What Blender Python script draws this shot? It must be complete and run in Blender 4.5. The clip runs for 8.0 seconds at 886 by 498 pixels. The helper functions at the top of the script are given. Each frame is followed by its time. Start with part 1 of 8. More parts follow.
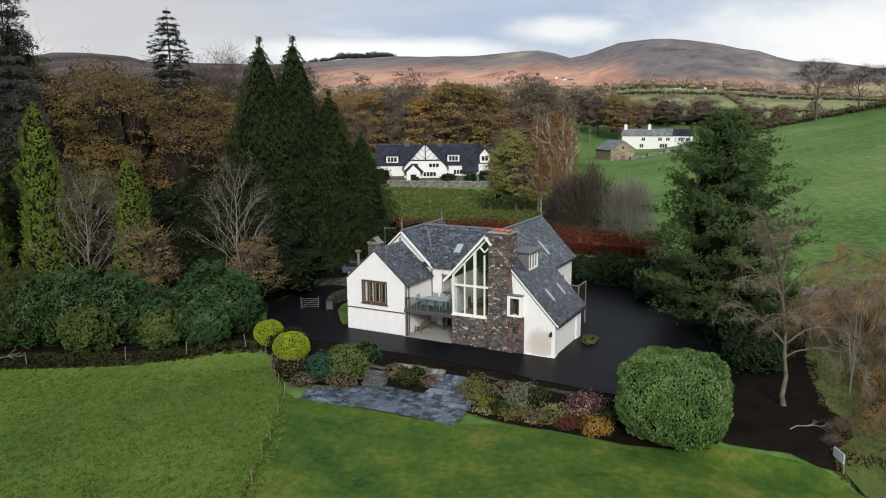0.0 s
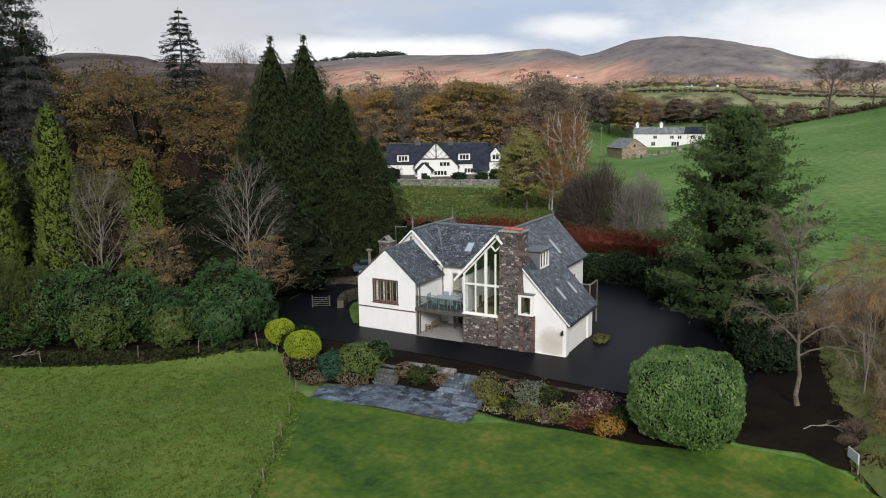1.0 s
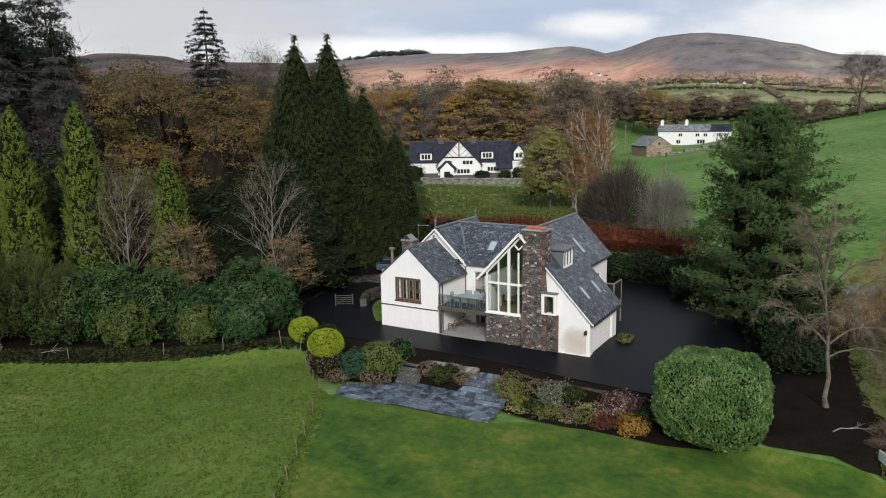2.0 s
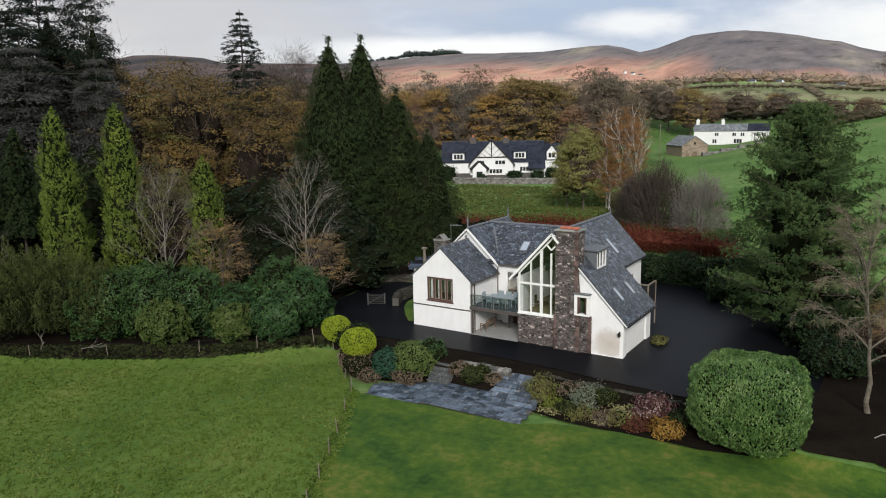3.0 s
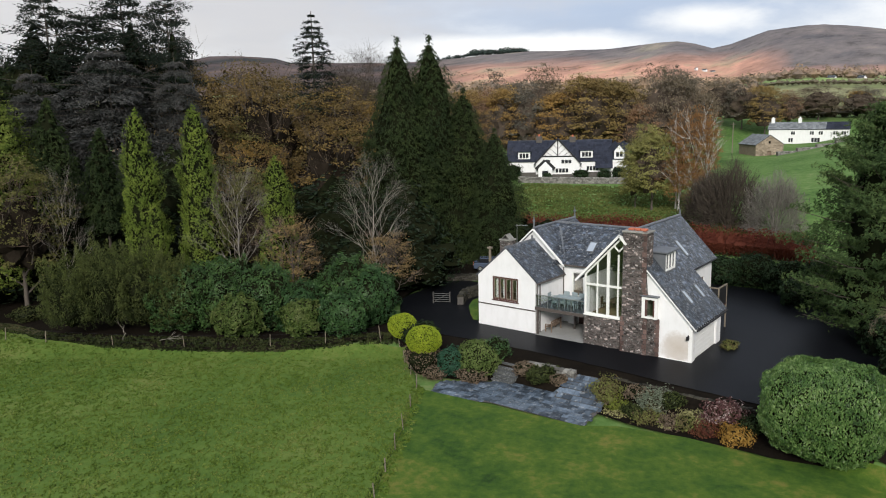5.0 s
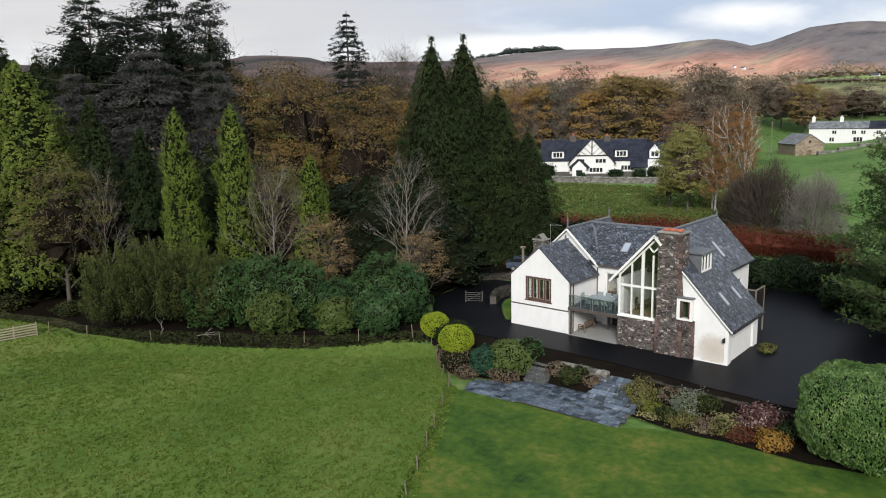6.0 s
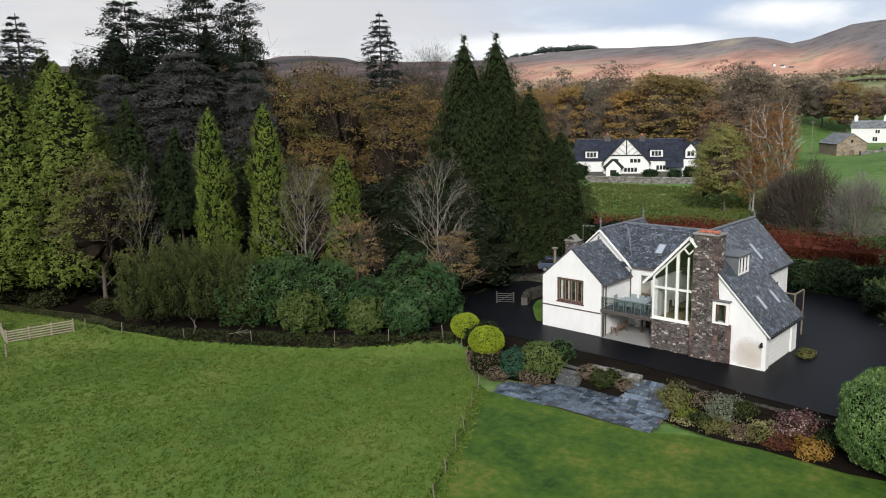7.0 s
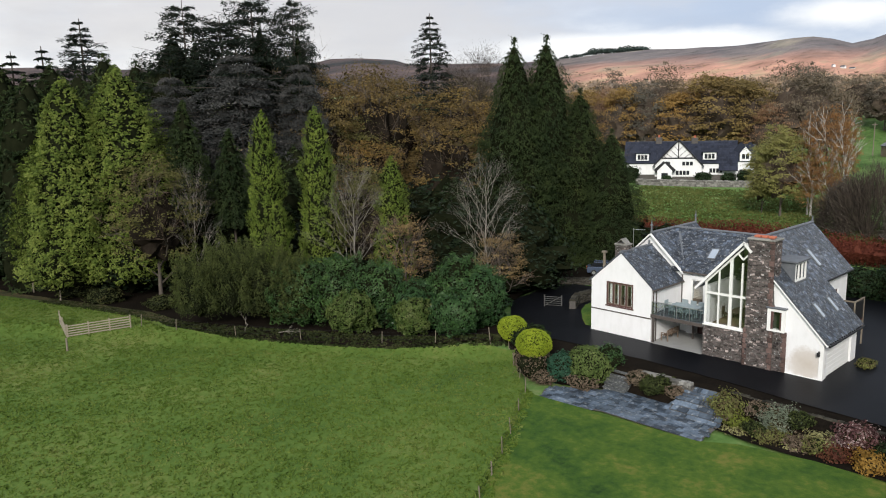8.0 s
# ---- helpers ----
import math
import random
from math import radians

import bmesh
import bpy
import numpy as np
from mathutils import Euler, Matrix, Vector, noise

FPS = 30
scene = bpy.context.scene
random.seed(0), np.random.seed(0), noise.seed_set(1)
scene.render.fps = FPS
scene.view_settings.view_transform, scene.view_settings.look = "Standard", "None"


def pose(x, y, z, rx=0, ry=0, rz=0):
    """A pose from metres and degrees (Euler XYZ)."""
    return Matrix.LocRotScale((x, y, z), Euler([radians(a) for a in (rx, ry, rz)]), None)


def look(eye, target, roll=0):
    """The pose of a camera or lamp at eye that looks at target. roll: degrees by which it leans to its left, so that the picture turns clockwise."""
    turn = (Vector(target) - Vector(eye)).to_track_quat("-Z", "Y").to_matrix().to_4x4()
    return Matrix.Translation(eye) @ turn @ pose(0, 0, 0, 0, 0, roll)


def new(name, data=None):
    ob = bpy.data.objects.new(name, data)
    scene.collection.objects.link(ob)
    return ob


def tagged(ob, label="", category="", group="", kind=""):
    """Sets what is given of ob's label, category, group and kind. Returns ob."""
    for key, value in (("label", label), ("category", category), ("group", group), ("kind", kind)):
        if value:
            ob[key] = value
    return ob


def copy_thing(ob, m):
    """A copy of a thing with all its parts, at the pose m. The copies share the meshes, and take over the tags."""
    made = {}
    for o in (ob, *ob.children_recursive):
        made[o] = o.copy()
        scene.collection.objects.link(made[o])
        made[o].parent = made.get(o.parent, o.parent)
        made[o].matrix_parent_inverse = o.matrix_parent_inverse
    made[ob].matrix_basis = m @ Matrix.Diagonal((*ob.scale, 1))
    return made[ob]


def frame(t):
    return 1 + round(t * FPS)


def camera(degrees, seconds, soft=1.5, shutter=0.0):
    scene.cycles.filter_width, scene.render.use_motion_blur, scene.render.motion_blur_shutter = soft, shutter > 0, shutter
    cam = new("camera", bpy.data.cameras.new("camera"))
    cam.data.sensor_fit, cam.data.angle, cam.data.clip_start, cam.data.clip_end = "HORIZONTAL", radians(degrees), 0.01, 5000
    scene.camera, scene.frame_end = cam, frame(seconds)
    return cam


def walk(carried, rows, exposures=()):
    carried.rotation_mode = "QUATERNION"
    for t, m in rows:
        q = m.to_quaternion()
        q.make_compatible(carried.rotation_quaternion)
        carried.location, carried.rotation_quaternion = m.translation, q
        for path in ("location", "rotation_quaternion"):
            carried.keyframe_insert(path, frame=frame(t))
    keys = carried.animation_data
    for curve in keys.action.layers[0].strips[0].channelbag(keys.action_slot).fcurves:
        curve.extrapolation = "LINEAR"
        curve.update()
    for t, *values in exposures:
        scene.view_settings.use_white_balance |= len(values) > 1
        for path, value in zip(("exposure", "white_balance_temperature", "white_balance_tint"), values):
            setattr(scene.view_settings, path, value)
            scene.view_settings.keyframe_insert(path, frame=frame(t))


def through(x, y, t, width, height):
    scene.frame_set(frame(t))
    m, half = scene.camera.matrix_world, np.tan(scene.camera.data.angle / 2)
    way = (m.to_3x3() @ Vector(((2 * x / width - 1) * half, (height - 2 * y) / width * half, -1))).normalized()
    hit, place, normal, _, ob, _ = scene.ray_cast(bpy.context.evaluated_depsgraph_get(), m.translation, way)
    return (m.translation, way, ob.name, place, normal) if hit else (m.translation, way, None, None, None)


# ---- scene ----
cam = camera(61.5, 8.0, 1.08)
PATH = [
    (0, (35.633, -50.109, 17.807), (34.713, -48.369, 17.45), -0.5),
    (0.5, (35.622, -50.127, 17.831), (34.693, -48.392, 17.472), -0.6),
    (1, (35.612, -50.072, 17.804), (34.667, -48.347, 17.444), -0.7),
    (1.5, (35.584, -49.997, 17.801), (34.616, -48.284, 17.438), -0.8),
    (3, (35.496, -49.945, 17.788), (34.425, -48.295, 17.426), -1.1),
    (3.5, (35.489, -50.005, 17.841), (34.383, -48.378, 17.477), -1.1),
    (4, (35.46, -50.118, 17.895), (34.32, -48.515, 17.531), -1.1),
    (4.5, (35.527, -50.236, 17.917), (34.352, -48.659, 17.554), -1.2),
    (6, (35.549, -50.445, 17.993), (34.272, -48.949, 17.629), -1.3),
    (6.5, (35.5, -50.338, 18.002), (34.19, -48.871, 17.637), -1.3),
    (7, (35.384, -50.048, 17.975), (34.042, -48.61, 17.612), -1.4),
    (7.5, (35.321, -49.941, 17.973), (33.943, -48.538, 17.613), -1.3),
    (8, (35.338, -50.121, 17.994), (33.906, -48.771, 17.639), -1.4),
]
walk(cam, [(t, look(eye, target, roll)) for t, eye, target, roll in PATH], [(0, 0.14), (1.5, 0.16), (3.5, 0.13), (4.5, 0.22), (6.5, 0.29), (8, 0.32)])

# ---- sky and sun: broken overcast, low soft light from the south-east ----
SUN_EL, SUN_AZ = 28.0, 148.0
world = bpy.data.worlds.new("sky")
scene.world = world
world.use_nodes = True
wn = world.node_tree.nodes
wl = world.node_tree.links
background = wn["Background"]
sky = wn.new("ShaderNodeTexSky")
sky.sky_type, sky.sun_disc = "NISHITA", False
sky.sun_elevation, sky.sun_rotation = radians(SUN_EL), radians(SUN_AZ)
sky.altitude, sky.air_density, sky.dust_density, sky.ozone_density = 100, 1.0, 2.0, 1.0
coord = wn.new("ShaderNodeTexCoord")
squash = wn.new("ShaderNodeMapping")
squash.inputs["Location"].default_value = (0.35, 0.1, 0.0)
squash.inputs["Scale"].default_value = (1.0, 1.0, 4.5)
wl.new(coord.outputs["Generated"], squash.inputs["Vector"])
cloud = wn.new("ShaderNodeTexNoise")
cloud.inputs["Scale"].default_value, cloud.inputs["Detail"].default_value, cloud.inputs["Roughness"].default_value = 2.3, 7, 0.55
wl.new(squash.outputs["Vector"], cloud.inputs["Vector"])
tone = wn.new("ShaderNodeValToRGB")
tone.color_ramp.elements[0].position, tone.color_ramp.elements[0].color = 0.38, (5.4, 6.5, 8.5, 1)
tone.color_ramp.elements[1].position, tone.color_ramp.elements[1].color = 0.60, (11.2, 11.3, 11.5, 1)
middle = tone.color_ramp.elements.new(0.47)
middle.color = (7.7, 8.3, 9.4, 1)
wl.new(cloud.outputs["Fac"], tone.inputs["Fac"])
# a bright gap under the cloud deck, just above the hills
rise = wn.new("ShaderNodeSeparateXYZ")
wl.new(coord.outputs["Generated"], rise.inputs[0])
ragged = wn.new("ShaderNodeMath")
ragged.operation = "MULTIPLY_ADD"
wl.new(cloud.outputs["Fac"], ragged.inputs[0])
ragged.inputs[1].default_value = -0.16
wl.new(rise.outputs["Z"], ragged.inputs[2])
gap = wn.new("ShaderNodeMapRange")
gap.inputs["From Min"].default_value, gap.inputs["From Max"].default_value = -0.008, 0.022
gap.inputs["To Min"].default_value, gap.inputs["To Max"].default_value = 0.85, 0.0
wl.new(ragged.outputs[0], gap.inputs["Value"])
bright_gap = wn.new("ShaderNodeMix")
bright_gap.data_type = "RGBA"
bright_gap.inputs["B"].default_value = (11.8, 12.0, 12.2, 1)
wl.new(gap.outputs["Result"], bright_gap.inputs["Factor"])
wl.new(tone.outputs["Color"], bright_gap.inputs["A"])
def sky_math(operation, a, b):
    m = wn.new("ShaderNodeMath")
    m.operation = operation
    for slot, value in ((0, a), (1, b)):
        if isinstance(value, (int, float)):
            m.inputs[slot].default_value = value
        else:
            wl.new(value, m.inputs[slot])
    return m.outputs[0]


def cloud_bank(under, azimuth, elevation, wide, high, colour, amount, fray=0.9, soft=0.7):
    """A bank of cloud, or a gap in it, with frayed edges: its middle and half sizes in degrees."""
    a, e = radians(azimuth), radians(elevation)
    dots = []
    for axis in ((math.cos(a), math.sin(a), 0), (-math.sin(a), math.cos(a), 0)):
        d = wn.new("ShaderNodeVectorMath")
        d.operation = "DOT_PRODUCT"
        d.inputs[1].default_value = axis
        wl.new(coord.outputs["Generated"], d.inputs[0])
        dots.append(d.outputs["Value"])
    across = sky_math("DIVIDE", dots[0], radians(wide))
    up = sky_math("DIVIDE", sky_math("SUBTRACT", rise.outputs["Z"], math.sin(e)), radians(high))
    reach = sky_math("SQRT", sky_math("ADD", sky_math("MULTIPLY", across, across), sky_math("MULTIPLY", up, up)), 0)
    torn = sky_math("ADD", reach, sky_math("MULTIPLY", sky_math("SUBTRACT", wisps.outputs["Fac"], 0.5), fray * 2))
    edge = wn.new("ShaderNodeMapRange")
    edge.interpolation_type = "SMOOTHSTEP"
    edge.inputs["From Min"].default_value, edge.inputs["From Max"].default_value = 1 - soft, 1 + soft
    edge.inputs["To Min"].default_value, edge.inputs["To Max"].default_value = amount, 0.0
    wl.new(torn, edge.inputs["Value"])
    m = wn.new("ShaderNodeMix")
    m.data_type = "RGBA"
    wl.new(sky_math("MULTIPLY", edge.outputs["Result"], sky_math("GREATER_THAN", dots[1], 0.0)), m.inputs["Factor"])
    wl.new(under, m.inputs["A"])
    m.inputs["B"].default_value = (*colour, 1)
    return m.outputs["Result"]


stretch_wisps = wn.new("ShaderNodeMapping")
stretch_wisps.inputs["Scale"].default_value = (1.0, 1.0, 2.6)
wl.new(coord.outputs["Generated"], stretch_wisps.inputs["Vector"])
wisps = wn.new("ShaderNodeTexNoise")
wisps.inputs["Scale"].default_value, wisps.inputs["Detail"].default_value, wisps.inputs["Roughness"].default_value = 9.0, 8, 0.6
wl.new(stretch_wisps.outputs["Vector"], wisps.inputs["Vector"])
deck = cloud_bank(bright_gap.outputs["Result"], 22, 7.2, 26, 3.0, (5.6, 6.8, 9.0), 0.85)
deck = cloud_bank(deck, 58, 7.5, 20, 4.2, (8.4, 8.15, 8.2), 0.85)
deck = cloud_bank(deck, 31.5, 4.6, 9.0, 0.85, (13.0, 13.0, 13.0), 1.0, 0.7, 0.5)
deck = cloud_bank(deck, 19.3, 6.0, 3.4, 0.85, (12.6, 12.6, 12.6), 0.9, 0.8, 0.6)
deck = cloud_bank(deck, -5, 4.6, 16, 3.0, (13.0, 13.0, 12.9), 0.95, 0.7, 0.6)
cover = wn.new("ShaderNodeMix")
cover.data_type = "RGBA"
cover.inputs["Factor"].default_value = 0.90
wl.new(sky.outputs["Color"], cover.inputs["A"])
wl.new(deck, cover.inputs["B"])
wl.new(cover.outputs["Result"], background.inputs["Color"])
background.inputs["Strength"].default_value = 0.074

sun = new("sun", bpy.data.lights.new("sun", "SUN"))
sun.data.energy, sun.data.angle, sun.data.color = 2.85, radians(16), (1.0, 0.955, 0.90)
az = radians(SUN_AZ)
sun.matrix_world = look((0, 0, 60), (-60 * math.sin(az) * math.cos(radians(SUN_EL)), -60 * math.cos(az) * math.cos(radians(SUN_EL)), 60 - 60 * math.sin(radians(SUN_EL))))


# ---- materials ----
def shader(name):
    m = bpy.data.materials.new(name)
    m.use_nodes = True
    return m, m.node_tree.nodes, m.node_tree.links, m.node_tree.nodes["Principled BSDF"]


def ramp_of(n, stops):
    r = n.new("ShaderNodeValToRGB")
    e = r.color_ramp.elements
    while len(e) < len(stops):
        e.new(0.5)
    for one, (p, c) in zip(e, stops):
        one.position, one.color = p, (*c, 1)
    return r


def noise_of(n, l, scale, detail=5, rough=0.6, vector=None):
    t = n.new("ShaderNodeTexNoise")
    t.inputs["Scale"].default_value, t.inputs["Detail"].default_value, t.inputs["Roughness"].default_value = scale, detail, rough
    if vector is not None:
        l.new(vector, t.inputs["Vector"])
    return t


def mixed(n, l, fac, a, b, mode="MIX"):
    m = n.new("ShaderNodeMix")
    m.data_type, m.blend_type = "RGBA", mode
    for value, slot in ((fac, "Factor"), (a, "A"), (b, "B")):
        if isinstance(value, (int, float)):
            m.inputs[slot].default_value = value
        elif isinstance(value, tuple):
            m.inputs[slot].default_value = (*value, 1)
        else:
            l.new(value, m.inputs[slot])
    return m.outputs["Result"]


def surface(name, dark, light, coarse=0.6, fine=9.0, rough=0.8, bump=0.3, metal=0.0, island=0.0, objects=0.0, spec=0.22, speckle=(), lichen=None):
    """A matt surface whose colour wanders between two tones at a coarse and a fine scale, with fine relief."""
    m, n, l, b = shader(name)
    where = n.new("ShaderNodeNewGeometry").outputs["Position"]
    big, small = noise_of(n, l, coarse, 4, 0.6, where), noise_of(n, l, fine, 6, 0.65, where)
    a = ramp_of(n, [(0.3, dark), (0.7, light)])
    l.new(big.outputs["Fac"], a.inputs["Fac"])
    c = ramp_of(n, [(0.3, dark), (0.72, light)])
    l.new(small.outputs["Fac"], c.inputs["Fac"])
    colour = mixed(n, l, 0.5, a.outputs["Color"], c.outputs["Color"])
    for amount, kind, node in ((island, "Random Per Island", "ShaderNodeNewGeometry"), (objects, "Random", "ShaderNodeObjectInfo")):
        if amount:
            v = ramp_of(n, [(0.0, (1 - amount,) * 3), (1.0, (1 + amount * 0.6,) * 3)])
            l.new(n.new(node).outputs[kind], v.inputs["Fac"])
            colour = mixed(n, l, 1.0, colour, v.outputs["Color"], "MULTIPLY")
    if speckle:
        v = ramp_of(n, [(p, (k,) * 3) for p, k in speckle])
        l.new(n.new("ShaderNodeNewGeometry").outputs["Random Per Island"], v.inputs["Fac"])
        colour = mixed(n, l, 1.0, colour, v.outputs["Color"], "MULTIPLY")
    if lichen:
        spots = noise_of(n, l, lichen[0], 3, 0.75, where)
        r = ramp_of(n, [(lichen[1], (0, 0, 0)), (lichen[1] + 0.05, (lichen[2],) * 3)])
        l.new(spots.outputs["Fac"], r.inputs["Fac"])
        colour = mixed(n, l, r.outputs["Color"], colour, (0.50, 0.51, 0.50))
    l.new(colour, b.inputs["Base Color"])
    b.inputs["Roughness"].default_value, b.inputs["Metallic"].default_value, b.inputs["Specular IOR Level"].default_value = rough, metal, spec
    if bump:
        bp = n.new("ShaderNodeBump")
        bp.inputs["Strength"].default_value, bp.inputs["Distance"].default_value = bump, 0.03
        l.new(small.outputs["Fac"], bp.inputs["Height"])
        l.new(bp.outputs["Normal"], b.inputs["Normal"])
    return m


def leafage(name, tones, patch=0.35, rough=0.6, through=0.25, own=0.42, trees=0.0, spec=0.12):
    """Leaves: each leaf takes its own tone, and tones drift through the crown."""
    m, n, l, b = shader(name)
    geo = n.new("ShaderNodeNewGeometry")
    drift = noise_of(n, l, patch, 3, 0.6, geo.outputs["Position"])
    half = n.new("ShaderNodeMath")
    half.operation = "MULTIPLY_ADD"
    l.new(geo.outputs["Random Per Island"], half.inputs[0])
    half.inputs[1].default_value = own
    less = n.new("ShaderNodeMath")
    less.operation = "MULTIPLY_ADD"
    l.new(drift.outputs["Fac"], less.inputs[0])
    less.inputs[1].default_value, less.inputs[2].default_value = 1.25, -0.125 - own / 2
    l.new(less.outputs[0], half.inputs[2])
    r = ramp_of(n, [(i / max(1, len(tones) - 1), c) for i, c in enumerate(tones)])
    l.new(half.outputs[0], r.inputs["Fac"])
    colour = r.outputs["Color"]
    if trees:
        v = ramp_of(n, [(0.0, (1 - trees * 0.9, 1 - trees * 0.55, 1 - trees * 0.4)), (0.5, (1.0, 1.0, 1.0)), (1.0, (1 + trees * 0.7, 1 + trees * 0.35, 1 - trees * 0.2))])
        l.new(n.new("ShaderNodeObjectInfo").outputs["Random"], v.inputs["Fac"])
        colour = mixed(n, l, 1.0, colour, v.outputs["Color"], "MULTIPLY")
    l.new(colour, b.inputs["Base Color"])
    b.inputs["Roughness"].default_value, b.inputs["Specular IOR Level"].default_value = rough, spec
    if through:
        t = n.new("ShaderNodeBsdfTranslucent")
        l.new(colour, t.inputs["Color"])
        mx = n.new("ShaderNodeMixShader")
        mx.inputs["Fac"].default_value = through
        l.new(b.outputs[0], mx.inputs[1])
        l.new(t.outputs[0], mx.inputs[2])
        l.new(mx.outputs[0], n["Material Output"].inputs["Surface"])
    return m


def pane_glass(name, tint=(0.92, 0.945, 0.95), gloss=0.12):
    m, n, l, b = shader(name)
    clear = n.new("ShaderNodeBsdfTransparent")
    clear.inputs["Color"].default_value = (*tint, 1)
    shine = n.new("ShaderNodeBsdfGlossy")
    shine.inputs["Roughness"].default_value = 0.03
    fres = n.new("ShaderNodeFresnel")
    fres.inputs["IOR"].default_value = 1.5
    add = n.new("ShaderNodeMath")
    add.inputs[1].default_value = gloss
    l.new(fres.outputs[0], add.inputs[0])
    mx = n.new("ShaderNodeMixShader")
    l.new(add.outputs[0], mx.inputs["Fac"])
    l.new(clear.outputs[0], mx.inputs[1])
    l.new(shine.outputs[0], mx.inputs[2])
    l.new(mx.outputs[0], n["Material Output"].inputs["Surface"])
    return m


def white_render():
    """White roughcast, weathered grey in streaks, with one brown damp patch low on the garage gable."""
    m, n, l, b = shader("white_render")
    geo = n.new("ShaderNodeNewGeometry")
    where = geo.outputs["Position"]
    stretch = n.new("ShaderNodeMapping")
    stretch.inputs["Scale"].default_value = (1, 1, 0.4)
    l.new(where, stretch.inputs["Vector"])
    streak, grit = noise_of(n, l, 2.0, 6, 0.6, stretch.outputs["Vector"]), noise_of(n, l, 30, 4, 0.7, where)
    r = ramp_of(n, [(0.25, (0.70, 0.70, 0.69)), (0.5, (0.76, 0.76, 0.755)), (0.75, (0.79, 0.79, 0.79))])
    l.new(streak.outputs["Fac"], r.inputs["Fac"])
    apart = n.new("ShaderNodeVectorMath")
    apart.operation = "SUBTRACT"
    apart.inputs[1].default_value = (17.3, 0.0, 1.0)
    l.new(where, apart.inputs[0])
    shape = n.new("ShaderNodeVectorMath")
    shape.operation = "MULTIPLY"
    shape.inputs[1].default_value = (0.8, 1.2, 0.85)
    l.new(apart.outputs[0], shape.inputs[0])
    size = n.new("ShaderNodeVectorMath")
    size.operation = "LENGTH"
    l.new(shape.outputs[0], size.inputs[0])
    blot = noise_of(n, l, 1.7, 5, 0.65, where)
    sum_ = n.new("ShaderNodeMath")
    l.new(size.outputs["Value"], sum_.inputs[0])
    l.new(blot.outputs["Fac"], sum_.inputs[1])
    edge = ramp_of(n, [(0.45, (0.75, 0.75, 0.75)), (1.0, (0.55, 0.55, 0.55)), (1.0, (0, 0, 0))])
    edge.color_ramp.elements[0].position, edge.color_ramp.elements[1].position, edge.color_ramp.elements[2].position = 0.35, 0.75, 1.0
    div = n.new("ShaderNodeMath")
    div.operation = "MULTIPLY"
    div.inputs[1].default_value = 0.62
    l.new(sum_.outputs[0], div.inputs[0])
    l.new(div.outputs[0], edge.inputs["Fac"])
    colour = mixed(n, l, edge.outputs["Color"], r.outputs["Color"], (0.42, 0.35, 0.27))
    l.new(colour, b.inputs["Base Color"])
    b.inputs["Roughness"].default_value = 0.9
    bp = n.new("ShaderNodeBump")
    bp.inputs["Strength"].default_value, bp.inputs["Distance"].default_value = 0.35, 0.02
    l.new(grit.outputs["Fac"], bp.inputs["Height"])
    l.new(bp.outputs["Normal"], b.inputs["Normal"])
    return m


WHITE = white_render()
WHITE_PAINT = surface("white_paint", (0.74, 0.74, 0.71), (0.82, 0.82, 0.80), 1.0, 20, 0.5, 0.05)
CREAM = surface("cream_plaster", (0.60, 0.55, 0.45), (0.68, 0.63, 0.52), 0.7, 8, 0.9, 0.05)
CREAM_FRAME = surface("cream_frame", (0.69, 0.70, 0.66), (0.79, 0.80, 0.765), 1.0, 20, 0.5, 0.05)
SLATE = surface("slate", (0.011, 0.015, 0.023), (0.07, 0.086, 0.112), 0.7, 5.0, 0.42, 0.5, spec=0.45, speckle=((0.0, 0.4), (0.4, 0.75), (0.7, 1.1), (0.88, 1.7), (0.96, 3.0)), lichen=(6.0, 0.575, 0.5))
ROOF_DECK = surface("roof_deck", (0.05, 0.055, 0.065), (0.09, 0.095, 0.105), 0.8, 8, 0.8, 0.2)
LEAD = surface("lead", (0.10, 0.11, 0.12), (0.20, 0.21, 0.225), 2.0, 14, 0.5, 0.2, 0.3)
STONE = surface("rubble_stone", (0.035, 0.03, 0.03), (0.21, 0.175, 0.16), 2.2, 7.0, 0.8, 0.6, speckle=((0.0, 0.3), (0.55, 0.9), (0.86, 1.3), (0.93, 3.2)), lichen=(5.0, 0.60, 0.7))
MORTAR = surface("mortar", (0.06, 0.055, 0.05), (0.13, 0.12, 0.11), 1.5, 12, 0.95, 0.5)
RED_STONE = surface("red_sandstone", (0.075, 0.052, 0.046), (0.19, 0.125, 0.108), 1.6, 9, 0.9, 0.5, objects=0.5)
TERRACOTTA = surface("terracotta", (0.36, 0.10, 0.06), (0.50, 0.17, 0.10), 2.5, 12, 0.85, 0.3)
DRY_STONE = surface("dry_stone", (0.09, 0.088, 0.08), (0.33, 0.32, 0.29), 0.8, 6.0, 0.95, 0.6, island=0.5)
FLAG = surface("slate_flag", (0.022, 0.034, 0.05), (0.15, 0.19, 0.24), 0.8, 4.5, 0.36, 0.6, objects=0.65, lichen=(2.6, 0.58, 0.3))
ASPHALT = surface("wet_asphalt", (0.0035, 0.004, 0.005), (0.009, 0.0095, 0.012), 0.25, 14, 0.42, 0.3, spec=0.06)
ROAD = surface("grey_road", (0.09, 0.095, 0.10), (0.16, 0.165, 0.17), 0.3, 10, 0.6, 0.2)
TIMBER = surface("weathered_timber", (0.12, 0.10, 0.075), (0.26, 0.225, 0.175), 2.0, 15, 0.85, 0.4)
DARK_OAK = surface("dark_oak_frame", (0.06, 0.03, 0.026), (0.12, 0.065, 0.055), 3, 22, 0.6, 0.2)
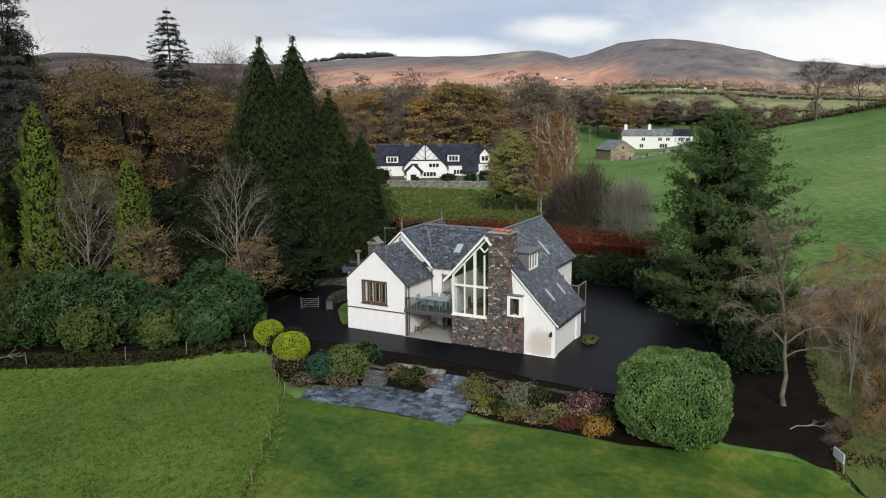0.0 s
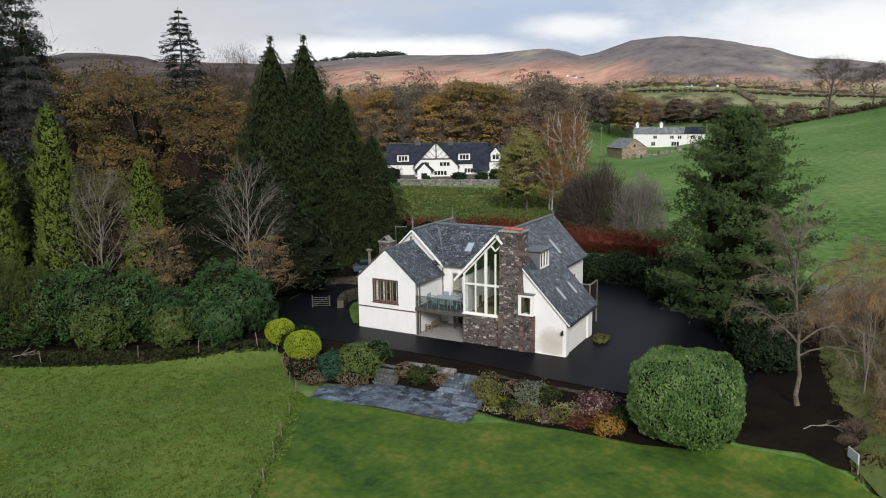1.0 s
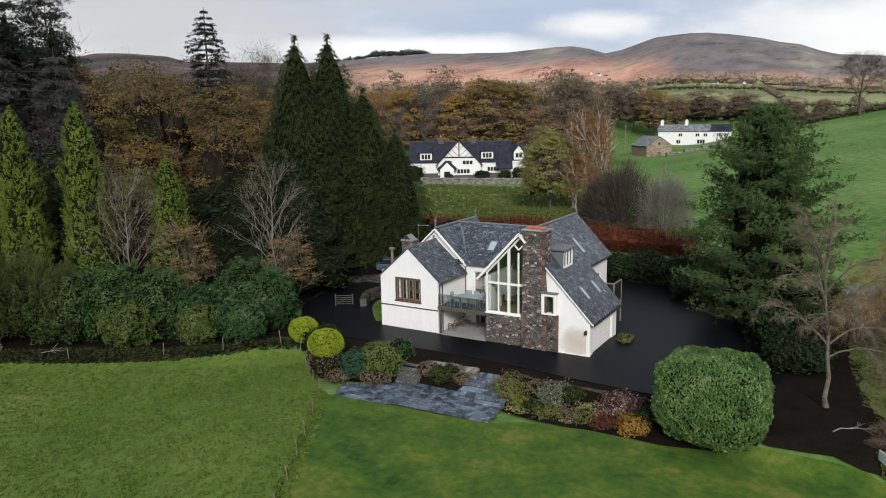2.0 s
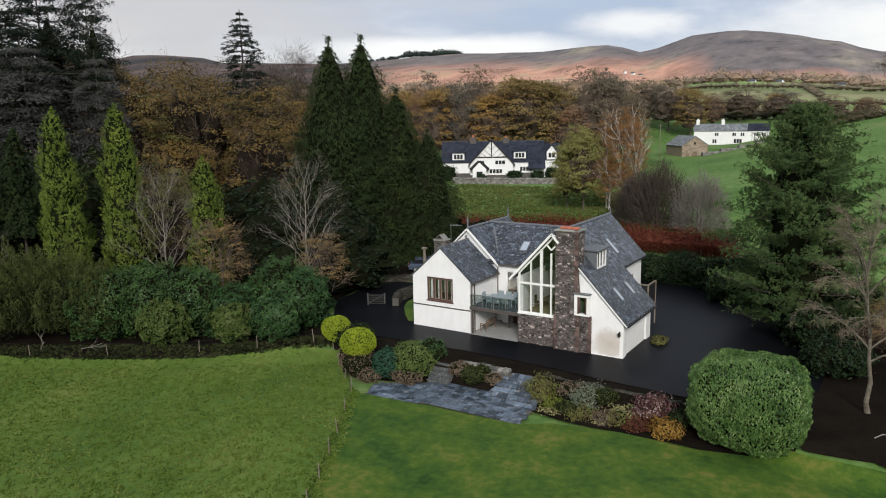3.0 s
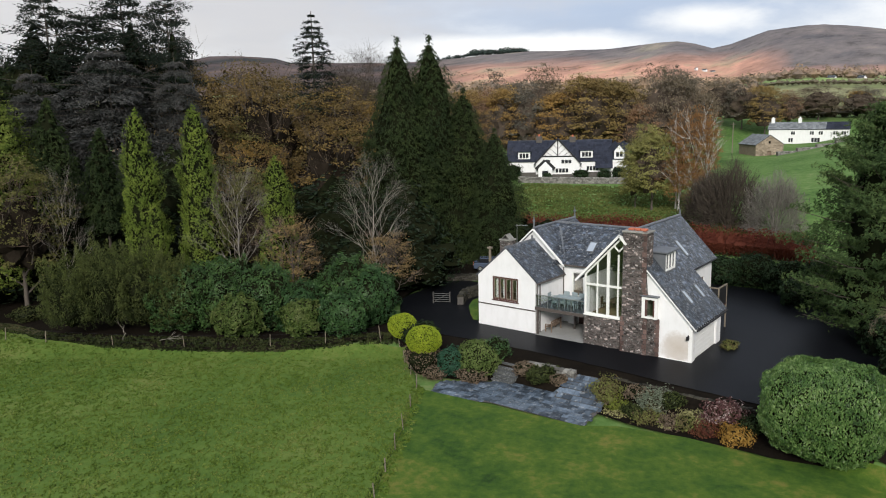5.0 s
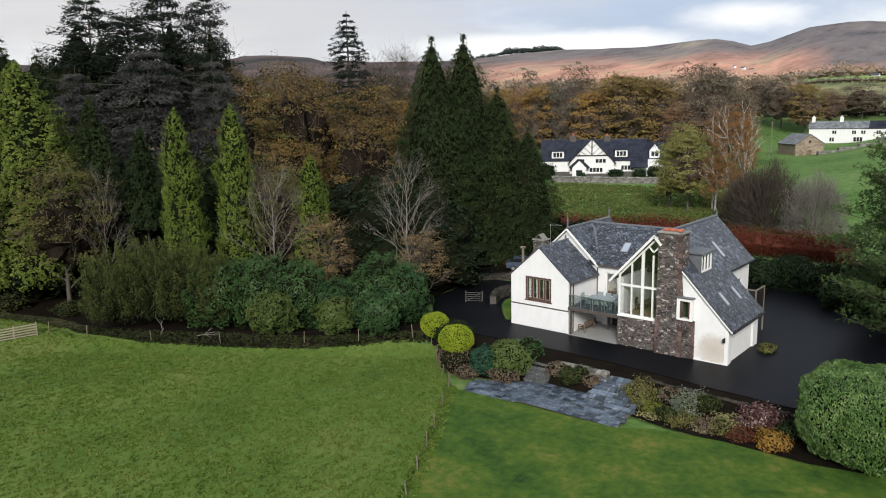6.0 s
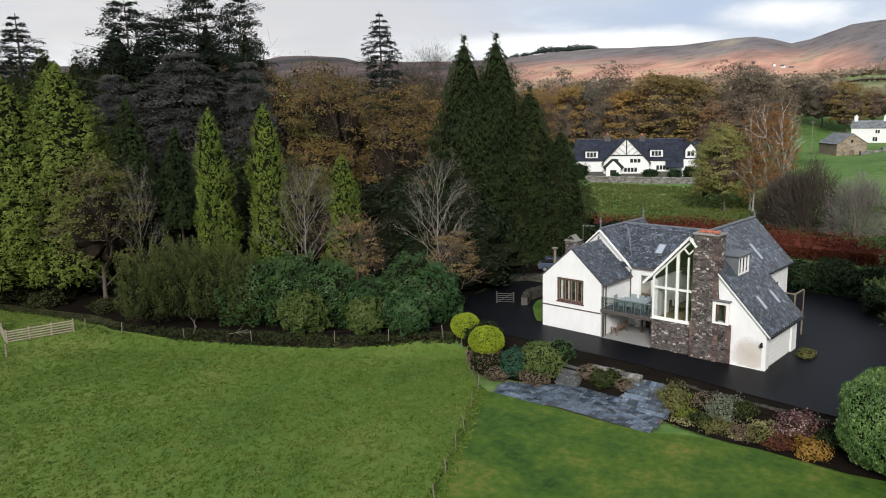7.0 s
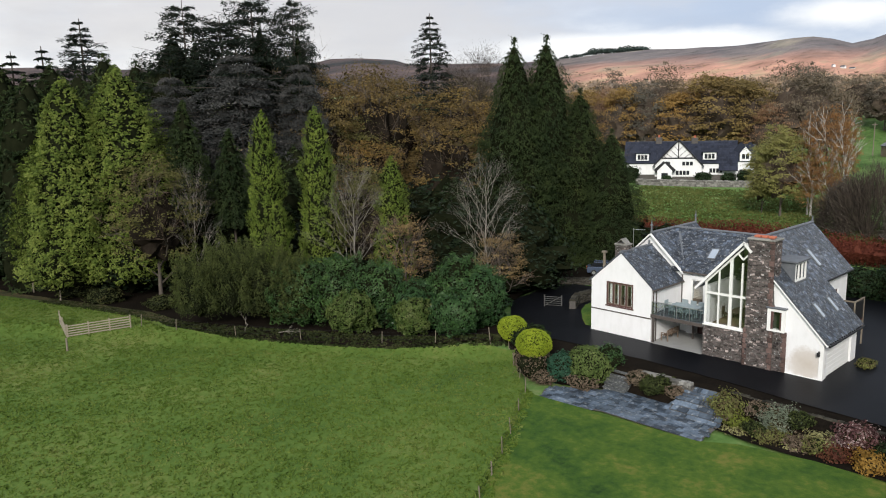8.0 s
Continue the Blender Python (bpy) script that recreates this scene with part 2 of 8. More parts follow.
TEAK = surface("bench_teak", (0.12, 0.085, 0.06), (0.22, 0.165, 0.125), 2.5, 20, 0.7, 0.3)
BLACK = surface("black_iron", (0.012, 0.012, 0.013), (0.03, 0.03, 0.032), 4, 20, 0.5, 0.1)
GREY_PIPE = surface("brown_pipe", (0.06, 0.05, 0.045), (0.11, 0.095, 0.085), 3, 20, 0.5, 0.1)
CONCRETE = surface("paving_concrete", (0.25, 0.25, 0.24), (0.36, 0.36, 0.345), 0.8, 9, 0.85, 0.3)
RATTAN = surface("teal_rattan", (0.20, 0.25, 0.26), (0.34, 0.40, 0.41), 4, 40, 0.7, 0.4)
STEEL = surface("brushed_steel", (0.45, 0.45, 0.45), (0.6, 0.6, 0.6), 4, 30, 0.35, 0.05, 0.9)
ROOM_FLOOR = surface("oak_floor", (0.22, 0.15, 0.09), (0.34, 0.25, 0.16), 1.5, 12, 0.5, 0.1)
CLOTH = surface("dark_cloth", (0.06, 0.055, 0.05), (0.14, 0.13, 0.12), 2, 30, 0.95, 0.2)
GLASS = pane_glass("window_glass")
RAIL_GLASS = pane_glass("balustrade_glass", (0.90, 0.95, 0.95), 0.22)
# pale opaque base colour paints the sky reflected in the rooflights
SKY_GLASS = surface("sky_reflection_pane", (0.30, 0.35, 0.42), (0.38, 0.43, 0.49), 1.0, 5, 0.12, 0.0, spec=0.9)
BARK = surface("bark", (0.05, 0.042, 0.035), (0.13, 0.11, 0.09), 1.2, 10, 0.95, 0.6)
PALE_BARK = surface("pale_bark", (0.15, 0.135, 0.115), (0.34, 0.31, 0.27), 1.2, 9, 0.9, 0.5)
TWIG = surface("fine_twigs", (0.085, 0.06, 0.045), (0.20, 0.145, 0.105), 0.5, 6, 0.95, 0.0, island=0.4)
DARK_TWIG = surface("dark_twigs", (0.035, 0.028, 0.022), (0.10, 0.08, 0.062), 0.5, 6, 0.95, 0.0, island=0.4)
GREY_TWIG = surface("grey_twigs", (0.10, 0.09, 0.078), (0.23, 0.21, 0.185), 0.5, 6, 0.95, 0.0, island=0.4)
# litter and soil toned near black, tree shade included in the colour
EARTH = surface("shaded_litter", (0.004, 0.0035, 0.0028), (0.018, 0.014, 0.010), 0.5, 5.0, 0.95, 0.6, spec=0.03)


# ---- the lie of the land ----
def smooth(a):
    a = min(max(a, 0.0), 1.0)
    return a * a * (3 - 2 * a)


SKYLINE = [(-8, 2.2), (-2.35, 2.4), (1, 2.95), (3.3, 3.25), (5.9, 4.03), (8.85, 4.62), (11.9, 4.94), (14.2, 4.76), (16.3, 4.2), (18, 3.68), (19.3, 4.1), (21, 4.38), (25, 4.0),
           (30, 3.98), (34.7, 4.0), (37.7, 3.66), (42, 3.4), (48.7, 3.45), (50.4, 3.9), (52.5, 4.15), (54, 4.15), (57, 3.8), (62, 3.5), (75, 3.4)]


def skyline(az):
    pts = SKYLINE
    if az <= pts[0][0]:
        return pts[0][1]
    for (a, e), (b, f) in zip(pts, pts[1:]):
        if az <= b:
            return e + (f - e) * smooth((az - a) / (b - a)) * 0.5 + (f - e) * (az - a) / (b - a) * 0.5
    return pts[-1][1]


def height(x, y):
    """The lie of the land: yard at 0, lawn and paddock lower, meadows rising to the fells."""
    edge = -7.0 + (0.68 * (x + 3) if x < -3 else 0.0) - 2.0 * smooth((x - 26) / 5)
    drop = 1.2 - 0.5 * smooth((-3 - x) / 8)
    half = 0.8 + 1.2 * smooth((1 - x) / 5)
    z = -1.2 + drop * smooth((y - edge + half) / (2 * half))
    ramp = max(0.0, min((y - 25) / 175, 1.25))
    z += ramp ** 0.85 * min(max(5 + 0.19 * (x + 20), 5.0), 26)
    dx, dy = x - 35.5, y + 50
    d = math.hypot(dx, dy)
    if y > 214:
        k = smooth((y - 214) / 45)
        z = z * (1 - k) + (12 + (d - 300) * 0.03) * k
    if d > 300:
        az = math.degrees(math.atan2(-dx, dy))
        far = 2400 * math.tan(math.radians(skyline(az))) + 18
        z = z * (1 - smooth((d - 300) / 900)) + far * (0.16 * smooth((d - 300) / 700) + 0.84 * smooth((d - 800) / 1600))
        if d > 2450:
            z -= (d - 2450) * 0.10
    return z


def grass(name, tones, tuft=1.4, patch=0.10, far=False):
    """Turf: broad patches, tufts and blades, with worn yellow spots."""
    m, n, l, b = shader(name)
    where = n.new("ShaderNodeNewGeometry").outputs["Position"]
    a, c, d = noise_of(n, l, patch, 5, 0.6, where), noise_of(n, l, tuft, 6, 0.7, where), noise_of(n, l, 11.0, 4, 0.7, where)
    mixv = n.new("ShaderNodeMath")
    mixv.operation = "MULTIPLY_ADD"
    l.new(a.outputs["Fac"], mixv.inputs[0])
    mixv.inputs[1].default_value = 0.55
    half = n.new("ShaderNodeMath")
    half.operation = "MULTIPLY_ADD"
    l.new(c.outputs["Fac"], half.inputs[0])
    half.inputs[1].default_value = 0.42
    fine = n.new("ShaderNodeMath")
    fine.operation = "MULTIPLY"
    l.new(d.outputs["Fac"], fine.inputs[0])
    fine.inputs[1].default_value = 0.08
    l.new(fine.outputs[0], half.inputs[2])
    l.new(half.outputs[0], mixv.inputs[2])
    r = ramp_of(n, [(0.36 + 0.3 * i / (len(tones) - 1), c) for i, c in enumerate(tones)])
    l.new(mixv.outputs[0], r.inputs["Fac"])
    l.new(r.outputs["Color"], b.inputs["Base Color"])
    b.inputs["Roughness"].default_value, b.inputs["Specular IOR Level"].default_value = 0.9, 0.2
    bp = n.new("ShaderNodeBump")
    bp.inputs["Strength"].default_value, bp.inputs["Distance"].default_value = 0.6, 0.12
    l.new(c.outputs["Fac"], bp.inputs["Height"])
    l.new(bp.outputs["Normal"], b.inputs["Normal"])
    return m


def fell_land():
    """Meadow near by; rust bracken, brightened as if sunlit, and heather on the fells, field greens on their lower
    slopes.
    """
    m, n, l, b = shader("meadow_and_fell")
    where = n.new("ShaderNodeNewGeometry").outputs["Position"]
    xyz = n.new("ShaderNodeSeparateXYZ")
    l.new(where, xyz.inputs[0])
    a, c = noise_of(n, l, 0.03, 6, 0.6, where), noise_of(n, l, 0.9, 6, 0.7, where)
    g = ramp_of(n, [(0.40, (0.045, 0.095, 0.022)), (0.47, (0.082, 0.155, 0.037)), (0.53, (0.105, 0.185, 0.05)), (0.60, (0.165, 0.215, 0.08))])
    near = mixed(n, l, 0.5, a.outputs["Fac"], c.outputs["Fac"])
    l.new(near, g.inputs["Fac"])
    gullies = n.new("ShaderNodeMapping")
    gullies.inputs["Rotation"].default_value = (0.0, 0.0, radians(-32))
    gullies.inputs["Scale"].default_value = (1.0, 0.34, 1.0)
    l.new(where, gullies.inputs["Vector"])
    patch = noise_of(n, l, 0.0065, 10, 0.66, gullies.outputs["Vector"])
    # bracken tones raised so the lower slopes read as sunlit
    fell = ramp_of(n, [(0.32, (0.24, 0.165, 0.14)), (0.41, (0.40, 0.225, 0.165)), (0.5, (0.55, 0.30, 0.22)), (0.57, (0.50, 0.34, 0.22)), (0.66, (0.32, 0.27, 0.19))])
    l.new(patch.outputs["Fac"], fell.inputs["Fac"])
    heath = ramp_of(n, [(0.36, (0.11, 0.105, 0.112)), (0.46, (0.16, 0.142, 0.142)), (0.56, (0.195, 0.172, 0.165)), (0.66, (0.28, 0.25, 0.20))])
    l.new(patch.outputs["Fac"], heath.inputs["Fac"])
    field = n.new("ShaderNodeTexVoronoi")
    field.inputs["Scale"].default_value = 0.009
    stretch = n.new("ShaderNodeMapping")
    stretch.inputs["Scale"].default_value = (0.7, 1.5, 0.0)
    l.new(where, stretch.inputs["Vector"])
    l.new(stretch.outputs["Vector"], field.inputs["Vector"])
    plots = ramp_of(n, [(0.1, (0.19, 0.21, 0.095)), (0.4, (0.17, 0.26, 0.085)), (0.6, (0.28, 0.26, 0.145)), (0.8, (0.21, 0.30, 0.10)), (0.95, (0.26, 0.26, 0.145))])
    one = n.new("ShaderNodeSeparateColor")
    l.new(field.outputs["Color"], one.inputs[0])
    l.new(one.outputs[0], plots.inputs["Fac"])

    def band(value, lo, hi):
        k = n.new("ShaderNodeMapRange")
        k.inputs["From Min"].default_value, k.inputs["From Max"].default_value = lo, hi
        l.new(value, k.inputs["Value"])
        return k.outputs["Result"]

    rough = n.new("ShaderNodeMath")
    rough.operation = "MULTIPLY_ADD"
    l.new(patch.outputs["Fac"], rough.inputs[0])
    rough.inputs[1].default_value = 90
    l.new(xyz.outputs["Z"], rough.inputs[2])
    colour = mixed(n, l, band(xyz.outputs["Y"], 240, 300), g.outputs["Color"], plots.outputs["Color"])
    # the round fell to the north-east is heather to its foot
    tilt = n.new("ShaderNodeMath")
    tilt.operation = "MULTIPLY_ADD"
    l.new(xyz.outputs["Y"], tilt.inputs[0])
    tilt.inputs[1].default_value = 0.306
    l.new(xyz.outputs["X"], tilt.inputs[2])
    uneven = n.new("ShaderNodeMath")
    uneven.operation = "MULTIPLY_ADD"
    l.new(patch.outputs["Fac"], uneven.inputs[0])
    uneven.inputs[1].default_value = 160
    l.new(tilt.outputs[0], uneven.inputs[2])
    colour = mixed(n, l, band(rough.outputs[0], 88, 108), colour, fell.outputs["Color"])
    colour = mixed(n, l, band(rough.outputs[0], 135, 178), colour, heath.outputs["Color"])
    high = n.new("ShaderNodeMath")
    high.operation = "MULTIPLY"
    l.new(band(uneven.outputs[0], 130, 200), high.inputs[0])
    l.new(band(rough.outputs[0], 98, 120), high.inputs[1])
    colour = mixed(n, l, high.outputs[0], colour, heath.outputs["Color"])
    # the ridge to the north-west is wooded and grey
    lean = n.new("ShaderNodeMath")
    lean.operation = "MULTIPLY_ADD"
    l.new(xyz.outputs["Y"], lean.inputs[0])
    lean.inputs[1].default_value = 0.75
    l.new(xyz.outputs["X"], lean.inputs[2])
    ridge = n.new("ShaderNodeMath")
    ridge.operation = "MULTIPLY"
    l.new(band(lean.outputs[0], 80, -160), ridge.inputs[0])
    l.new(band(rough.outputs[0], 80, 100), ridge.inputs[1])
    woods = ramp_of(n, [(0.38, (0.035, 0.04, 0.04)), (0.48, (0.07, 0.058, 0.058)), (0.58, (0.125, 0.092, 0.085)), (0.66, (0.18, 0.13, 0.11))])
    l.new(patch.outputs["Fac"], woods.inputs["Fac"])
    colour = mixed(n, l, ridge.outputs[0], colour, woods.outputs["Color"])
    # clumps of scrub, scree and bracken beds on the hillsides
    clumps = noise_of(n, l, 0.034, 9, 0.70, gullies.outputs["Vector"])
    beds = ramp_of(n, [(0.34, (0.52, 0.54, 0.52)), (0.44, (0.86, 0.86, 0.86)), (0.55, (1.0, 1.0, 1.0)), (0.66, (1.22, 1.16, 1.12))])
    l.new(clumps.outputs["Fac"], beds.inputs["Fac"])
    colour = mixed(n, l, band(xyz.outputs["Y"], 320, 520), colour, mixed(n, l, 1.0, colour, beds.outputs["Color"], "MULTIPLY"))
    relief = n.new("ShaderNodeBump")
    relief.inputs["Strength"].default_value, relief.inputs["Distance"].default_value = 0.35, 12.0
    l.new(patch.outputs["Fac"], relief.inputs["Height"])
    l.new(relief.outputs["Normal"], b.inputs["Normal"])
    l.new(colour, b.inputs["Base Color"])
    b.inputs["Roughness"].default_value, b.inputs["Specular IOR Level"].default_value = 0.95, 0.1
    return m


LAWN = grass("mown_lawn", [(0.015, 0.042, 0.006), (0.035, 0.08, 0.009), (0.066, 0.113, 0.013), (0.14, 0.14, 0.028)], 2.0, 0.3)
PADDOCK = grass("paddock_grass", [(0.036, 0.072, 0.011), (0.063, 0.114, 0.017), (0.092, 0.145, 0.025), (0.145, 0.165, 0.044)], 2.2, 0.09)
ROUGH_GRASS = grass("rough_grass", [(0.026, 0.046, 0.012), (0.055, 0.082, 0.02), (0.095, 0.108, 0.032), (0.14, 0.128, 0.048)], 1.2, 0.1)
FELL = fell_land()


def mesh_object(name, verts, faces, material, parent=None, smooth_faces=False):
    me = bpy.data.meshes.new(name)
    me.from_pydata(verts, [], faces)
    me.materials.append(material)
    if smooth_faces:
        me.polygons.foreach_set("use_smooth", [True] * len(me.polygons))
    me.update()
    ob = new(name, me)
    ob.parent = parent
    return ob


def inside(x, y, outline):
    hit = False
    for (ax, ay), (bx, by) in zip(outline, outline[1:] + outline[:1]):
        if (ay > y) != (by > y) and x < (bx - ax) * (y - ay) / (by - ay) + ax:
            hit = not hit
    return hit


WOOD_EDGE = [(-3.3, -6.6), (-5.6, -7.9), (-11.6, -13.2), (-17.6, -17.1), (-23.8, -20.6), (-30, -23.2), (-36, -22.6), (-44, -25.2), (-56, -29.4), (-110, -38), (-120, 60), (-70, 85), (-34, 60), (-18, 32), (-12.5, 18), (-14, 8), (-10.5, 0)]


def land():
    """One sheet from the garden to beyond the fells: fine near the house, wider rings further off."""
    cx, cy = 10.0, -10.0
    radii = [0.0] + [0.7 * i for i in range(1, 95)]
    while radii[-1] < 4700:
        radii.append(radii[-1] * 1.045)
    turns = 300
    verts, faces = [(cx, cy, height(cx, cy))], []
    for r in radii[1:]:
        for k in range(turns):
            a = 2 * math.pi * k / turns
            x, y = cx + r * math.cos(a), cy + r * math.sin(a)
            z = height(x, y)
            if r > 300:
                z += (noise.fractal(Vector((x * 0.003, y * 0.003, 3.1)), 0.9, 2.0, 5) * 9) * smooth((r - 300) / 900)
            if inside(x, y, WOOD_EDGE):
                z -= 0.4
            z -= 0.16 * smooth((x + 6) / 2) * smooth((62 - x) / 2) * smooth((y + 30) / 3) * smooth((24 - y) / 3)
            verts.append((x, y, z))
    faces += [(0, 1 + k, 1 + (k + 1) % turns) for k in range(turns)]
    for i in range(len(radii) - 2):
        for k in range(turns):
            a, b = 1 + i * turns + k, 1 + i * turns + (k + 1) % turns
            faces.append((a, a + turns, b + turns, b))
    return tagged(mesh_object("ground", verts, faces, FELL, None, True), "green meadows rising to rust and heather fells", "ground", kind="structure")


def sheet(name, outline, lift, material, label, category, step=0.6, wobble=0.0):
    """A sheet laid on the land within an outline."""
    from_x, to_x = min(p[0] for p in outline), max(p[0] for p in outline)
    from_y, to_y = min(p[1] for p in outline), max(p[1] for p in outline)
    bm = bmesh.new()
    ring = []
    for (ax, ay), (bx, by) in zip(outline, outline[1:] + outline[:1]):
        n = max(1, int(math.hypot(bx - ax, by - ay) / step))
        for i in range(n):
            x, y = ax + (bx - ax) * i / n, ay + (by - ay) * i / n
            if wobble:
                x += wobble * noise.noise(Vector((x * 0.9, y * 0.9, 7)))
                y += wobble * noise.noise(Vector((x * 0.9, y * 0.9, 11)))
            ring.append((x, y))
    verts = [bm.verts.new((x, y, 0)) for x, y in ring]
    bm.faces.new(verts)
    for axis, lo, hi in ((0, from_x, to_x), (1, from_y, to_y)):
        v = lo + step
        while v < hi:
            co, no = [0, 0, 0], [0, 0, 0]
            co[axis], no[axis] = v, 1
            bmesh.ops.bisect_plane(bm, geom=bm.verts[:] + bm.edges[:] + bm.faces[:], plane_co=co, plane_no=no)
            v += step
    bmesh.ops.triangulate(bm, faces=bm.faces[:])
    for v in bm.verts:
        v.co.z = height(v.co.x, v.co.y) + lift
    if sum(f.normal.z for f in bm.faces) < 0:
        bmesh.ops.reverse_faces(bm, faces=bm.faces[:])
    me = bpy.data.meshes.new(name)
    bm.to_mesh(me)
    bm.free()
    me.materials.append(material)
    me.polygons.foreach_set("use_smooth", [True] * len(me.polygons))
    return tagged(new(name, me), label, category, kind="structure")


land()


# ---- building blocks ----
def thing(name, label, category, at=(0, 0, 0), group="", turn=0.0):
    e = new(name)
    e.matrix_basis = pose(*at, 0, 0, turn)
    e.empty_display_size = 0.2
    return tagged(e, label, category, group)


def part(name, bm, material, parent, label="", smooth_faces=False):
    me = bpy.data.meshes.new(name)
    bm.to_mesh(me)
    bm.free()
    me.materials.append(material)
    if smooth_faces:
        me.polygons.foreach_set("use_smooth", [True] * len(me.polygons))
    ob = new(name, me)
    ob.parent = parent
    return tagged(ob, label) if label else ob


def box(bm, x0, x1, y0, y1, z0, z1):
    v = [bm.verts.new((x, y, z)) for z in (z0, z1) for x, y in ((x0, y0), (x1, y0), (x1, y1), (x0, y1))]
    for f in ((3, 2, 1, 0), (4, 5, 6, 7), (0, 1, 5, 4), (1, 2, 6, 5), (2, 3, 7, 6), (3, 0, 4, 7)):
        bm.faces.new([v[i] for i in f])
    return v


def boxes(*list_of):
    bm = bmesh.new()
    for b in list_of:
        box(bm, *b)
    return bm


def bevelled(bm, width=0.02):
    bmesh.ops.bevel(bm, geom=bm.edges[:], offset=width, segments=1, affect="EDGES")
    return bm


def beam(bm, a, b, w, h, up=(0, 0, 1)):
    """A squared bar from a to b, w wide and h deep."""
    a, b = Vector(a), Vector(b)
    along = (b - a).normalized()
    side = along.cross(Vector(up))
    side = (side if side.length > 1e-4 else Vector((1, 0, 0))).normalized()
    top = side.cross(along).normalized()
    v = [bm.verts.new(p + side * s * w / 2 + top * t * h / 2) for p in (a, b) for s, t in ((-1, -1), (1, -1), (1, 1), (-1, 1))]
    for f in ((0, 1, 2, 3), (7, 6, 5, 4), (0, 4, 5, 1), (1, 5, 6, 2), (2, 6, 7, 3), (3, 7, 4, 0)):
        bm.faces.new([v[i] for i in f])


def rod(bm, a, b, r0, r1=None, sides=8, caps=True):
    a, b = Vector(a), Vector(b)
    r1 = r0 if r1 is None else r1
    q = (b - a).to_track_quat("Z", "Y")
    rings = [[bm.verts.new(p + q @ Vector((r * math.cos(2 * math.pi * k / sides), r * math.sin(2 * math.pi * k / sides), 0))) for k in range(sides)] for p, r in ((a, r0), (b, r1))]
    for k in range(sides):
        bm.faces.new((rings[0][k], rings[0][(k + 1) % sides], rings[1][(k + 1) % sides], rings[1][k]))
    if caps:
        bm.faces.new(rings[0][::-1])
        bm.faces.new(rings[1])


def slab(bm, loops, axis, a, b):
    """An outline with holes, drawn in the plane across axis and given thickness from a to b."""
    def at(p, w):
        return {"x": (w, p[0], p[1]), "y": (p[0], w, p[1]), "z": (p[0], p[1], w)}[axis]

    from mathutils.geometry import tessellate_polygon

    flat = [p for loop in loops for p in loop]
    tris = tessellate_polygon([[Vector((p[0], p[1], 0)) for p in loop] for loop in loops])
    va, vb = [bm.verts.new(at(p, a)) for p in flat], [bm.verts.new(at(p, b)) for p in flat]
    for t in tris:
        bm.faces.new([va[i] for i in t])
        bm.faces.new([vb[i] for i in reversed(t)])
    base = 0
    for loop in loops:
        n = len(loop)
        for i in range(n):
            j = (i + 1) % n
            bm.faces.new((va[base + i], vb[base + i], vb[base + j], va[base + j]))
        base += n
    bmesh.ops.recalc_face_normals(bm, faces=bm.faces[:])
    return bm


def rect(x0, x1, z0, z1):
    return [(x0, z0), (x1, z0), (x1, z1), (x0, z1)]


def span_at(outline, v):
    cuts = []
    for (ax, ay), (bx, by) in zip(outline, outline[1:] + outline[:1]):
        if (ay > v) != (by > v):
            cuts.append(ax + (bx - ax) * (v - ay) / (by - ay))
    cuts.sort()
    return list(zip(cuts[::2], cuts[1::2]))


def slate_roof(house, corners, rng, row=0.24, width=0.30, thick=0.14, label="", slate=None, cover=True):
    """A roof plane: a deck of some thickness and rows of lapped slates on it. corners: eave first, then up."""
    p = [Vector(c) for c in corners]
    u = (p[1] - p[0]).normalized()
    n = u.cross(p[2] - p[0]).normalized()
    if n.z < 0:
        n = -n
    v = n.cross(u).normalized()
    if (p[2] - p[0]).dot(v) < 0:
        v = -v
    flat = [((q - p[0]).dot(u), (q - p[0]).dot(v)) for q in p]
    bm = bmesh.new()
    top, low = [bm.verts.new(q) for q in p], [bm.verts.new(q - n * thick) for q in p]
    bm.faces.new(top)
    bm.faces.new(low[::-1])
    for i in range(len(p)):
        j = (i + 1) % len(p)
        bm.faces.new((top[i], low[i], low[j], top[j]))
    bmesh.ops.recalc_face_normals(bm, faces=bm.faces[:])
    roof = part("roof", bm, ROOF_DECK, house, label)
    if not cover:
        return roof
    verts, faces = [], []
    vmax = max(f[1] for f in flat)
    k, y = 0, 0.0
    while y < vmax - 0.05:
        for lo, hi in span_at(flat, min(y + row * 0.5, vmax - 0.02)):
            x = lo - (width * 0.5 if k % 2 else 0)
            while x < hi:
                w = width * rng.uniform(0.8, 1.2)
                a, b = max(x, lo), min(x + w - 0.012, hi)
                if b - a > 0.04:
                    lift, skew = rng.uniform(0.018, 0.036), rng.uniform(-0.012, 0.012)
                    y1 = min(y + row + 0.03, vmax)
                    for uu, vv, nn in ((a, y + skew, lift), (b, y - skew, lift), (b, y1, 0.006), (a, y1, 0.006), (a, y + skew, 0.0), (b, y - skew, 0.0)):
                        verts.append(tuple(p[0] + u * uu + v * vv + n * nn))
                    s = len(verts) - 6
                    faces += [(s, s + 1, s + 2, s + 3), (s + 4, s + 5, s + 1, s), (s + 4, s, s + 3), (s + 5, s + 2, s + 1)]
                x += w
        y += row
        k += 1
    tagged(mesh_object("slating", verts, faces, slate or SLATE, roof), "grey-blue lapped slates", kind="stuff")
    return roof


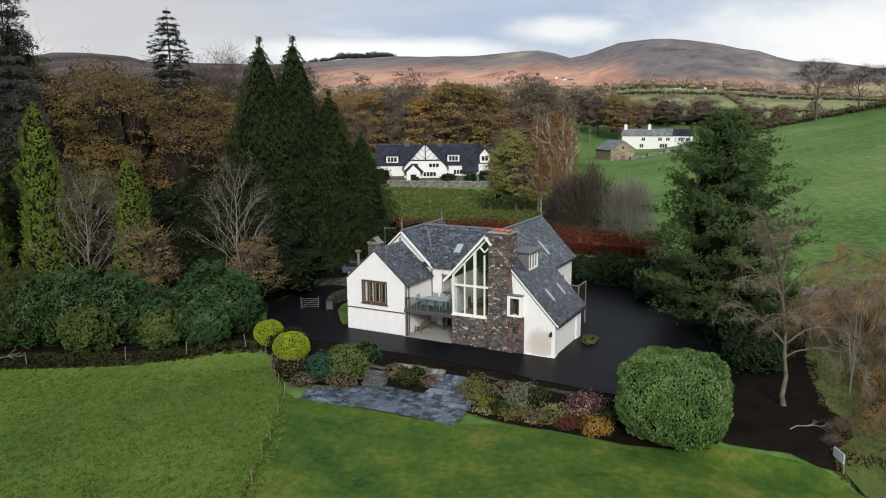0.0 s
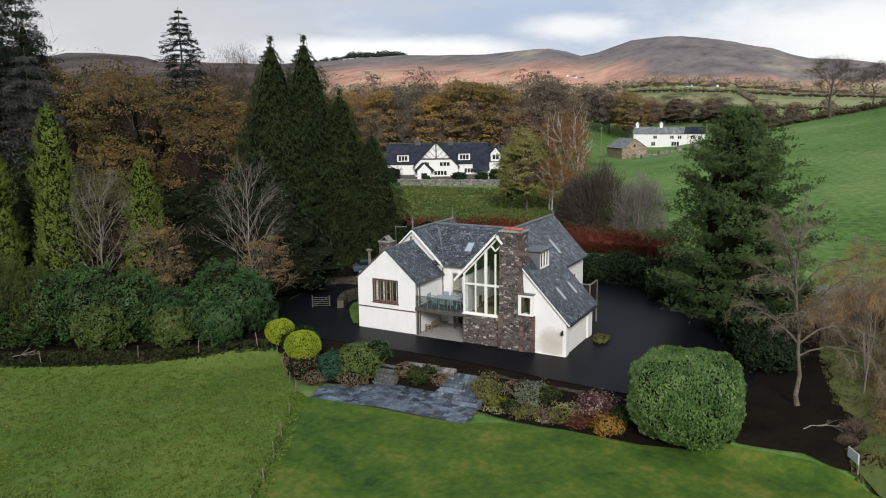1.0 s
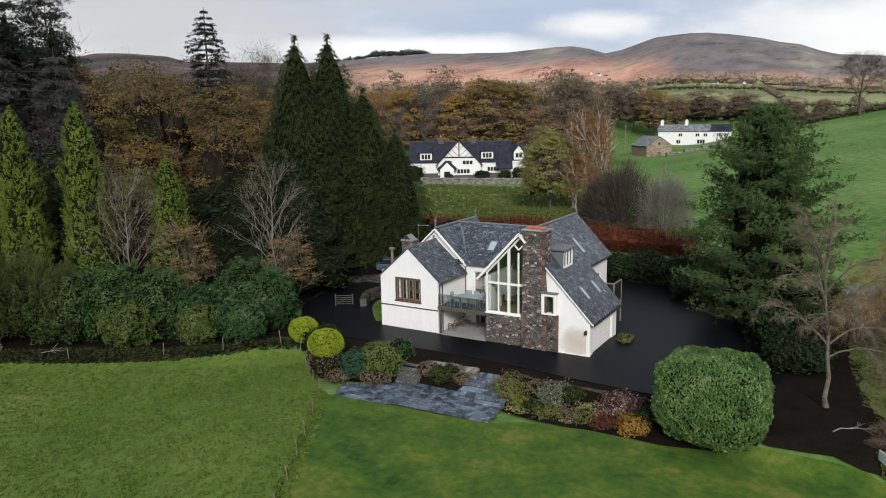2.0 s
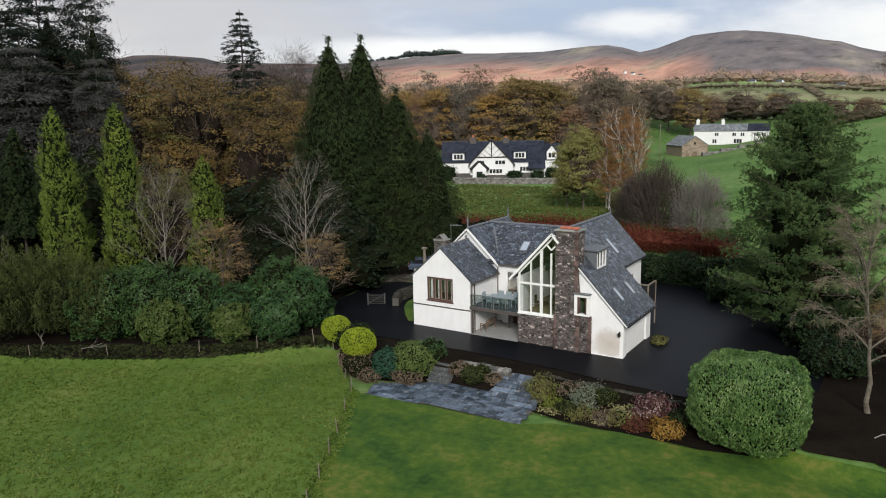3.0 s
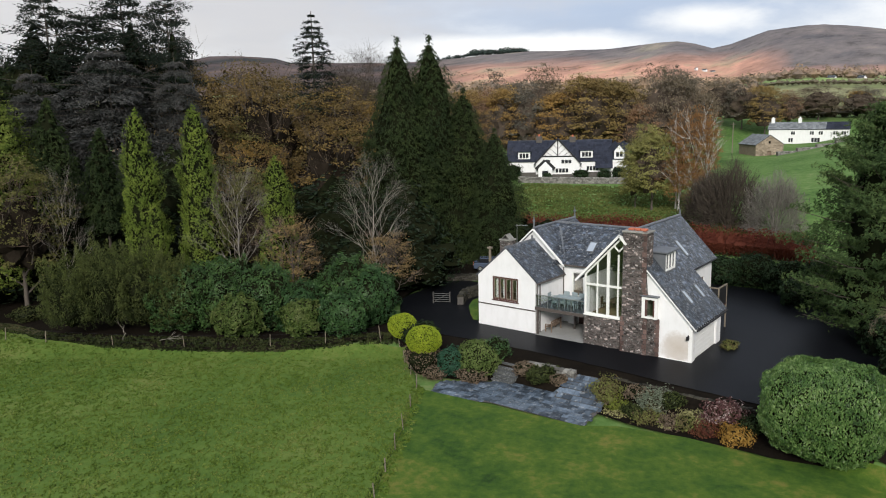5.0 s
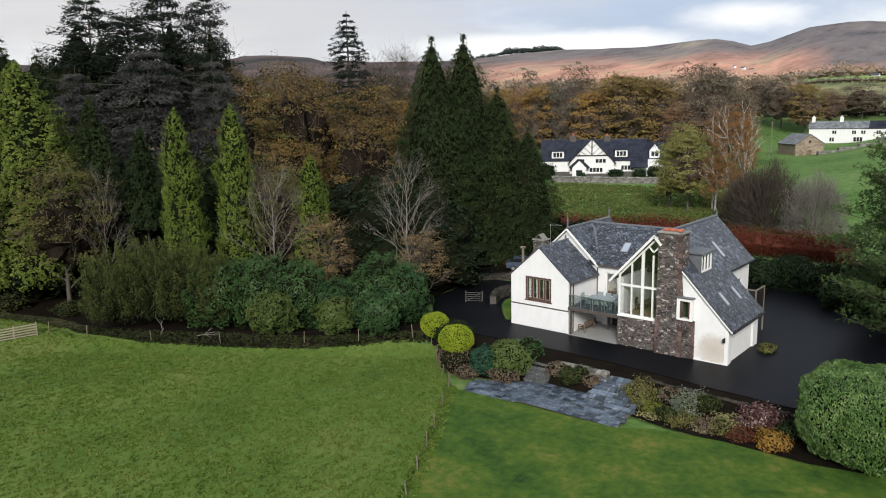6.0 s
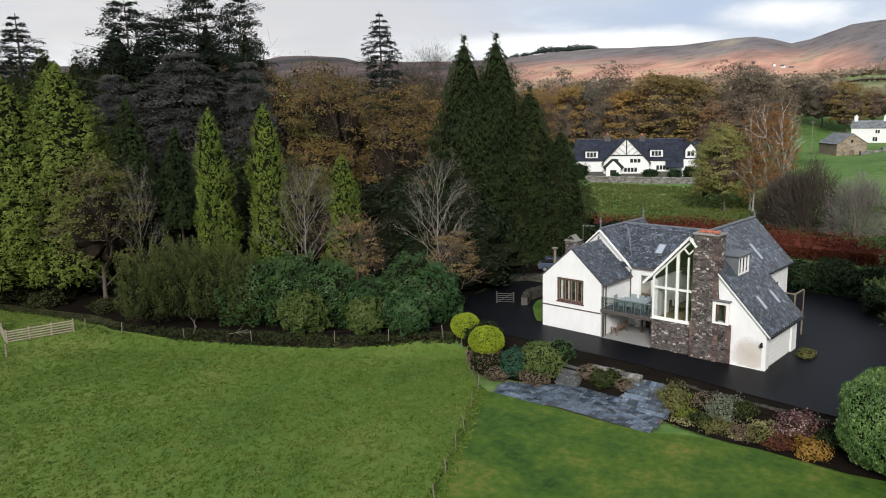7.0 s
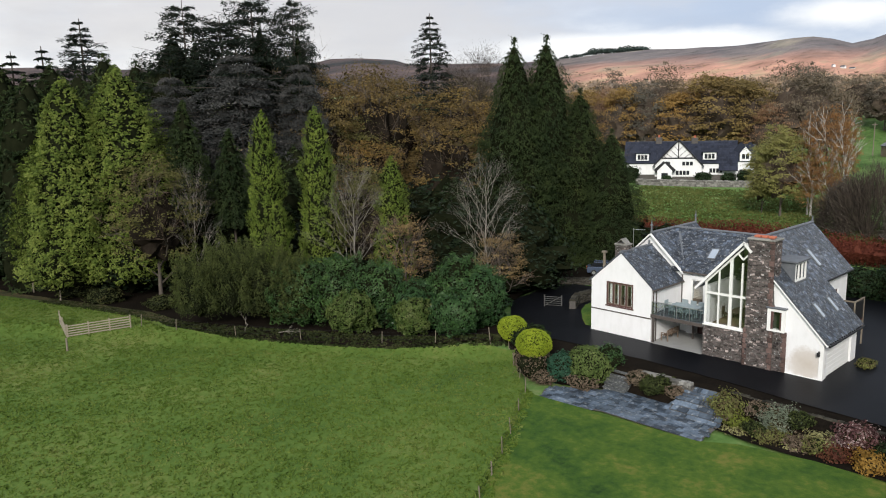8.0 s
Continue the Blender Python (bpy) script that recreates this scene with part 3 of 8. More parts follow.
def rubble(parent, origin, u, v, n, outline, rng, mean=0.23, material=None, name="stonework", proud=0.06, holes=()):
    """Irregular stones set proud of a mortar face. outline in metres along u and v."""
    o, u, v, n = Vector(origin), Vector(u), Vector(v), Vector(n)
    verts, faces = [], []
    top = max(q[1] for q in outline)
    y = min(q[1] for q in outline)
    while y < top - 0.04:
        h = mean * rng.uniform(0.45, 0.8)
        wave = rng.uniform(0, 6)
        for lo, hi in span_at(outline, min(y + h / 2, top - 0.01)):
            x = lo + rng.uniform(0, 0.1)
            while x < hi - 0.05:
                w = mean * rng.uniform(0.6, 1.6)
                b, d = min(x + w - 0.022, hi), proud * rng.uniform(0.3, 1.1)
                y1 = min(y + h - 0.022, top)
                if any(x < q[1] and b > q[0] and y < q[3] and y1 > q[2] for q in holes):
                    x += w
                    continue
                j = [rng.uniform(-0.022, 0.022) for _ in range(8)]
                up = [0.05 * math.sin(q * 5 + wave) + rng.uniform(-0.02, 0.02) for q in (x, b)]
                s = len(verts)
                for uu, vv, nn, hh in ((x, y, -0.01, up[0]), (b, y, -0.01, up[1]), (b, y1, -0.01, up[1]), (x, y1, -0.01, up[0])):
                    verts.append(tuple(o + u * uu + v * (vv + hh) + n * nn))
                for q, (uu, vv) in enumerate(((x + 0.025, y + 0.02), (b - 0.025, y + 0.02), (b - 0.025, y1 - 0.02), (x + 0.025, y1 - 0.02))):
                    verts.append(tuple(o + u * (uu + j[q]) + v * (vv + j[q + 4] + up[q in (1, 2)]) + n * (d + j[q] * 0.8)))
                faces += [(s + 4, s + 5, s + 6, s + 7), (s, s + 1, s + 5, s + 4), (s + 1, s + 2, s + 6, s + 5), (s + 2, s + 3, s + 7, s + 6), (s + 3, s, s + 4, s + 7)]
                x += w
        y += h
    return tagged(mesh_object(name, verts, faces, material or STONE, parent), kind="stuff")


def casement(house, x0, x1, z0, z1, y, lights, material, face=1, name="window", depth=0.12, axis="y", glass=None, label="", transom=None, bar=0.08):
    """A window of several lights set in an opening; face: which way along the axis it looks (-1: towards smaller values)."""
    def put(a0, a1, b0, b1, c0, c1):
        return (a0, a1, b0, b1, c0, c1) if axis == "y" else (b0, b1, a0, a1, c0, c1)

    w = part(name, slab(bmesh.new(), [rect(x0, x1, z0, z1), rect(x0 + bar, x1 - bar, z0 + bar, z1 - bar)], axis, y, y + depth), material, house, label)
    step = (x1 - x0 - bar) / lights
    for i in range(1, lights):
        c = x0 + bar / 2 + step * i
        part("mullion", boxes(put(c - bar / 2, c + bar / 2, y, y + depth, z0 + bar, z1 - bar)), material, w)
    if transom:
        part("transom", boxes(put(x0 + bar, x1 - bar, y + 0.004, y + depth - 0.004, transom - bar / 2, transom + bar / 2)), material, w)
    for i in range(lights):
        a, b = x0 + bar / 2 + step * i + bar / 2, x0 + bar / 2 + step * (i + 1) - bar / 2
        pane = part("pane", boxes(put(a - 0.01, b + 0.01, y + depth * 0.45, y + depth * 0.55, z0 + bar - 0.01, z1 - bar + 0.01)), glass or GLASS, w)
        pane.visible_shadow = False
    return w


def gutter(house, a, b, r=0.07, material=None):
    bm = bmesh.new()
    rod(bm, a, b, r, sides=8)
    return part("gutter", bm, material or GREY_PIPE, house)


def downpipe(house, x, y, z0, z1, r=0.05, material=None):
    bm = bmesh.new()
    rod(bm, (x, y, z0), (x, y, z1), r, sides=8)
    return part("downpipe", bm, material or GREY_PIPE, house)


# ---- the white house ----
def white_house():
    rng = random.Random(4)
    house = thing("house", "white rendered house with slate roofs and a glazed gable", "house")
    deep = -0.7

    def wing(x):
        return 6.95 - 0.878 * abs(x - 2.8)

    def west(x):
        return 7.95 - 0.95 * abs(x - 2.8)

    def east(x):
        return 8.85 - 1.058 * abs(x - 12.8)

    # front wing, its gable to the south
    part("wall", slab(bmesh.new(), [[(0, deep), (5.58, deep), (5.58, 4.36), (2.8, 6.83), (0, 4.36)], rect(1.45, 3.95, 2.43, 4.4)], "y", 0.0, 0.3), WHITE, house, "white rendered gable wall")
    part("wall", boxes((5.28, 5.58, 0.3, 4.5, deep, 4.3)), WHITE, house)
    part("wall", boxes((0.0, 0.3, 0.3, 4.5, deep, 4.3)), WHITE, house)
    part("string_course", bevelled(boxes((-0.03, 5.61, -0.045, 0.0, 1.9, 2.0)), 0.012), GREY_PIPE, house, "thin dark string course")
    part("floor", boxes((0.3, 5.28, 0.3, 4.5, 1.95, 2.1)), ROOM_FLOOR, house)
    part("inner_wall", boxes((0.31, 5.27, 3.9, 4.0, 2.1, 4.6)), CREAM, house)
    win = casement(house, 1.45, 3.95, 2.43, 4.4, 0.02, 4, DARK_OAK, depth=0.16, label="dark oak four-light casement window", bar=0.12)
    for x in (1.66, 2.36, 3.02, 3.62):
        part("curtain", bevelled(boxes((x, x + 0.2, 0.22, 0.27, 2.5, 4.34)), 0.02), WHITE_PAINT, win, "pale gathered curtain")
    part("window_sill", bevelled(boxes((1.38, 4.02, -0.07, 0.02, 2.34, 2.43)), 0.01), DARK_OAK, win)
    for i in range(4):
        a = 1.51 + i * 0.595
        part("light_frame", boxes((a + 0.06, a + 0.11, 0.06, 0.12, 2.55, 4.28), (a + 0.49, a + 0.54, 0.06, 0.12, 2.55, 4.28), (a + 0.11, a + 0.49, 0.06, 0.12, 2.55, 2.61), (a + 0.11, a + 0.49, 0.06, 0.12, 4.22, 4.28)), TIMBER, win)
    slate_roof(house, [(5.82, -0.05, wing(5.82)), (5.82, 4.5, wing(5.82)), (2.8, 4.5, 6.95), (2.8, -0.05, 6.95)], rng, thick=0.09)
    slate_roof(house, [(-0.22, 4.5, wing(-0.22)), (-0.22, -0.05, wing(-0.22)), (2.8, -0.05, 6.95), (2.8, 4.5, 6.95)], rng, thick=0.09)
    bm = bmesh.new()
    rod(bm, (2.8, -0.14, 6.94), (2.8, 4.5, 6.94), 0.11, sides=6)
    part("ridge_tile", bm, LEAD, house)
    gutter(house, (5.86, -0.14, 4.22), (5.86, 4.4, 4.22))
    downpipe(house, 5.68, 0.12, deep, 4.2)
    downpipe(house, 5.72, 0.5, deep, 4.2)
    # stack behind the front gable
    st = part("chimney", boxes((1.85, 2.85, 0.55, 1.35, 5.8, 7.35)), MORTAR, house, "small dark stone chimney stack")
    rubble(st, (1.85, 0.55, 5.8), (1, 0, 0), (0, 0, 1), (0, -1, 0), rect(0, 1.0, 0, 1.5), rng, 0.22)
    rubble(st, (2.85, 0.55, 5.8), (0, 1, 0), (0, 0, 1), (1, 0, 0), rect(0, 0.8, 0, 1.5), rng, 0.22)
    bm = bevelled(boxes((1.78, 2.92, 0.48, 1.42, 7.35, 7.47)), 0.02)
    part("chimney_cap", bm, DRY_STONE, st)
    bm = bmesh.new()
    for a, b in (((1.95, 7.47), (2.35, 7.85)), ((2.75, 7.47), (2.35, 7.85))):
        beam(bm, (a[0], 0.95, a[1]), (b[0], 0.95, b[1]), 0.7, 0.06)
    part("cowl", bm, DRY_STONE, st)
    bm = bmesh.new()
    rod(bm, (3.05, 1.3, 6.6), (3.05, 1.3, 8.7), 0.02, sides=6)
    rod(bm, (2.95, 1.3, 8.6), (3.85, 1.7, 8.6), 0.012, sides=6)
    for i in range(6):
        q = 0.12 + i * 0.17
        rod(bm, (2.95 + 0.9 * q - 0.08, 1.3 + 0.4 * q + 0.18, 8.6), (2.95 + 0.9 * q + 0.08, 1.3 + 0.4 * q - 0.18, 8.6), 0.008, sides=5)
    part("aerial", bm, STEEL, house, "thin television aerial on a mast")

    # west block behind, also with a south gable
    part("wall", slab(bmesh.new(), [[(0, deep), (5.6, deep), (5.6, 5.12), (2.8, 7.72), (0, 5.12)]], "y", 4.5, 4.8), WHITE, house, "white rendered upper gable")
    part("wall", boxes((5.3, 5.6, 4.8, 11.4, deep, 5.12)), WHITE, house)
    part("wall", boxes((0, 0.3, 4.8, 11.4, deep, 5.12)), WHITE, house)
    part("wall", slab(bmesh.new(), [[(0, deep), (5.6, deep), (5.6, 5.12), (2.8, 7.72), (0, 5.12)]], "y", 11.4, 11.7), WHITE, house)
    slate_roof(house, [(5.86, 4.36, west(5.86)), (5.86, 11.85, west(5.86)), (2.8, 11.85, 7.95), (2.8, 4.36, 7.95)], rng)
    slate_roof(house, [(-0.26, 11.85, west(-0.26)), (-0.26, 4.36, west(-0.26)), (2.8, 4.36, 7.95), (2.8, 11.85, 7.95)], rng)
    bm = bmesh.new()
    rod(bm, (2.8, 4.36, 7.94), (2.8, 11.85, 7.94), 0.12, sides=6)
    part("ridge_tile", bm, LEAD, house)
    bm = bmesh.new()
    for sgn in (-1, 1):
        beam(bm, (2.8 + sgn * 3.1, 4.3, west(5.9) - 0.12), (2.8, 4.3, 7.95 - 0.12), 0.1, 0.34, (0, 1, 0))
    part("barge_board", bm, WHITE_PAINT, house)
    for y, z in ((4.42, 8.0), (11.8, 8.0)):
        bm = bmesh.new()
        rod(bm, (2.8, y, z - 0.1), (2.8, y, z + 0.5), 0.09, 0.06, 8)
        rod(bm, (2.8, y, z + 0.5), (2.8, y, z + 0.62), 0.12, 0.12, 8)
        rod(bm, (2.8, y, z + 0.62), (2.8, y, z + 1.0), 0.06, 0.015, 8)
        part("finial", bm, LEAD, house, "small turned ridge finial")
    bm = bmesh.new()
    rod(bm, (2.8, 4.1, 6.9), (2.8, 4.1, 7.25), 0.10, 0.07, 8)
    rod(bm, (2.8, 4.1, 7.25), (2.8, 4.1, 7.4), 0.12, 0.02, 8)
    part("finial", bm, LEAD, house)
    bm = bmesh.new()
    beam(bm, (3.65, 7.55, 7.70), (5.75, 4.75, 5.47), 0.22, 0.07, (0.5, -0.5, 1))
    part("valley", bm, LEAD, house, "pale lead valley gutter")

    # middle block, ridge east to west
    part("wall", boxes((5.6, 6.45, 4.5, 4.8, 2.36, 5.15), (7.55, 9.9, 4.5, 4.8, 2.36, 5.15), (6.45, 7.55, 4.5, 4.8, 4.5, 5.15), (5.6, 7.1, 4.5, 4.8, deep, 2.36), (8.2, 9.9, 4.5, 4.8, deep, 2.36), (7.1, 8.2, 4.5, 4.8, 1.75, 2.36)), WHITE, house)
    part("wall", boxes((5.6, 9.9, 11.3, 11.6, deep, 5.15)), WHITE, house)
    slate_roof(house, [(2.9, 4.22, 5.13), (12.6, 4.22, 5.13), (12.6, 8.0, 8.02), (2.9, 8.0, 8.02)], rng)
    slate_roof(house, [(12.6, 11.78, 5.13), (2.9, 11.78, 5.13), (2.9, 8.0, 8.02), (12.6, 8.0, 8.02)], rng)
    bm = bmesh.new()
    rod(bm, (2.9, 8.0, 8.01), (12.7, 8.0, 8.01), 0.12, sides=6)
    part("ridge_tile", bm, LEAD, house)
    gutter(house, (5.9, 4.18, 5.05), (9.5, 4.18, 5.05))
    downpipe(house, 5.75, 4.35, 2.4, 5.1)
    door = part("door", boxes((6.45, 6.55, 4.56, 4.68, 2.38, 4.5), (7.45, 7.55, 4.56, 4.68, 2.38, 4.5), (6.55, 7.45, 4.56, 4.68, 4.4, 4.5), (6.55, 7.45, 4.56, 4.68, 2.38, 2.5)), CREAM_FRAME, house, "glazed balcony door in a pale frame")
    part("pane", boxes((6.53, 7.47, 4.6, 4.63, 2.48, 4.42)), GLASS, door).visible_shadow = False
    lower = part("door", boxes((7.1, 7.2, 4.56, 4.68, -0.1, 1.75), (8.1, 8.2, 4.56, 4.68, -0.1, 1.75), (7.2, 8.1, 4.56, 4.68, 1.65, 1.75)), DARK_OAK, house, "dark recessed ground floor door")
    part("door_leaf", boxes((7.2, 8.1, 4.62, 4.67, -0.1, 1.65)), DARK_OAK, lower)
    for i in range(4):
        part("panel", boxes((7.27 + 0.21 * i, 7.41 + 0.21 * i, 4.595, 4.62, 0.05, 1.55)), DARK_OAK, lower)
    part("inner_wall", boxes((5.62, 9.88, 6.6, 6.7, 2.38, 5.1)), CREAM, house)
    part("floor", boxes((5.6, 9.9, 4.8, 11.3, 2.2, 2.38)), ROOM_FLOOR, house)

    # east block: glazed gable, stone chimney, long roof sweeping down over the garage
    part("wall", boxes((9.9, 10.2, 0.3, 11.4, deep, 5.3)), WHITE, house)
    part("wall", slab(bmesh.new(), [[(14.8, deep), (18.3, deep), (18.3, east(18.3) - 0.22), (14.8, east(14.8) - 0.22)], rect(14.9, 15.7, 3.0, 4.45)], "y", 0.0, 0.3), WHITE, house, "white gable wall with a brown damp stain")
    part("wall", slab(bmesh.new(), [rect(0.3, 6.3, deep, 2.72), rect(0.75, 5.3, -0.3, 1.95)], "x", 18.0, 18.3), WHITE, house)
    part("wall", slab(bmesh.new(), [[(9.9, deep), (15.7, deep), (15.7, 5.6), (12.8, 8.6), (9.9, 5.6)]], "y", 11.4, 11.7), WHITE, house)
    part("wall", slab(bmesh.new(), [rect(6.3, 11.4, deep, 5.6), rect(9.2, 10.0, 2.9, 4.2)], "x", 15.4, 15.7), WHITE, house)
    part("wall", slab(bmesh.new(), [[(15.7, deep), (18.0, deep), (18.0, east(18.0) - 0.22), (15.7, east(15.7) - 0.22)]], "y", 6.0, 6.3), WHITE, house)
    casement(house, 9.2, 10.0, 2.9, 4.2, 15.46, 2, DARK_OAK, axis="x", label="small dark window in the upper wall")
    part("plinth", bevelled(boxes((15.9, 18.36, -0.06, 0.0, deep, 0.12)), 0.02), WHITE_PAINT, house)
    part("quoin", bevelled(boxes((18.06, 18.34, -0.035, 0.0, 0.12, 2.5)), 0.012), WHITE_PAINT, house)
    part("quoin", bevelled(boxes((18.3, 18.335, 0.0, 0.3, -0.7, 2.5)), 0.012), WHITE_PAINT, house)
    gd = part("garage_door", boxes((18.08, 18.16, 0.75, 5.3, -0.3, 1.95)), WHITE_PAINT, house, "wide white garage door")
    for i in range(7):
        part("door_panel", bevelled(boxes((18.16, 18.185, 0.82, 5.23, -0.24 + i * 0.31, 0.04 + i * 0.31)), 0.01), WHITE_PAINT, gd)
    part("threshold", bevelled(boxes((18.18, 18.45, 0.6, 5.5, -0.34, -0.2)), 0.02), CONCRETE, house)
    lamp = part("wall_lamp", boxes((18.02, 18.12, -0.11, 0.0, 1.95, 2.05)), BLACK, house, "small black outdoor wall lamp")
    part("lamp_head", bevelled(boxes((17.98, 18.16, -0.26, -0.1, 1.72, 2.0)), 0.02), BLACK, lamp)
    # roof planes
    slate_roof(house, [(9.3, 11.85, east(9.3)), (9.3, -0.2, east(9.3)), (12.8, -0.2, 8.85), (12.8, 11.85, 8.85)], rng)
    slate_roof(house, [(18.66, -0.16, east(18.66)), (18.66, 6.45, east(18.66)), (15.98, 6.45, east(15.98)), (15.98, 11.85, east(15.98)), (12.8, 11.85, 8.85), (12.8, 1.1, 8.85), (14.95, 1.1, east(14.95)), (14.95, -0.16, east(14.95))], rng, label="steep slate roof sweeping low over the garage")
    bm = bmesh.new()
    rod(bm, (12.8, -0.2, 8.84), (12.8, 11.85, 8.84), 0.12, sides=6)
    part("ridge_tile", bm, LEAD, house)
    bm = bmesh.new()
    rod(bm, (12.8, 11.8, 8.8), (12.8, 11.8, 9.35), 0.1, 0.04, 8)
    part("finial", bm, LEAD, house)
    gutter(house, (18.72, -0.16, 2.52), (18.72, 6.45, 2.52), 0.08, BLACK)
    bm = bmesh.new()
    for i in range(16):
        beam(bm, (18.0, 0.1 + i * 0.4, east(18.0) - 0.2), (18.6, 0.1 + i * 0.4, east(18.6) - 0.2), 0.09, 0.1)
    part("rafter_ends", bm, BLACK, house)
    gutter(house, (16.05, 6.5, 5.38), (16.05, 11.8, 5.38), 0.07, BLACK)
    bm = bmesh.new()
    beam(bm, (14.9, -0.12, east(14.9) - 0.2), (18.62, -0.12, east(18.62) - 0.2), 0.07, 0.22, (0, 1, 0))
    part("barge_board", bm, WHITE_PAINT, house)

    # glazed gable
    bm = bmesh.new()
    beam(bm, (9.28, -0.16, east(9.28) - 0.1), (12.82, -0.16, 8.8), 0.16, 0.34, (0, 1, 0))
    beam(bm, (13.35, -0.16, east(13.35) - 0.12), (12.78, -0.16, 8.76), 0.16, 0.34, (0, 1, 0))
    part("barge_board", bm, WHITE_PAINT, house, "broad white barge board")
    glazed = part("glazed_gable", boxes((9.9, 13.15, 0.04, 0.2, 2.42, 2.56)), CREAM_FRAME, house, "tall glazed gable in pale cream frames")
    for x, w in ((9.97, 0.14), (10.95, 0.09), (11.82, 0.2), (12.62, 0.1)):
        part("mullion", boxes((x - w / 2, x + w / 2, 0.04, 0.2, 2.56, (east(x) if x < 12 else 7.55) - 0.28)), CREAM_FRAME, glazed)
    part("transom", boxes((10.04, 13.1, 0.05, 0.19, 4.72, 4.88)), CREAM_FRAME, glazed)
    bm = bmesh.new()
    beam(bm, (12.62, 0.12, 7.5), (12.2, 0.12, 7.95), 0.1, 0.1, (0, 1, 0))
    beam(bm, (12.62, 0.12, 7.5), (13.05, 0.12, 7.95), 0.1, 0.1, (0, 1, 0))
    beam(bm, (9.95, 0.12, east(9.95) - 0.3), (12.8, 0.12, 8.5), 0.12, 0.14, (0, 1, 0))
    part("head_frame", bm, CREAM_FRAME, glazed)
    def top(x):
        return east(x) - 0.28

    for a, b in ((10.0, 10.93), (10.97, 11.76), (11.9, 12.58), (12.66, 13.2)):
        for lo, hi in ((2.55, 4.73), (4.87, None)):
            ring = [(a, lo), (b, lo), (b, hi or top(b)), (a, hi or top(a))] if hi or a < 12 else [(a, lo), (b, lo), (b, min(top(b), 8.4)), (a, 8.3)]
            part("pane", slab(bmesh.new(), [ring], "y", 0.11, 0.13), GLASS, glazed).visible_shadow = False
    # room behind the glass
    part("floor", boxes((10.2, 15.4, 0.3, 11.4, 2.2, 2.42)), ROOM_FLOOR, house)
    part("inner_wall", slab(bmesh.new(), [[(10.2, 2.42), (15.4, 2.42), (15.4, 5.7), (12.8, 8.5), (10.2, 5.7)], rect(11.0, 12.0, 2.42, 4.5)], "y", 6.0, 6.1), CREAM, house)
    part("inner_wall", slab(bmesh.new(), [[(0.3, 2.42), (6.0, 2.42), (6.0, 6.6), (0.3, 6.6)]], "x", 14.6, 14.7), CREAM, house)
    # stone base below the glass, chimney and stone shoulder
    base = part("stone_base", boxes((9.9, 13.05, 0.0, 0.35, deep, 2.42)), MORTAR, house, "dark rubble stone wall below the glazing")
    rubble(base, (9.9, 0.0, deep), (1, 0, 0), (0, 0, 1), (0, -1, 0), rect(0, 3.15, 0, 3.1), rng)
    rubble(base, (9.9, 0.35, deep), (0, -1, 0), (0, 0, 1), (-1, 0, 0), rect(0, 0.35, 0, 3.1), rng)
    part("coping", bevelled(boxes((9.85, 13.1, -0.1, 0.04, 2.36, 2.45)), 0.015), CREAM_FRAME, base)
    ch = part("chimney", slab(bmesh.new(), [[(13.05, deep), (15.0, deep), (14.98, 4.7), (14.86, 6.2), (14.86, 9.05), (13.1, 9.05)]], "y", -0.22, 1.0), MORTAR, house, "broad tall rubble stone chimney breast")
    rubble(ch, (13.05, -0.22, deep), (1, 0, 0), (0, 0, 1), (0, -1, 0), [(0, 0), (1.95, 0), (1.93, 5.4), (1.81, 6.9), (1.81, 9.7), (0.05, 9.7)], rng)
    rubble(ch, (14.98, -0.22, deep), (0, 1, 0), (0, 0, 1), (1, 0, 0), rect(0, 0.22, 0, 5.4), rng)
    rubble(ch, (14.86, -0.22, 5.4), (0, 1, 0), (0, 0, 1), (1, 0, 0), rect(0, 1.2, 0, 3.6), rng)
    rubble(ch, (13.1, 1.0, deep), (0, -1, 0), (0, 0, 1), (-1, 0, 0), rect(0, 1.2, 8.2, 9.7), rng)
    for i in range(26):
        z = -0.6 + i * 0.38
        w = 0.3 if i % 2 else 0.2
        xr = 15.0 if z < 4.6 else 14.87
        part("quoin", bevelled(boxes((xr - w, xr + 0.05, -0.285, -0.2, z, z + 0.34)), 0.015), RED_STONE, ch)
        if i < 9:
            part("quoin", bevelled(boxes((13.0, 13.0 + w, -0.285, -0.2, z, z + 0.34)), 0.015), RED_STONE, ch)
    part("chimney_cap", bevelled(boxes((13.0, 14.98, -0.32, 1.1, 9.05, 9.18)), 0.03), DRY_STONE, ch)
    for i in range(3):
        bm = bmesh.new()
        box(bm, 13.3 + i * 0.48, 13.72 + i * 0.48, 0.1, 0.55, 9.18, 9.34)
        part("chimney_pot", bevelled(bm, 0.04), TERRACOTTA, ch, "square terracotta chimney pot")
    sh = part("stone_base", boxes((15.0, 15.88, -0.1, 0.3, deep, 2.9)), MORTAR, house)
    rubble(sh, (15.0, -0.1, deep), (1, 0, 0), (0, 0, 1), (0, -1, 0), rect(0, 0.7, 0, 3.6), rng)
    for i in range(10):
        w = 0.3 if i % 2 else 0.2
        part("quoin", bevelled(boxes((15.9 - w, 15.93, -0.17, -0.02, -0.6 + i * 0.35, -0.28 + i * 0.35)), 0.015), RED_STONE, sh)
    bay = part("bay_window", boxes((14.66, 15.82, -0.32, 0.0, 2.9, 3.05), (14.66, 14.9, -0.32, 0.0, 3.05, 4.3), (15.62, 15.82, -0.32, 0.0, 3.05, 4.3), (14.66, 15.82, -0.32, 0.0, 4.3, 4.5)), WHITE_PAINT, house, "small white oriel window with lead top")
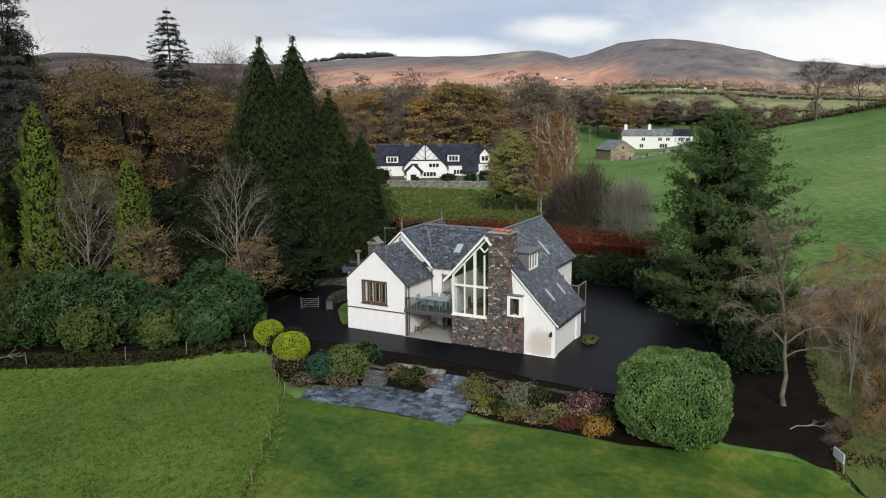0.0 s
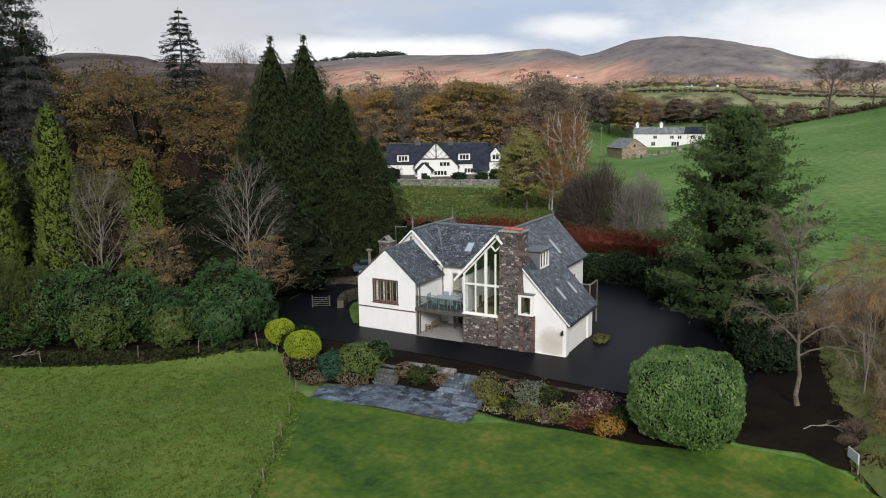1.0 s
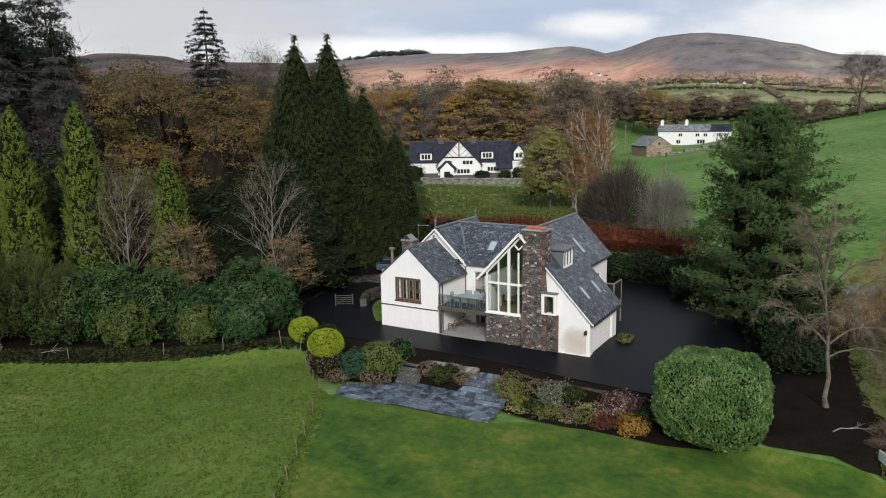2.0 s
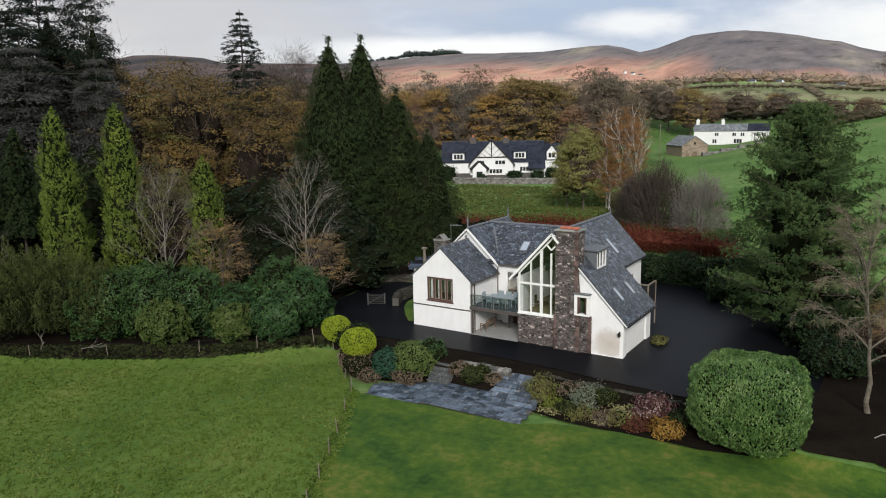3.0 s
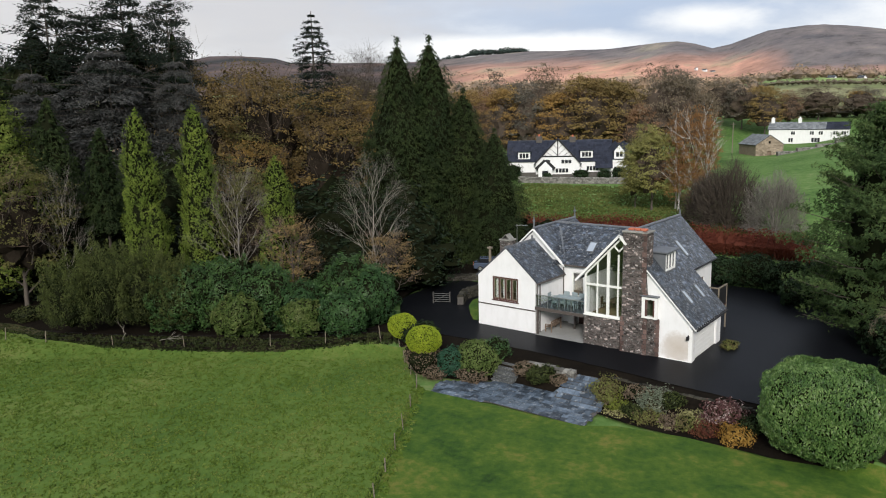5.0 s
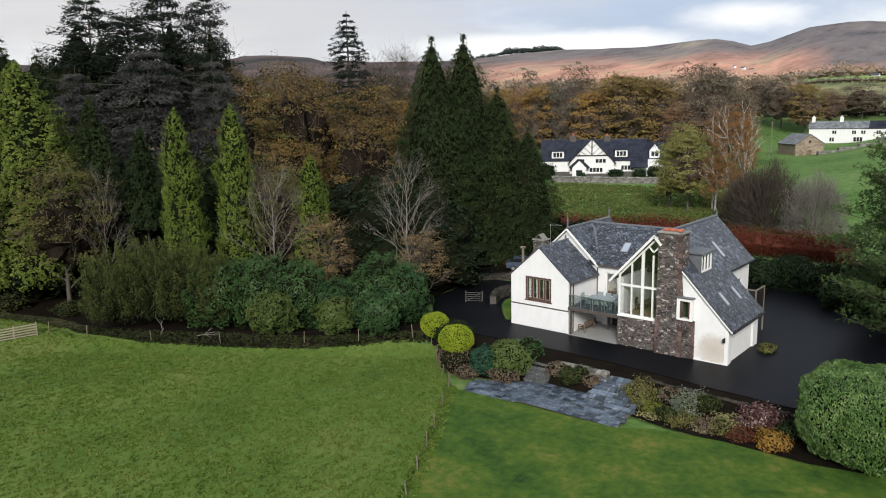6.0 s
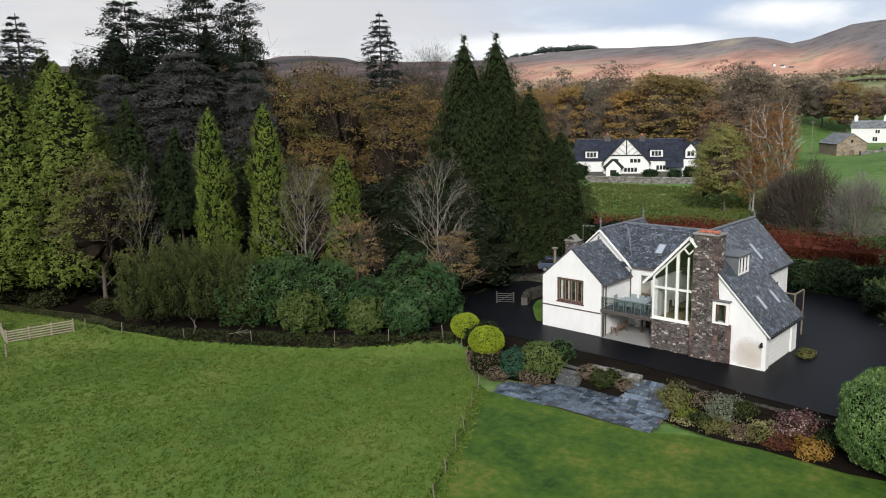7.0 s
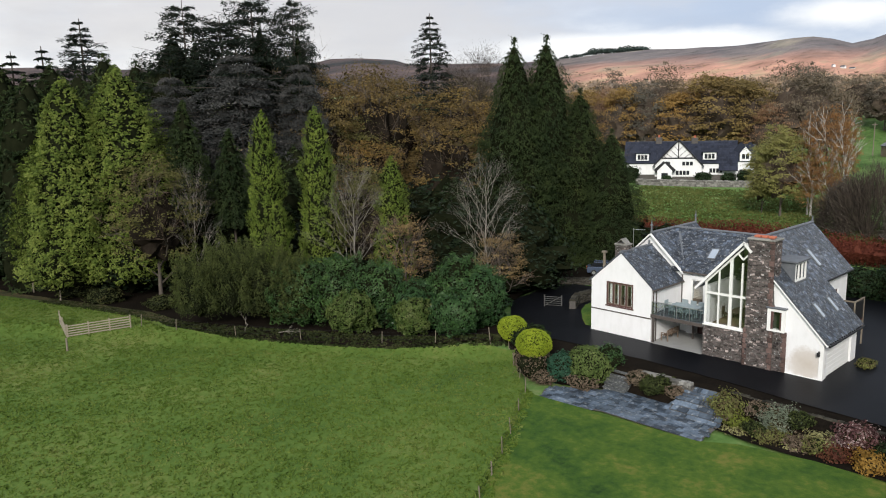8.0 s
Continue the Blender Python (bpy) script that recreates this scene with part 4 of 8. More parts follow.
    part("pane", boxes((14.9, 15.62, -0.22, -0.2, 3.05, 4.3)), GLASS, bay).visible_shadow = False
    part("frame", boxes((14.9, 15.02, -0.3, -0.24, 3.05, 4.3), (15.5, 15.62, -0.3, -0.24, 3.05, 4.3)), DARK_OAK, bay)
    part("lead_top", bevelled(boxes((14.56, 15.92, -0.42, 0.0, 4.5, 4.6)), 0.03), LEAD, bay)

    # rooflights, dormer
    def rooflight(cx, cy, w, h, roof="e"):
        if roof == "e":
            o, u, v = Vector((cx, cy, east(cx))), Vector((0, 1, 0)), Vector((-1, 0, 1.058)).normalized()
        else:
            o, u, v = Vector((cx, cy, 5.13 + (cy - 4.22) * 2.89 / 3.78)), Vector((1, 0, 0)), Vector((0, 3.78, 2.89)).normalized()
        n = u.cross(v)
        n = n if n.z > 0 else -n
        turn = Matrix((u, v, n)).transposed().to_4x4()
        m = Matrix.Translation(o) @ turn
        bm = boxes((-w / 2, w / 2, -h / 2, -h / 2 + 0.07, 0.0, 0.12), (-w / 2, w / 2, h / 2 - 0.07, h / 2, 0.0, 0.12), (-w / 2, -w / 2 + 0.07, -h / 2 + 0.07, h / 2 - 0.07, 0.0, 0.12), (w / 2 - 0.07, w / 2, -h / 2 + 0.07, h / 2 - 0.07, 0.0, 0.12))
        bm.transform(m)
        r = part("rooflight", bm, LEAD, house, "narrow grey-framed rooflight")
        bm = boxes((-w / 2 + 0.06, w / 2 - 0.06, -h / 2 + 0.06, h / 2 - 0.06, 0.07, 0.09))
        bm.transform(m)
        part("pane", bm, SKY_GLASS, r)

    rooflight(14.7, 7.15, 0.62, 1.55)
    rooflight(17.14, 1.95, 0.56, 1.2)
    rooflight(17.16, 4.4, 0.56, 1.2)
    rooflight(7.56, 5.92, 0.72, 1.15, "c")
    dm = part("dormer", slab(bmesh.new(), [[(15.5, 6.0), (15.5, 7.35), (14.3, 7.35)]], "y", 1.78, 1.9), LEAD, house, "small lead-clad dormer with white window")
    part("cheek", slab(bmesh.new(), [[(15.5, 6.0), (15.5, 7.35), (14.3, 7.35)]], "y", 3.8, 3.92), LEAD, dm)
    part("dormer_roof", bevelled(boxes((13.9, 15.72, 1.62, 4.08, 7.35, 7.5)), 0.04), LEAD, dm)
    dw = part("window", slab(bmesh.new(), [rect(1.9, 3.8, 6.0, 7.35), rect(2.02, 2.5, 6.12, 7.22), rect(2.6, 3.1, 6.12, 7.22), rect(3.2, 3.68, 6.12, 7.22)], "x", 15.42, 15.52), WHITE_PAINT, dm, "white three-light dormer window")
    part("apron", boxes((15.5, 15.62, 1.75, 3.95, 5.82, 6.0)), LEAD, dm)
    # balcony over the porch
    part("balcony_floor", bevelled(boxes((5.58, 9.9, -0.08, 4.5, 2.18, 2.36)), 0.015), LEAD, house, "grey balcony deck over the porch")
    part("fascia", boxes((5.6, 9.88, -0.12, -0.082, 2.12, 2.38)), GREY_PIPE, house)
    part("porch_floor", boxes((5.6, 9.9, -0.15, 4.5, -0.5, 0.1)), CONCRETE, house, "grey paved porch floor")
    for x, y in ((5.78, 0.02), (7.6, 2.9)):
        bm = bmesh.new()
        box(bm, x - 0.07, x + 0.07, y - 0.07, y + 0.07, 0.0, 2.18)
        part("post", bm, GREY_PIPE, house)
    part("partition", boxes((6.35, 7.05, 4.1, 4.5, 0.0, 2.18)), WHITE, house)
    bal = part("balustrade", boxes((5.65, 9.85, -0.06, 0.0, 3.34, 3.39)), STEEL, house, "frameless glass balustrade with slim steel rail")
    for i in range(4):
        a = 5.68 + i * 1.05
        part("glass_panel", boxes((a, a + 1.0, -0.045, -0.025, 2.38, 3.34)), RAIL_GLASS, bal).visible_shadow = False
        part("baluster", boxes((a - 0.035, a - 0.005, -0.06, -0.01, 2.36, 3.34)), STEEL, bal)
    # landing with railing behind the garage
    part("landing", bevelled(boxes((15.7, 17.5, 8.2, 10.2, 2.0, 2.15)), 0.02), DARK_OAK, house, "raised dark timber landing with pale frame")
    fr = part("landing_frame", boxes((17.42, 17.52, 8.15, 8.25, -0.3, 3.75), (17.42, 17.52, 10.1, 10.2, -0.3, 3.75), (17.42, 17.52, 8.25, 10.1, 3.66, 3.75), (15.7, 17.42, 8.15, 8.25, 3.66, 3.75)), TIMBER, house)
    part("infill", boxes((17.45, 17.48, 8.25, 10.1, 2.15, 3.6)), BLACK, fr)
    part("infill", boxes((15.7, 17.42, 8.19, 8.22, 2.15, 3.6)), BLACK, fr)
    return house


white_house()


# ---- furniture on the balcony and in the porch ----
def outdoor_chair():
    c = thing("balcony_chair", "pale teal outdoor armchair on the balcony", "chair", (0, 0, 0), "chairs round the balcony table")
    part("seat", bevelled(boxes((-0.26, 0.26, -0.26, 0.26, 0.38, 0.45)), 0.02), RATTAN, c)
    part("backrest", bevelled(boxes((-0.26, 0.26, 0.21, 0.27, 0.45, 0.92)), 0.02), RATTAN, c)
    for s in (-1, 1):
        part("armrest", bevelled(boxes((s * 0.27 - 0.03, s * 0.27 + 0.03, -0.24, 0.24, 0.62, 0.66)), 0.01), RATTAN, c)
        for y in (-0.22, 0.22):
            part("leg", boxes((s * 0.24 - 0.025, s * 0.24 + 0.025, y - 0.025, y + 0.025, 0.0, 0.4 if y > 0 else 0.62)), RATTAN, c)
    return c


def balcony_set():
    t = thing("balcony_table", "long pale teal outdoor table on the balcony", "table", (7.75, 1.5, 2.36))
    part("tabletop", bevelled(boxes((-1.1, 1.1, -0.45, 0.45, 0.7, 0.75)), 0.015), RATTAN, t)
    for x in (-1.0, 1.0):
        for y in (-0.36, 0.36):
            part("leg", boxes((x - 0.04, x + 0.04, y - 0.04, y + 0.04, 0.0, 0.7)), RATTAN, t)
    c = outdoor_chair()
    c.matrix_basis = pose(7.05, 0.72, 2.36, 0, 0, 180)
    for x, y, r in ((7.75, 0.7, 178), (8.45, 0.74, 185), (7.05, 2.3, 2), (7.75, 2.3, -4), (8.45, 2.28, 3), (9.25, 1.5, -90), (6.25, 1.5, 90)):
        copy_thing(c, pose(x, y, 2.36, 0, 0, r))


def porch_bench():
    b = thing("garden_bench", "weathered teak garden bench in the porch", "bench", (6.25, 1.7, 0.1), "", -90)
    for i in range(4):
        part("seat_slat", bevelled(boxes((-0.8, 0.8, -0.25 + i * 0.13, -0.15 + i * 0.13, 0.42, 0.45)), 0.008), TEAK, b)
    for i in range(9):
        part("back_slat", boxes((-0.72 + i * 0.17, -0.65 + i * 0.17, 0.27, 0.3, 0.5, 0.86)), TEAK, b)
    part("top_rail", bevelled(boxes((-0.8, 0.8, 0.26, 0.32, 0.86, 0.94)), 0.01), TEAK, b)
    for s in (-1, 1):
        part("armrest", bevelled(boxes((s * 0.8 - 0.05, s * 0.8 + 0.05, -0.28, 0.3, 0.62, 0.66)), 0.01), TEAK, b)
        for y in (-0.24, 0.29):
            part("leg", boxes((s * 0.79 - 0.035, s * 0.79 + 0.035, y - 0.035, y + 0.035, 0.0, 0.62 if y < 0 else 0.9)), TEAK, b)


def room_behind_glass():
    s = thing("sofa", "dark fabric sofa behind the glazed gable", "sofa", (13.6, 4.9, 2.42))
    part("seat", bevelled(boxes((-0.9, 0.9, -0.45, 0.4, 0.1, 0.45)), 0.06), CLOTH, s)
    part("backrest", bevelled(boxes((-0.9, 0.9, 0.25, 0.45, 0.45, 0.85)), 0.06), CLOTH, s)
    for q in (-1, 1):
        part("armrest", bevelled(boxes((q * 0.98 - 0.1, q * 0.98 + 0.1, -0.45, 0.45, 0.1, 0.62)), 0.05), CLOTH, s)
    t = thing("dining_table", "oak dining table behind the glazed gable", "table", (11.4, 2.6, 2.42))
    part("tabletop", bevelled(boxes((-0.5, 0.5, -0.9, 0.9, 0.71, 0.75)), 0.015), TEAK, t)
    for x in (-0.42, 0.42):
        for y in (-0.8, 0.8):
            part("leg", boxes((x - 0.04, x + 0.04, y - 0.04, y + 0.04, 0, 0.71)), TEAK, t)
    c = thing("dining_chair", "dark wooden dining chair at the oak table", "chair", (10.6, 2.1, 2.42), "chairs round the dining table", 90)
    part("seat", bevelled(boxes((-0.22, 0.22, -0.22, 0.22, 0.42, 0.47)), 0.015), DARK_OAK, c)
    part("backrest", bevelled(boxes((-0.21, 0.21, 0.19, 0.23, 0.47, 1.0)), 0.015), DARK_OAK, c)
    for x in (-0.19, 0.19):
        for y in (-0.19, 0.19):
            part("leg", boxes((x - 0.02, x + 0.02, y - 0.02, y + 0.02, 0, 0.42)), DARK_OAK, c)
    for x, y, r in ((10.6, 3.1, 90), (12.2, 2.1, -90), (12.2, 3.1, -90)):
        copy_thing(c, pose(x, y, 2.42, 0, 0, r))


balcony_set()
porch_bench()
room_behind_glass()


# ---- ground cover round the house ----
sheet("paddock", [(3.3, -12.2), (11.0, -25.5), (17, -36), (-16, -66), (-70, -60), (-74, -34), (-56, -29.9), (-44, -25.7), (-36, -23.1), (-30, -23.4), (-23.8, -20.8), (-17.6, -17.3), (-11.6, -13.4), (-5.2, -8.0), (-2.2, -7.0)], 0.05, PADDOCK, "short green paddock grass with worn tufts", "grass", 0.9)
sheet("lawn", [(3.6, -12.4), (5.0, -12.3), (9.2, -12.0), (15.7, -11.6), (17.6, -10.4), (21.5, -9.6), (26, -9.6), (29.7, -8.75), (31.5, -8.9), (34.6, -8.9), (36.0, -9.0), (37.0, -9.3), (38.1, -10.1), (42, -12.5), (44, -46), (17.4, -36), (11.3, -25.5)], 0.10, LAWN, "mown garden lawn with yellowish patches", "lawn", 1.0)
sheet("woodland_floor", WOOD_EDGE, 0.08, EARTH, "woodland floor with fallen leaves, darkened for tree shade", "ground", 1.8)
sheet("drive", [(-14, 14), (-12.5, 4), (-8, -1.0), (-3.2, -4.6), (3, -4.0), (8.5, -4.0), (14.5, -4.3), (20.5, -4.9), (26.5, -5.2), (31.0, -6.4), (36.5, -7.6), (38.2, -5.2), (34, -1.5), (31.5, 6), (31.5, 16), (28, 25), (11, 25), (6, 14), (1, 3), (-2.0, 2.0), (-4.6, 6.0), (-7.0, 15)], 0.08, ASPHALT, "dark wet asphalt drive round the house", "drive", 1.0, 0.12)
sheet("verge", [(-0.15, 0.6), (-0.15, 14), (-5.6, 14.5), (-5.2, 9), (-5.2, 6.4), (-4.2, 4.4), (-2.4, 2.0), (-1.0, 0.5)], 0.11, LAWN, "strip of grass beside the house", "grass", 1.0, 0.1)
sheet("rough_bank", [(36.6, -8.7), (37.7, -5.0), (36, -1.0), (34.8, 8), (34.6, 21), (70, 21), (75, -14), (45, -16), (41.8, -12.8)], 0.14, ROUGH_GRASS, "rough straw-coloured grass bank", "grass", 1.2, 0.9)
sheet("bank_litter", [(30.2, -5.9), (30.4, -8.6), (31.5, -8.75), (34.6, -8.75), (36.0, -8.85), (37.05, -9.15), (38.9, -5.2), (37.6, 0), (36.2, 9), (35.6, 21), (34, 23), (26, 26), (28, 20), (31, 10), (31, 0)], 0.11, EARTH, "leaf litter under the trees by the drive, darkened for shade", "ground", 1.0, 0.2)
TRACK_MUD = grass("trodden_grass", [(0.018, 0.022, 0.009), (0.035, 0.036, 0.014), (0.06, 0.052, 0.022), (0.085, 0.068, 0.032)], 1.2, 0.3)
sheet("woodland_track", [(-30, -22.9), (-36, -23.6), (-44, -26.3), (-56, -30.7), (-66, -33.2), (-66, -31.6), (-56, -29.3), (-44, -25.0), (-36, -22.3), (-30, -21.9)], 0.11, TRACK_MUD, "worn muddy grass track along the wood", "track", 1.2, 0.25)
sheet("lane", [(33, 24.5), (48, 27.0), (70, 30), (70, 36.5), (48, 33.0), (33.5, 29.5)], 0.07, ROAD, "grey country lane", "road", 1.5)



# ---- trees: crowns of many small leaves on tapered trunks ----
def leaf_mesh(name, pos, nrm, size, slim, material, parent, core=None, seed=0, along=None):
    """Small pointed leaves, one rhombus each, standing at the places given; along: the way each one points."""
    g = np.random.default_rng(seed)
    pos, nrm = np.asarray(pos, float), np.asarray(nrm, float)
    nrm = nrm / np.maximum(np.linalg.norm(nrm, axis=1, keepdims=True), 1e-6)
    t = np.cross(nrm, g.normal(size=pos.shape))
    if along is not None:
        t = along + g.normal(0, 0.3, pos.shape)
        t -= nrm * np.sum(t * nrm, axis=1, keepdims=True)
    t /= np.maximum(np.linalg.norm(t, axis=1, keepdims=True), 1e-6)
    b = np.cross(nrm, t)
    s = np.asarray(size, float).reshape(-1, 1) * np.ones((len(pos), 1))
    fold = nrm * s * 0.25
    v = np.stack([pos - t * s, pos + b * s * slim + fold, pos + t * s, pos - b * s * slim + fold], 1).reshape(-1, 3)
    f = np.arange(len(v)).reshape(-1, 4)
    verts, faces = v.tolist(), f.tolist()
    if core:
        k = len(verts)
        verts += core[0]
        faces += [[i + k for i in q] for q in core[1]]
    me = bpy.data.meshes.new(name)
    me.from_pydata(verts, [], faces)
    me.materials.append(material)
    ob = new(name, me)
    ob.parent = parent
    return ob


def trunk_part(parent, h, r, material, lean=0.02, seed=0, sides=8, base=-0.4):
    g = random.Random(seed)
    bm = bmesh.new()
    last, x, y = None, 0.0, 0.0
    steps = 7
    for i in range(steps):
        z0, z1 = base + (h - base) * i / steps, base + (h - base) * (i + 1) / steps
        nx, ny = x + g.uniform(-lean, lean) * h / steps, y + g.uniform(-lean, lean) * h / steps
        r0, r1 = r * (1 - 0.9 * i / steps) * (1.35 if i == 0 else 1), r * (1 - 0.9 * (i + 1) / steps)
        ring0 = last or [bm.verts.new((x + r0 * math.cos(2 * math.pi * k / sides), y + r0 * math.sin(2 * math.pi * k / sides), z0)) for k in range(sides)]
        ring1 = [bm.verts.new((nx + r1 * math.cos(2 * math.pi * k / sides), ny + r1 * math.sin(2 * math.pi * k / sides), z1)) for k in range(sides)]
        for k in range(sides):
            bm.faces.new((ring0[k], ring0[(k + 1) % sides], ring1[(k + 1) % sides], ring1[k]))
        last, x, y = ring1, nx, ny
    return part("trunk", bm, material, parent, "", True)


def profile_at(knots, s):
    """The share of the half width at share s of the height, between the knots given."""
    for (a, p), (b, q) in zip(knots, knots[1:]):
        if s <= b:
            return p + (q - p) * max(0.0, (s - a) / (b - a))
    return knots[-1][1]


def lumps(ang, height_, scale, seed):
    """Uneven reach round a crown, between about -1 and 1."""
    return np.array([1.6 * noise.noise(Vector((math.cos(a) * scale, math.sin(a) * scale, z + seed * 1.7))) for a, z in zip(ang, height_)])


def feathers(pos, way, out, length, per, leaf, broad, sag, g):
    """Plumes of narrow leaves: foot, way and outward side of each; returns leaf places, normals and directions."""
    n = len(pos)
    q = g.random((n, per, 1)) ** 0.75
    side = np.cross(way, out)
    side /= np.maximum(np.linalg.norm(side, axis=1, keepdims=True), 1e-6)
    span = np.asarray(length, float).reshape(-1, 1, 1)
    spot = pos[:, None] + way[:, None] * q * span + side[:, None] * g.normal(0, 1, (n, per, 1)) * (1.1 - q) * broad * span + g.normal(0, 0.05, (n, per, 3)) * span
    spot[:, :, 2] -= (sag * q * q * span)[:, :, 0]
    up = np.repeat(out, per, 0) + g.normal(0, 0.42, (n * per, 3))
    tip = np.repeat(way, per, 0) + np.repeat(side, per, 0) * g.normal(0, 0.6, (n * per, 1)) - np.array([0, 0, sag])
    return spot.reshape(-1, 3), up, tip, leaf * g.uniform(0.6, 1.35, n * per)


def plumed(name, label, material, h, w, seed, knots, plumes=2600, per=14, leaf=0.12, length=1.0, rise=1.2, sag=0.0, broad=0.22, rough=0.25, slim=0.3, core=0.7, bare=0.0, grain=2.6, bark=None, group="", category="conifer", foot=0.3):
    """A dense conifer of feathery plumes, each springing out of a dark body. knots: the outline from foot to tip."""
    g = np.random.default_rng(seed)
    tree = thing(name, label, category, (0, 0, 0), group)
    trunk_part(tree, h * 0.97, max(0.12, h * 0.0115), bark or BARK, 0.008, seed)
    s = bare + (1 - bare) * g.random(plumes * 4)
    prof = np.array([profile_at(knots, q) for q in s])
    keep = g.random(len(s)) < 0.08 + 0.92 * prof
    s, prof = s[keep][:plumes], prof[keep][:plumes]
    ang = g.random(len(s)) * 2 * np.pi
    lump = 1 + rough * (lumps(ang, s * h / w * 2.2, 1.6, seed) + 0.35 * lumps(ang, s * h / w * 2.2 * grain, 1.6 * grain, seed + 9))
    out = np.stack([np.cos(ang), np.sin(ang), 0 * ang], -1)
    way = out + np.array([0, 0, 1.0]) * (rise + g.normal(0, 0.3, (len(s), 1))) + g.normal(0, 0.22, (len(s), 3))
    way /= np.linalg.norm(way, axis=1, keepdims=True)
    span = length * g.uniform(0.6, 1.35, len(s)) * (0.4 + 0.6 * prof)
    reach = prof * w / 2 * lump * (1 - 0.34 * g.random(len(s)) ** 2.2)
    tip = np.stack([reach * np.cos(ang), reach * np.sin(ang), s * h], -1)
    pos, nrm, along, size = feathers(tip - way * span[:, None] * 0.8, way, out + np.array([0, 0, 0.55]), span, per, leaf, broad, sag, g)
    pos[:, 2] = np.maximum(pos[:, 2], foot)
    leaf_mesh("crown", pos, nrm, size, slim, material, tree, None, seed, along)
    # solid core, its dark colour giving the shade between the plumes
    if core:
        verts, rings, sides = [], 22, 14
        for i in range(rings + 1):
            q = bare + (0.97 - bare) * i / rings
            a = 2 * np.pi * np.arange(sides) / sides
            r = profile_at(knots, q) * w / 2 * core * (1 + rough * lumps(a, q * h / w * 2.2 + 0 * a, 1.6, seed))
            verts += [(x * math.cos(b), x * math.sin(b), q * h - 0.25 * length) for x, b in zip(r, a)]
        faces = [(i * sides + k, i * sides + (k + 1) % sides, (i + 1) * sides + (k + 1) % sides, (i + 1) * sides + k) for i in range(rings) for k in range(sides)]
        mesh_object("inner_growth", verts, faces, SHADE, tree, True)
    return tree


def pine_tree(name, label, material, h, w, seed, knots, whorls=24, arms=8, pads=8, tufts_=8, per=9, leaf=0.13, group="", core=0.36):
    """A broad pine: rising limbs that carry flat pads of upturned needle tufts, with dark gaps between."""
    g, r = np.random.default_rng(seed), random.Random(seed)
    tree = thing(name, label, "conifer", (0, 0, 0), group)
    trunk_part(tree, h * 0.97, h * 0.014, BARK, 0.012, seed)
    bm, seats, outs = bmesh.new(), [], []
    for t in range(whorls):
        s = 0.08 + 0.91 * (t + r.uniform(-0.35, 0.35)) / whorls
        p = profile_at(knots, s)
        for k in range(arms):
            a = 2 * math.pi * (k + 0.37 * t) / arms + r.uniform(-0.4, 0.4)
            l = max(0.5, p * w / 2 * r.choice((0.55, 0.72, 0.86, 0.98, 1.12)))
            climb = r.uniform(0.05, 0.35) + 0.5 * s * s
            root, way = Vector((0, 0, s * h - climb * l * 0.8)), Vector((math.cos(a), math.sin(a), climb))
            knee, end = root + way * l * 0.55 - Vector((0, 0, 0.05 * l)), root + way * l
            rod(bm, root, knee, 0.075 * (1.2 - s), 0.05 * (1.2 - s), 5, False)
            rod(bm, knee, end, 0.05 * (1.2 - s), 0.012, 4, False)
            for i in range(pads):
                q = 0.32 + 0.68 * (i + r.random()) / pads
                off = r.gauss(0, 0.2) * l * (1.15 - 0.75 * q)
                c = root.lerp(end, q)
                seats.append((c.x - math.sin(a) * off, c.y + math.cos(a) * off, c.z + r.uniform(-0.1, 0.15)))
                outs.append((math.cos(a), math.sin(a), 0.0))
    tagged(part("branchwork", bm, BARK, tree), kind="stuff")
    seats, outs = np.repeat(np.array(seats), tufts_, 0), np.repeat(np.array(outs), tufts_, 0)
    seats = seats + g.normal(0, 1, seats.shape) * np.array([0.34, 0.34, 0.10])
    way = outs * 0.55 + np.array([0, 0, 0.75]) + g.normal(0, 0.42, seats.shape)
    way /= np.linalg.norm(way, axis=1, keepdims=True)
    pos, nrm, along, size = feathers(seats, way, outs * 0.7 + np.array([0, 0, 0.8]), g.uniform(0.3, 0.7, len(seats)), per, leaf, 0.24, 0.0, g)
    leaf_mesh("crown", pos, nrm, size, 0.27, material, tree, None, seed, along)
    # added core, coloured as the shade between the pads
    verts, rings, sides = [], 20, 14
    for i in range(rings + 1):
        q = 0.06 + 0.9 * i / rings
        a = 2 * np.pi * np.arange(sides) / sides
        rad = profile_at(knots, q) * w / 2 * core * (1 + 0.4 * lumps(a, q * 5.0 + 0 * a, 1.8, seed))
        verts += [(x * math.cos(b), x * math.sin(b), q * h) for x, b in zip(rad, a)]
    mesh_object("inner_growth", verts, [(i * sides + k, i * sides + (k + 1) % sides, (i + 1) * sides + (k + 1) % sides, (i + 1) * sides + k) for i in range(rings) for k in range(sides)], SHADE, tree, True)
    return tree


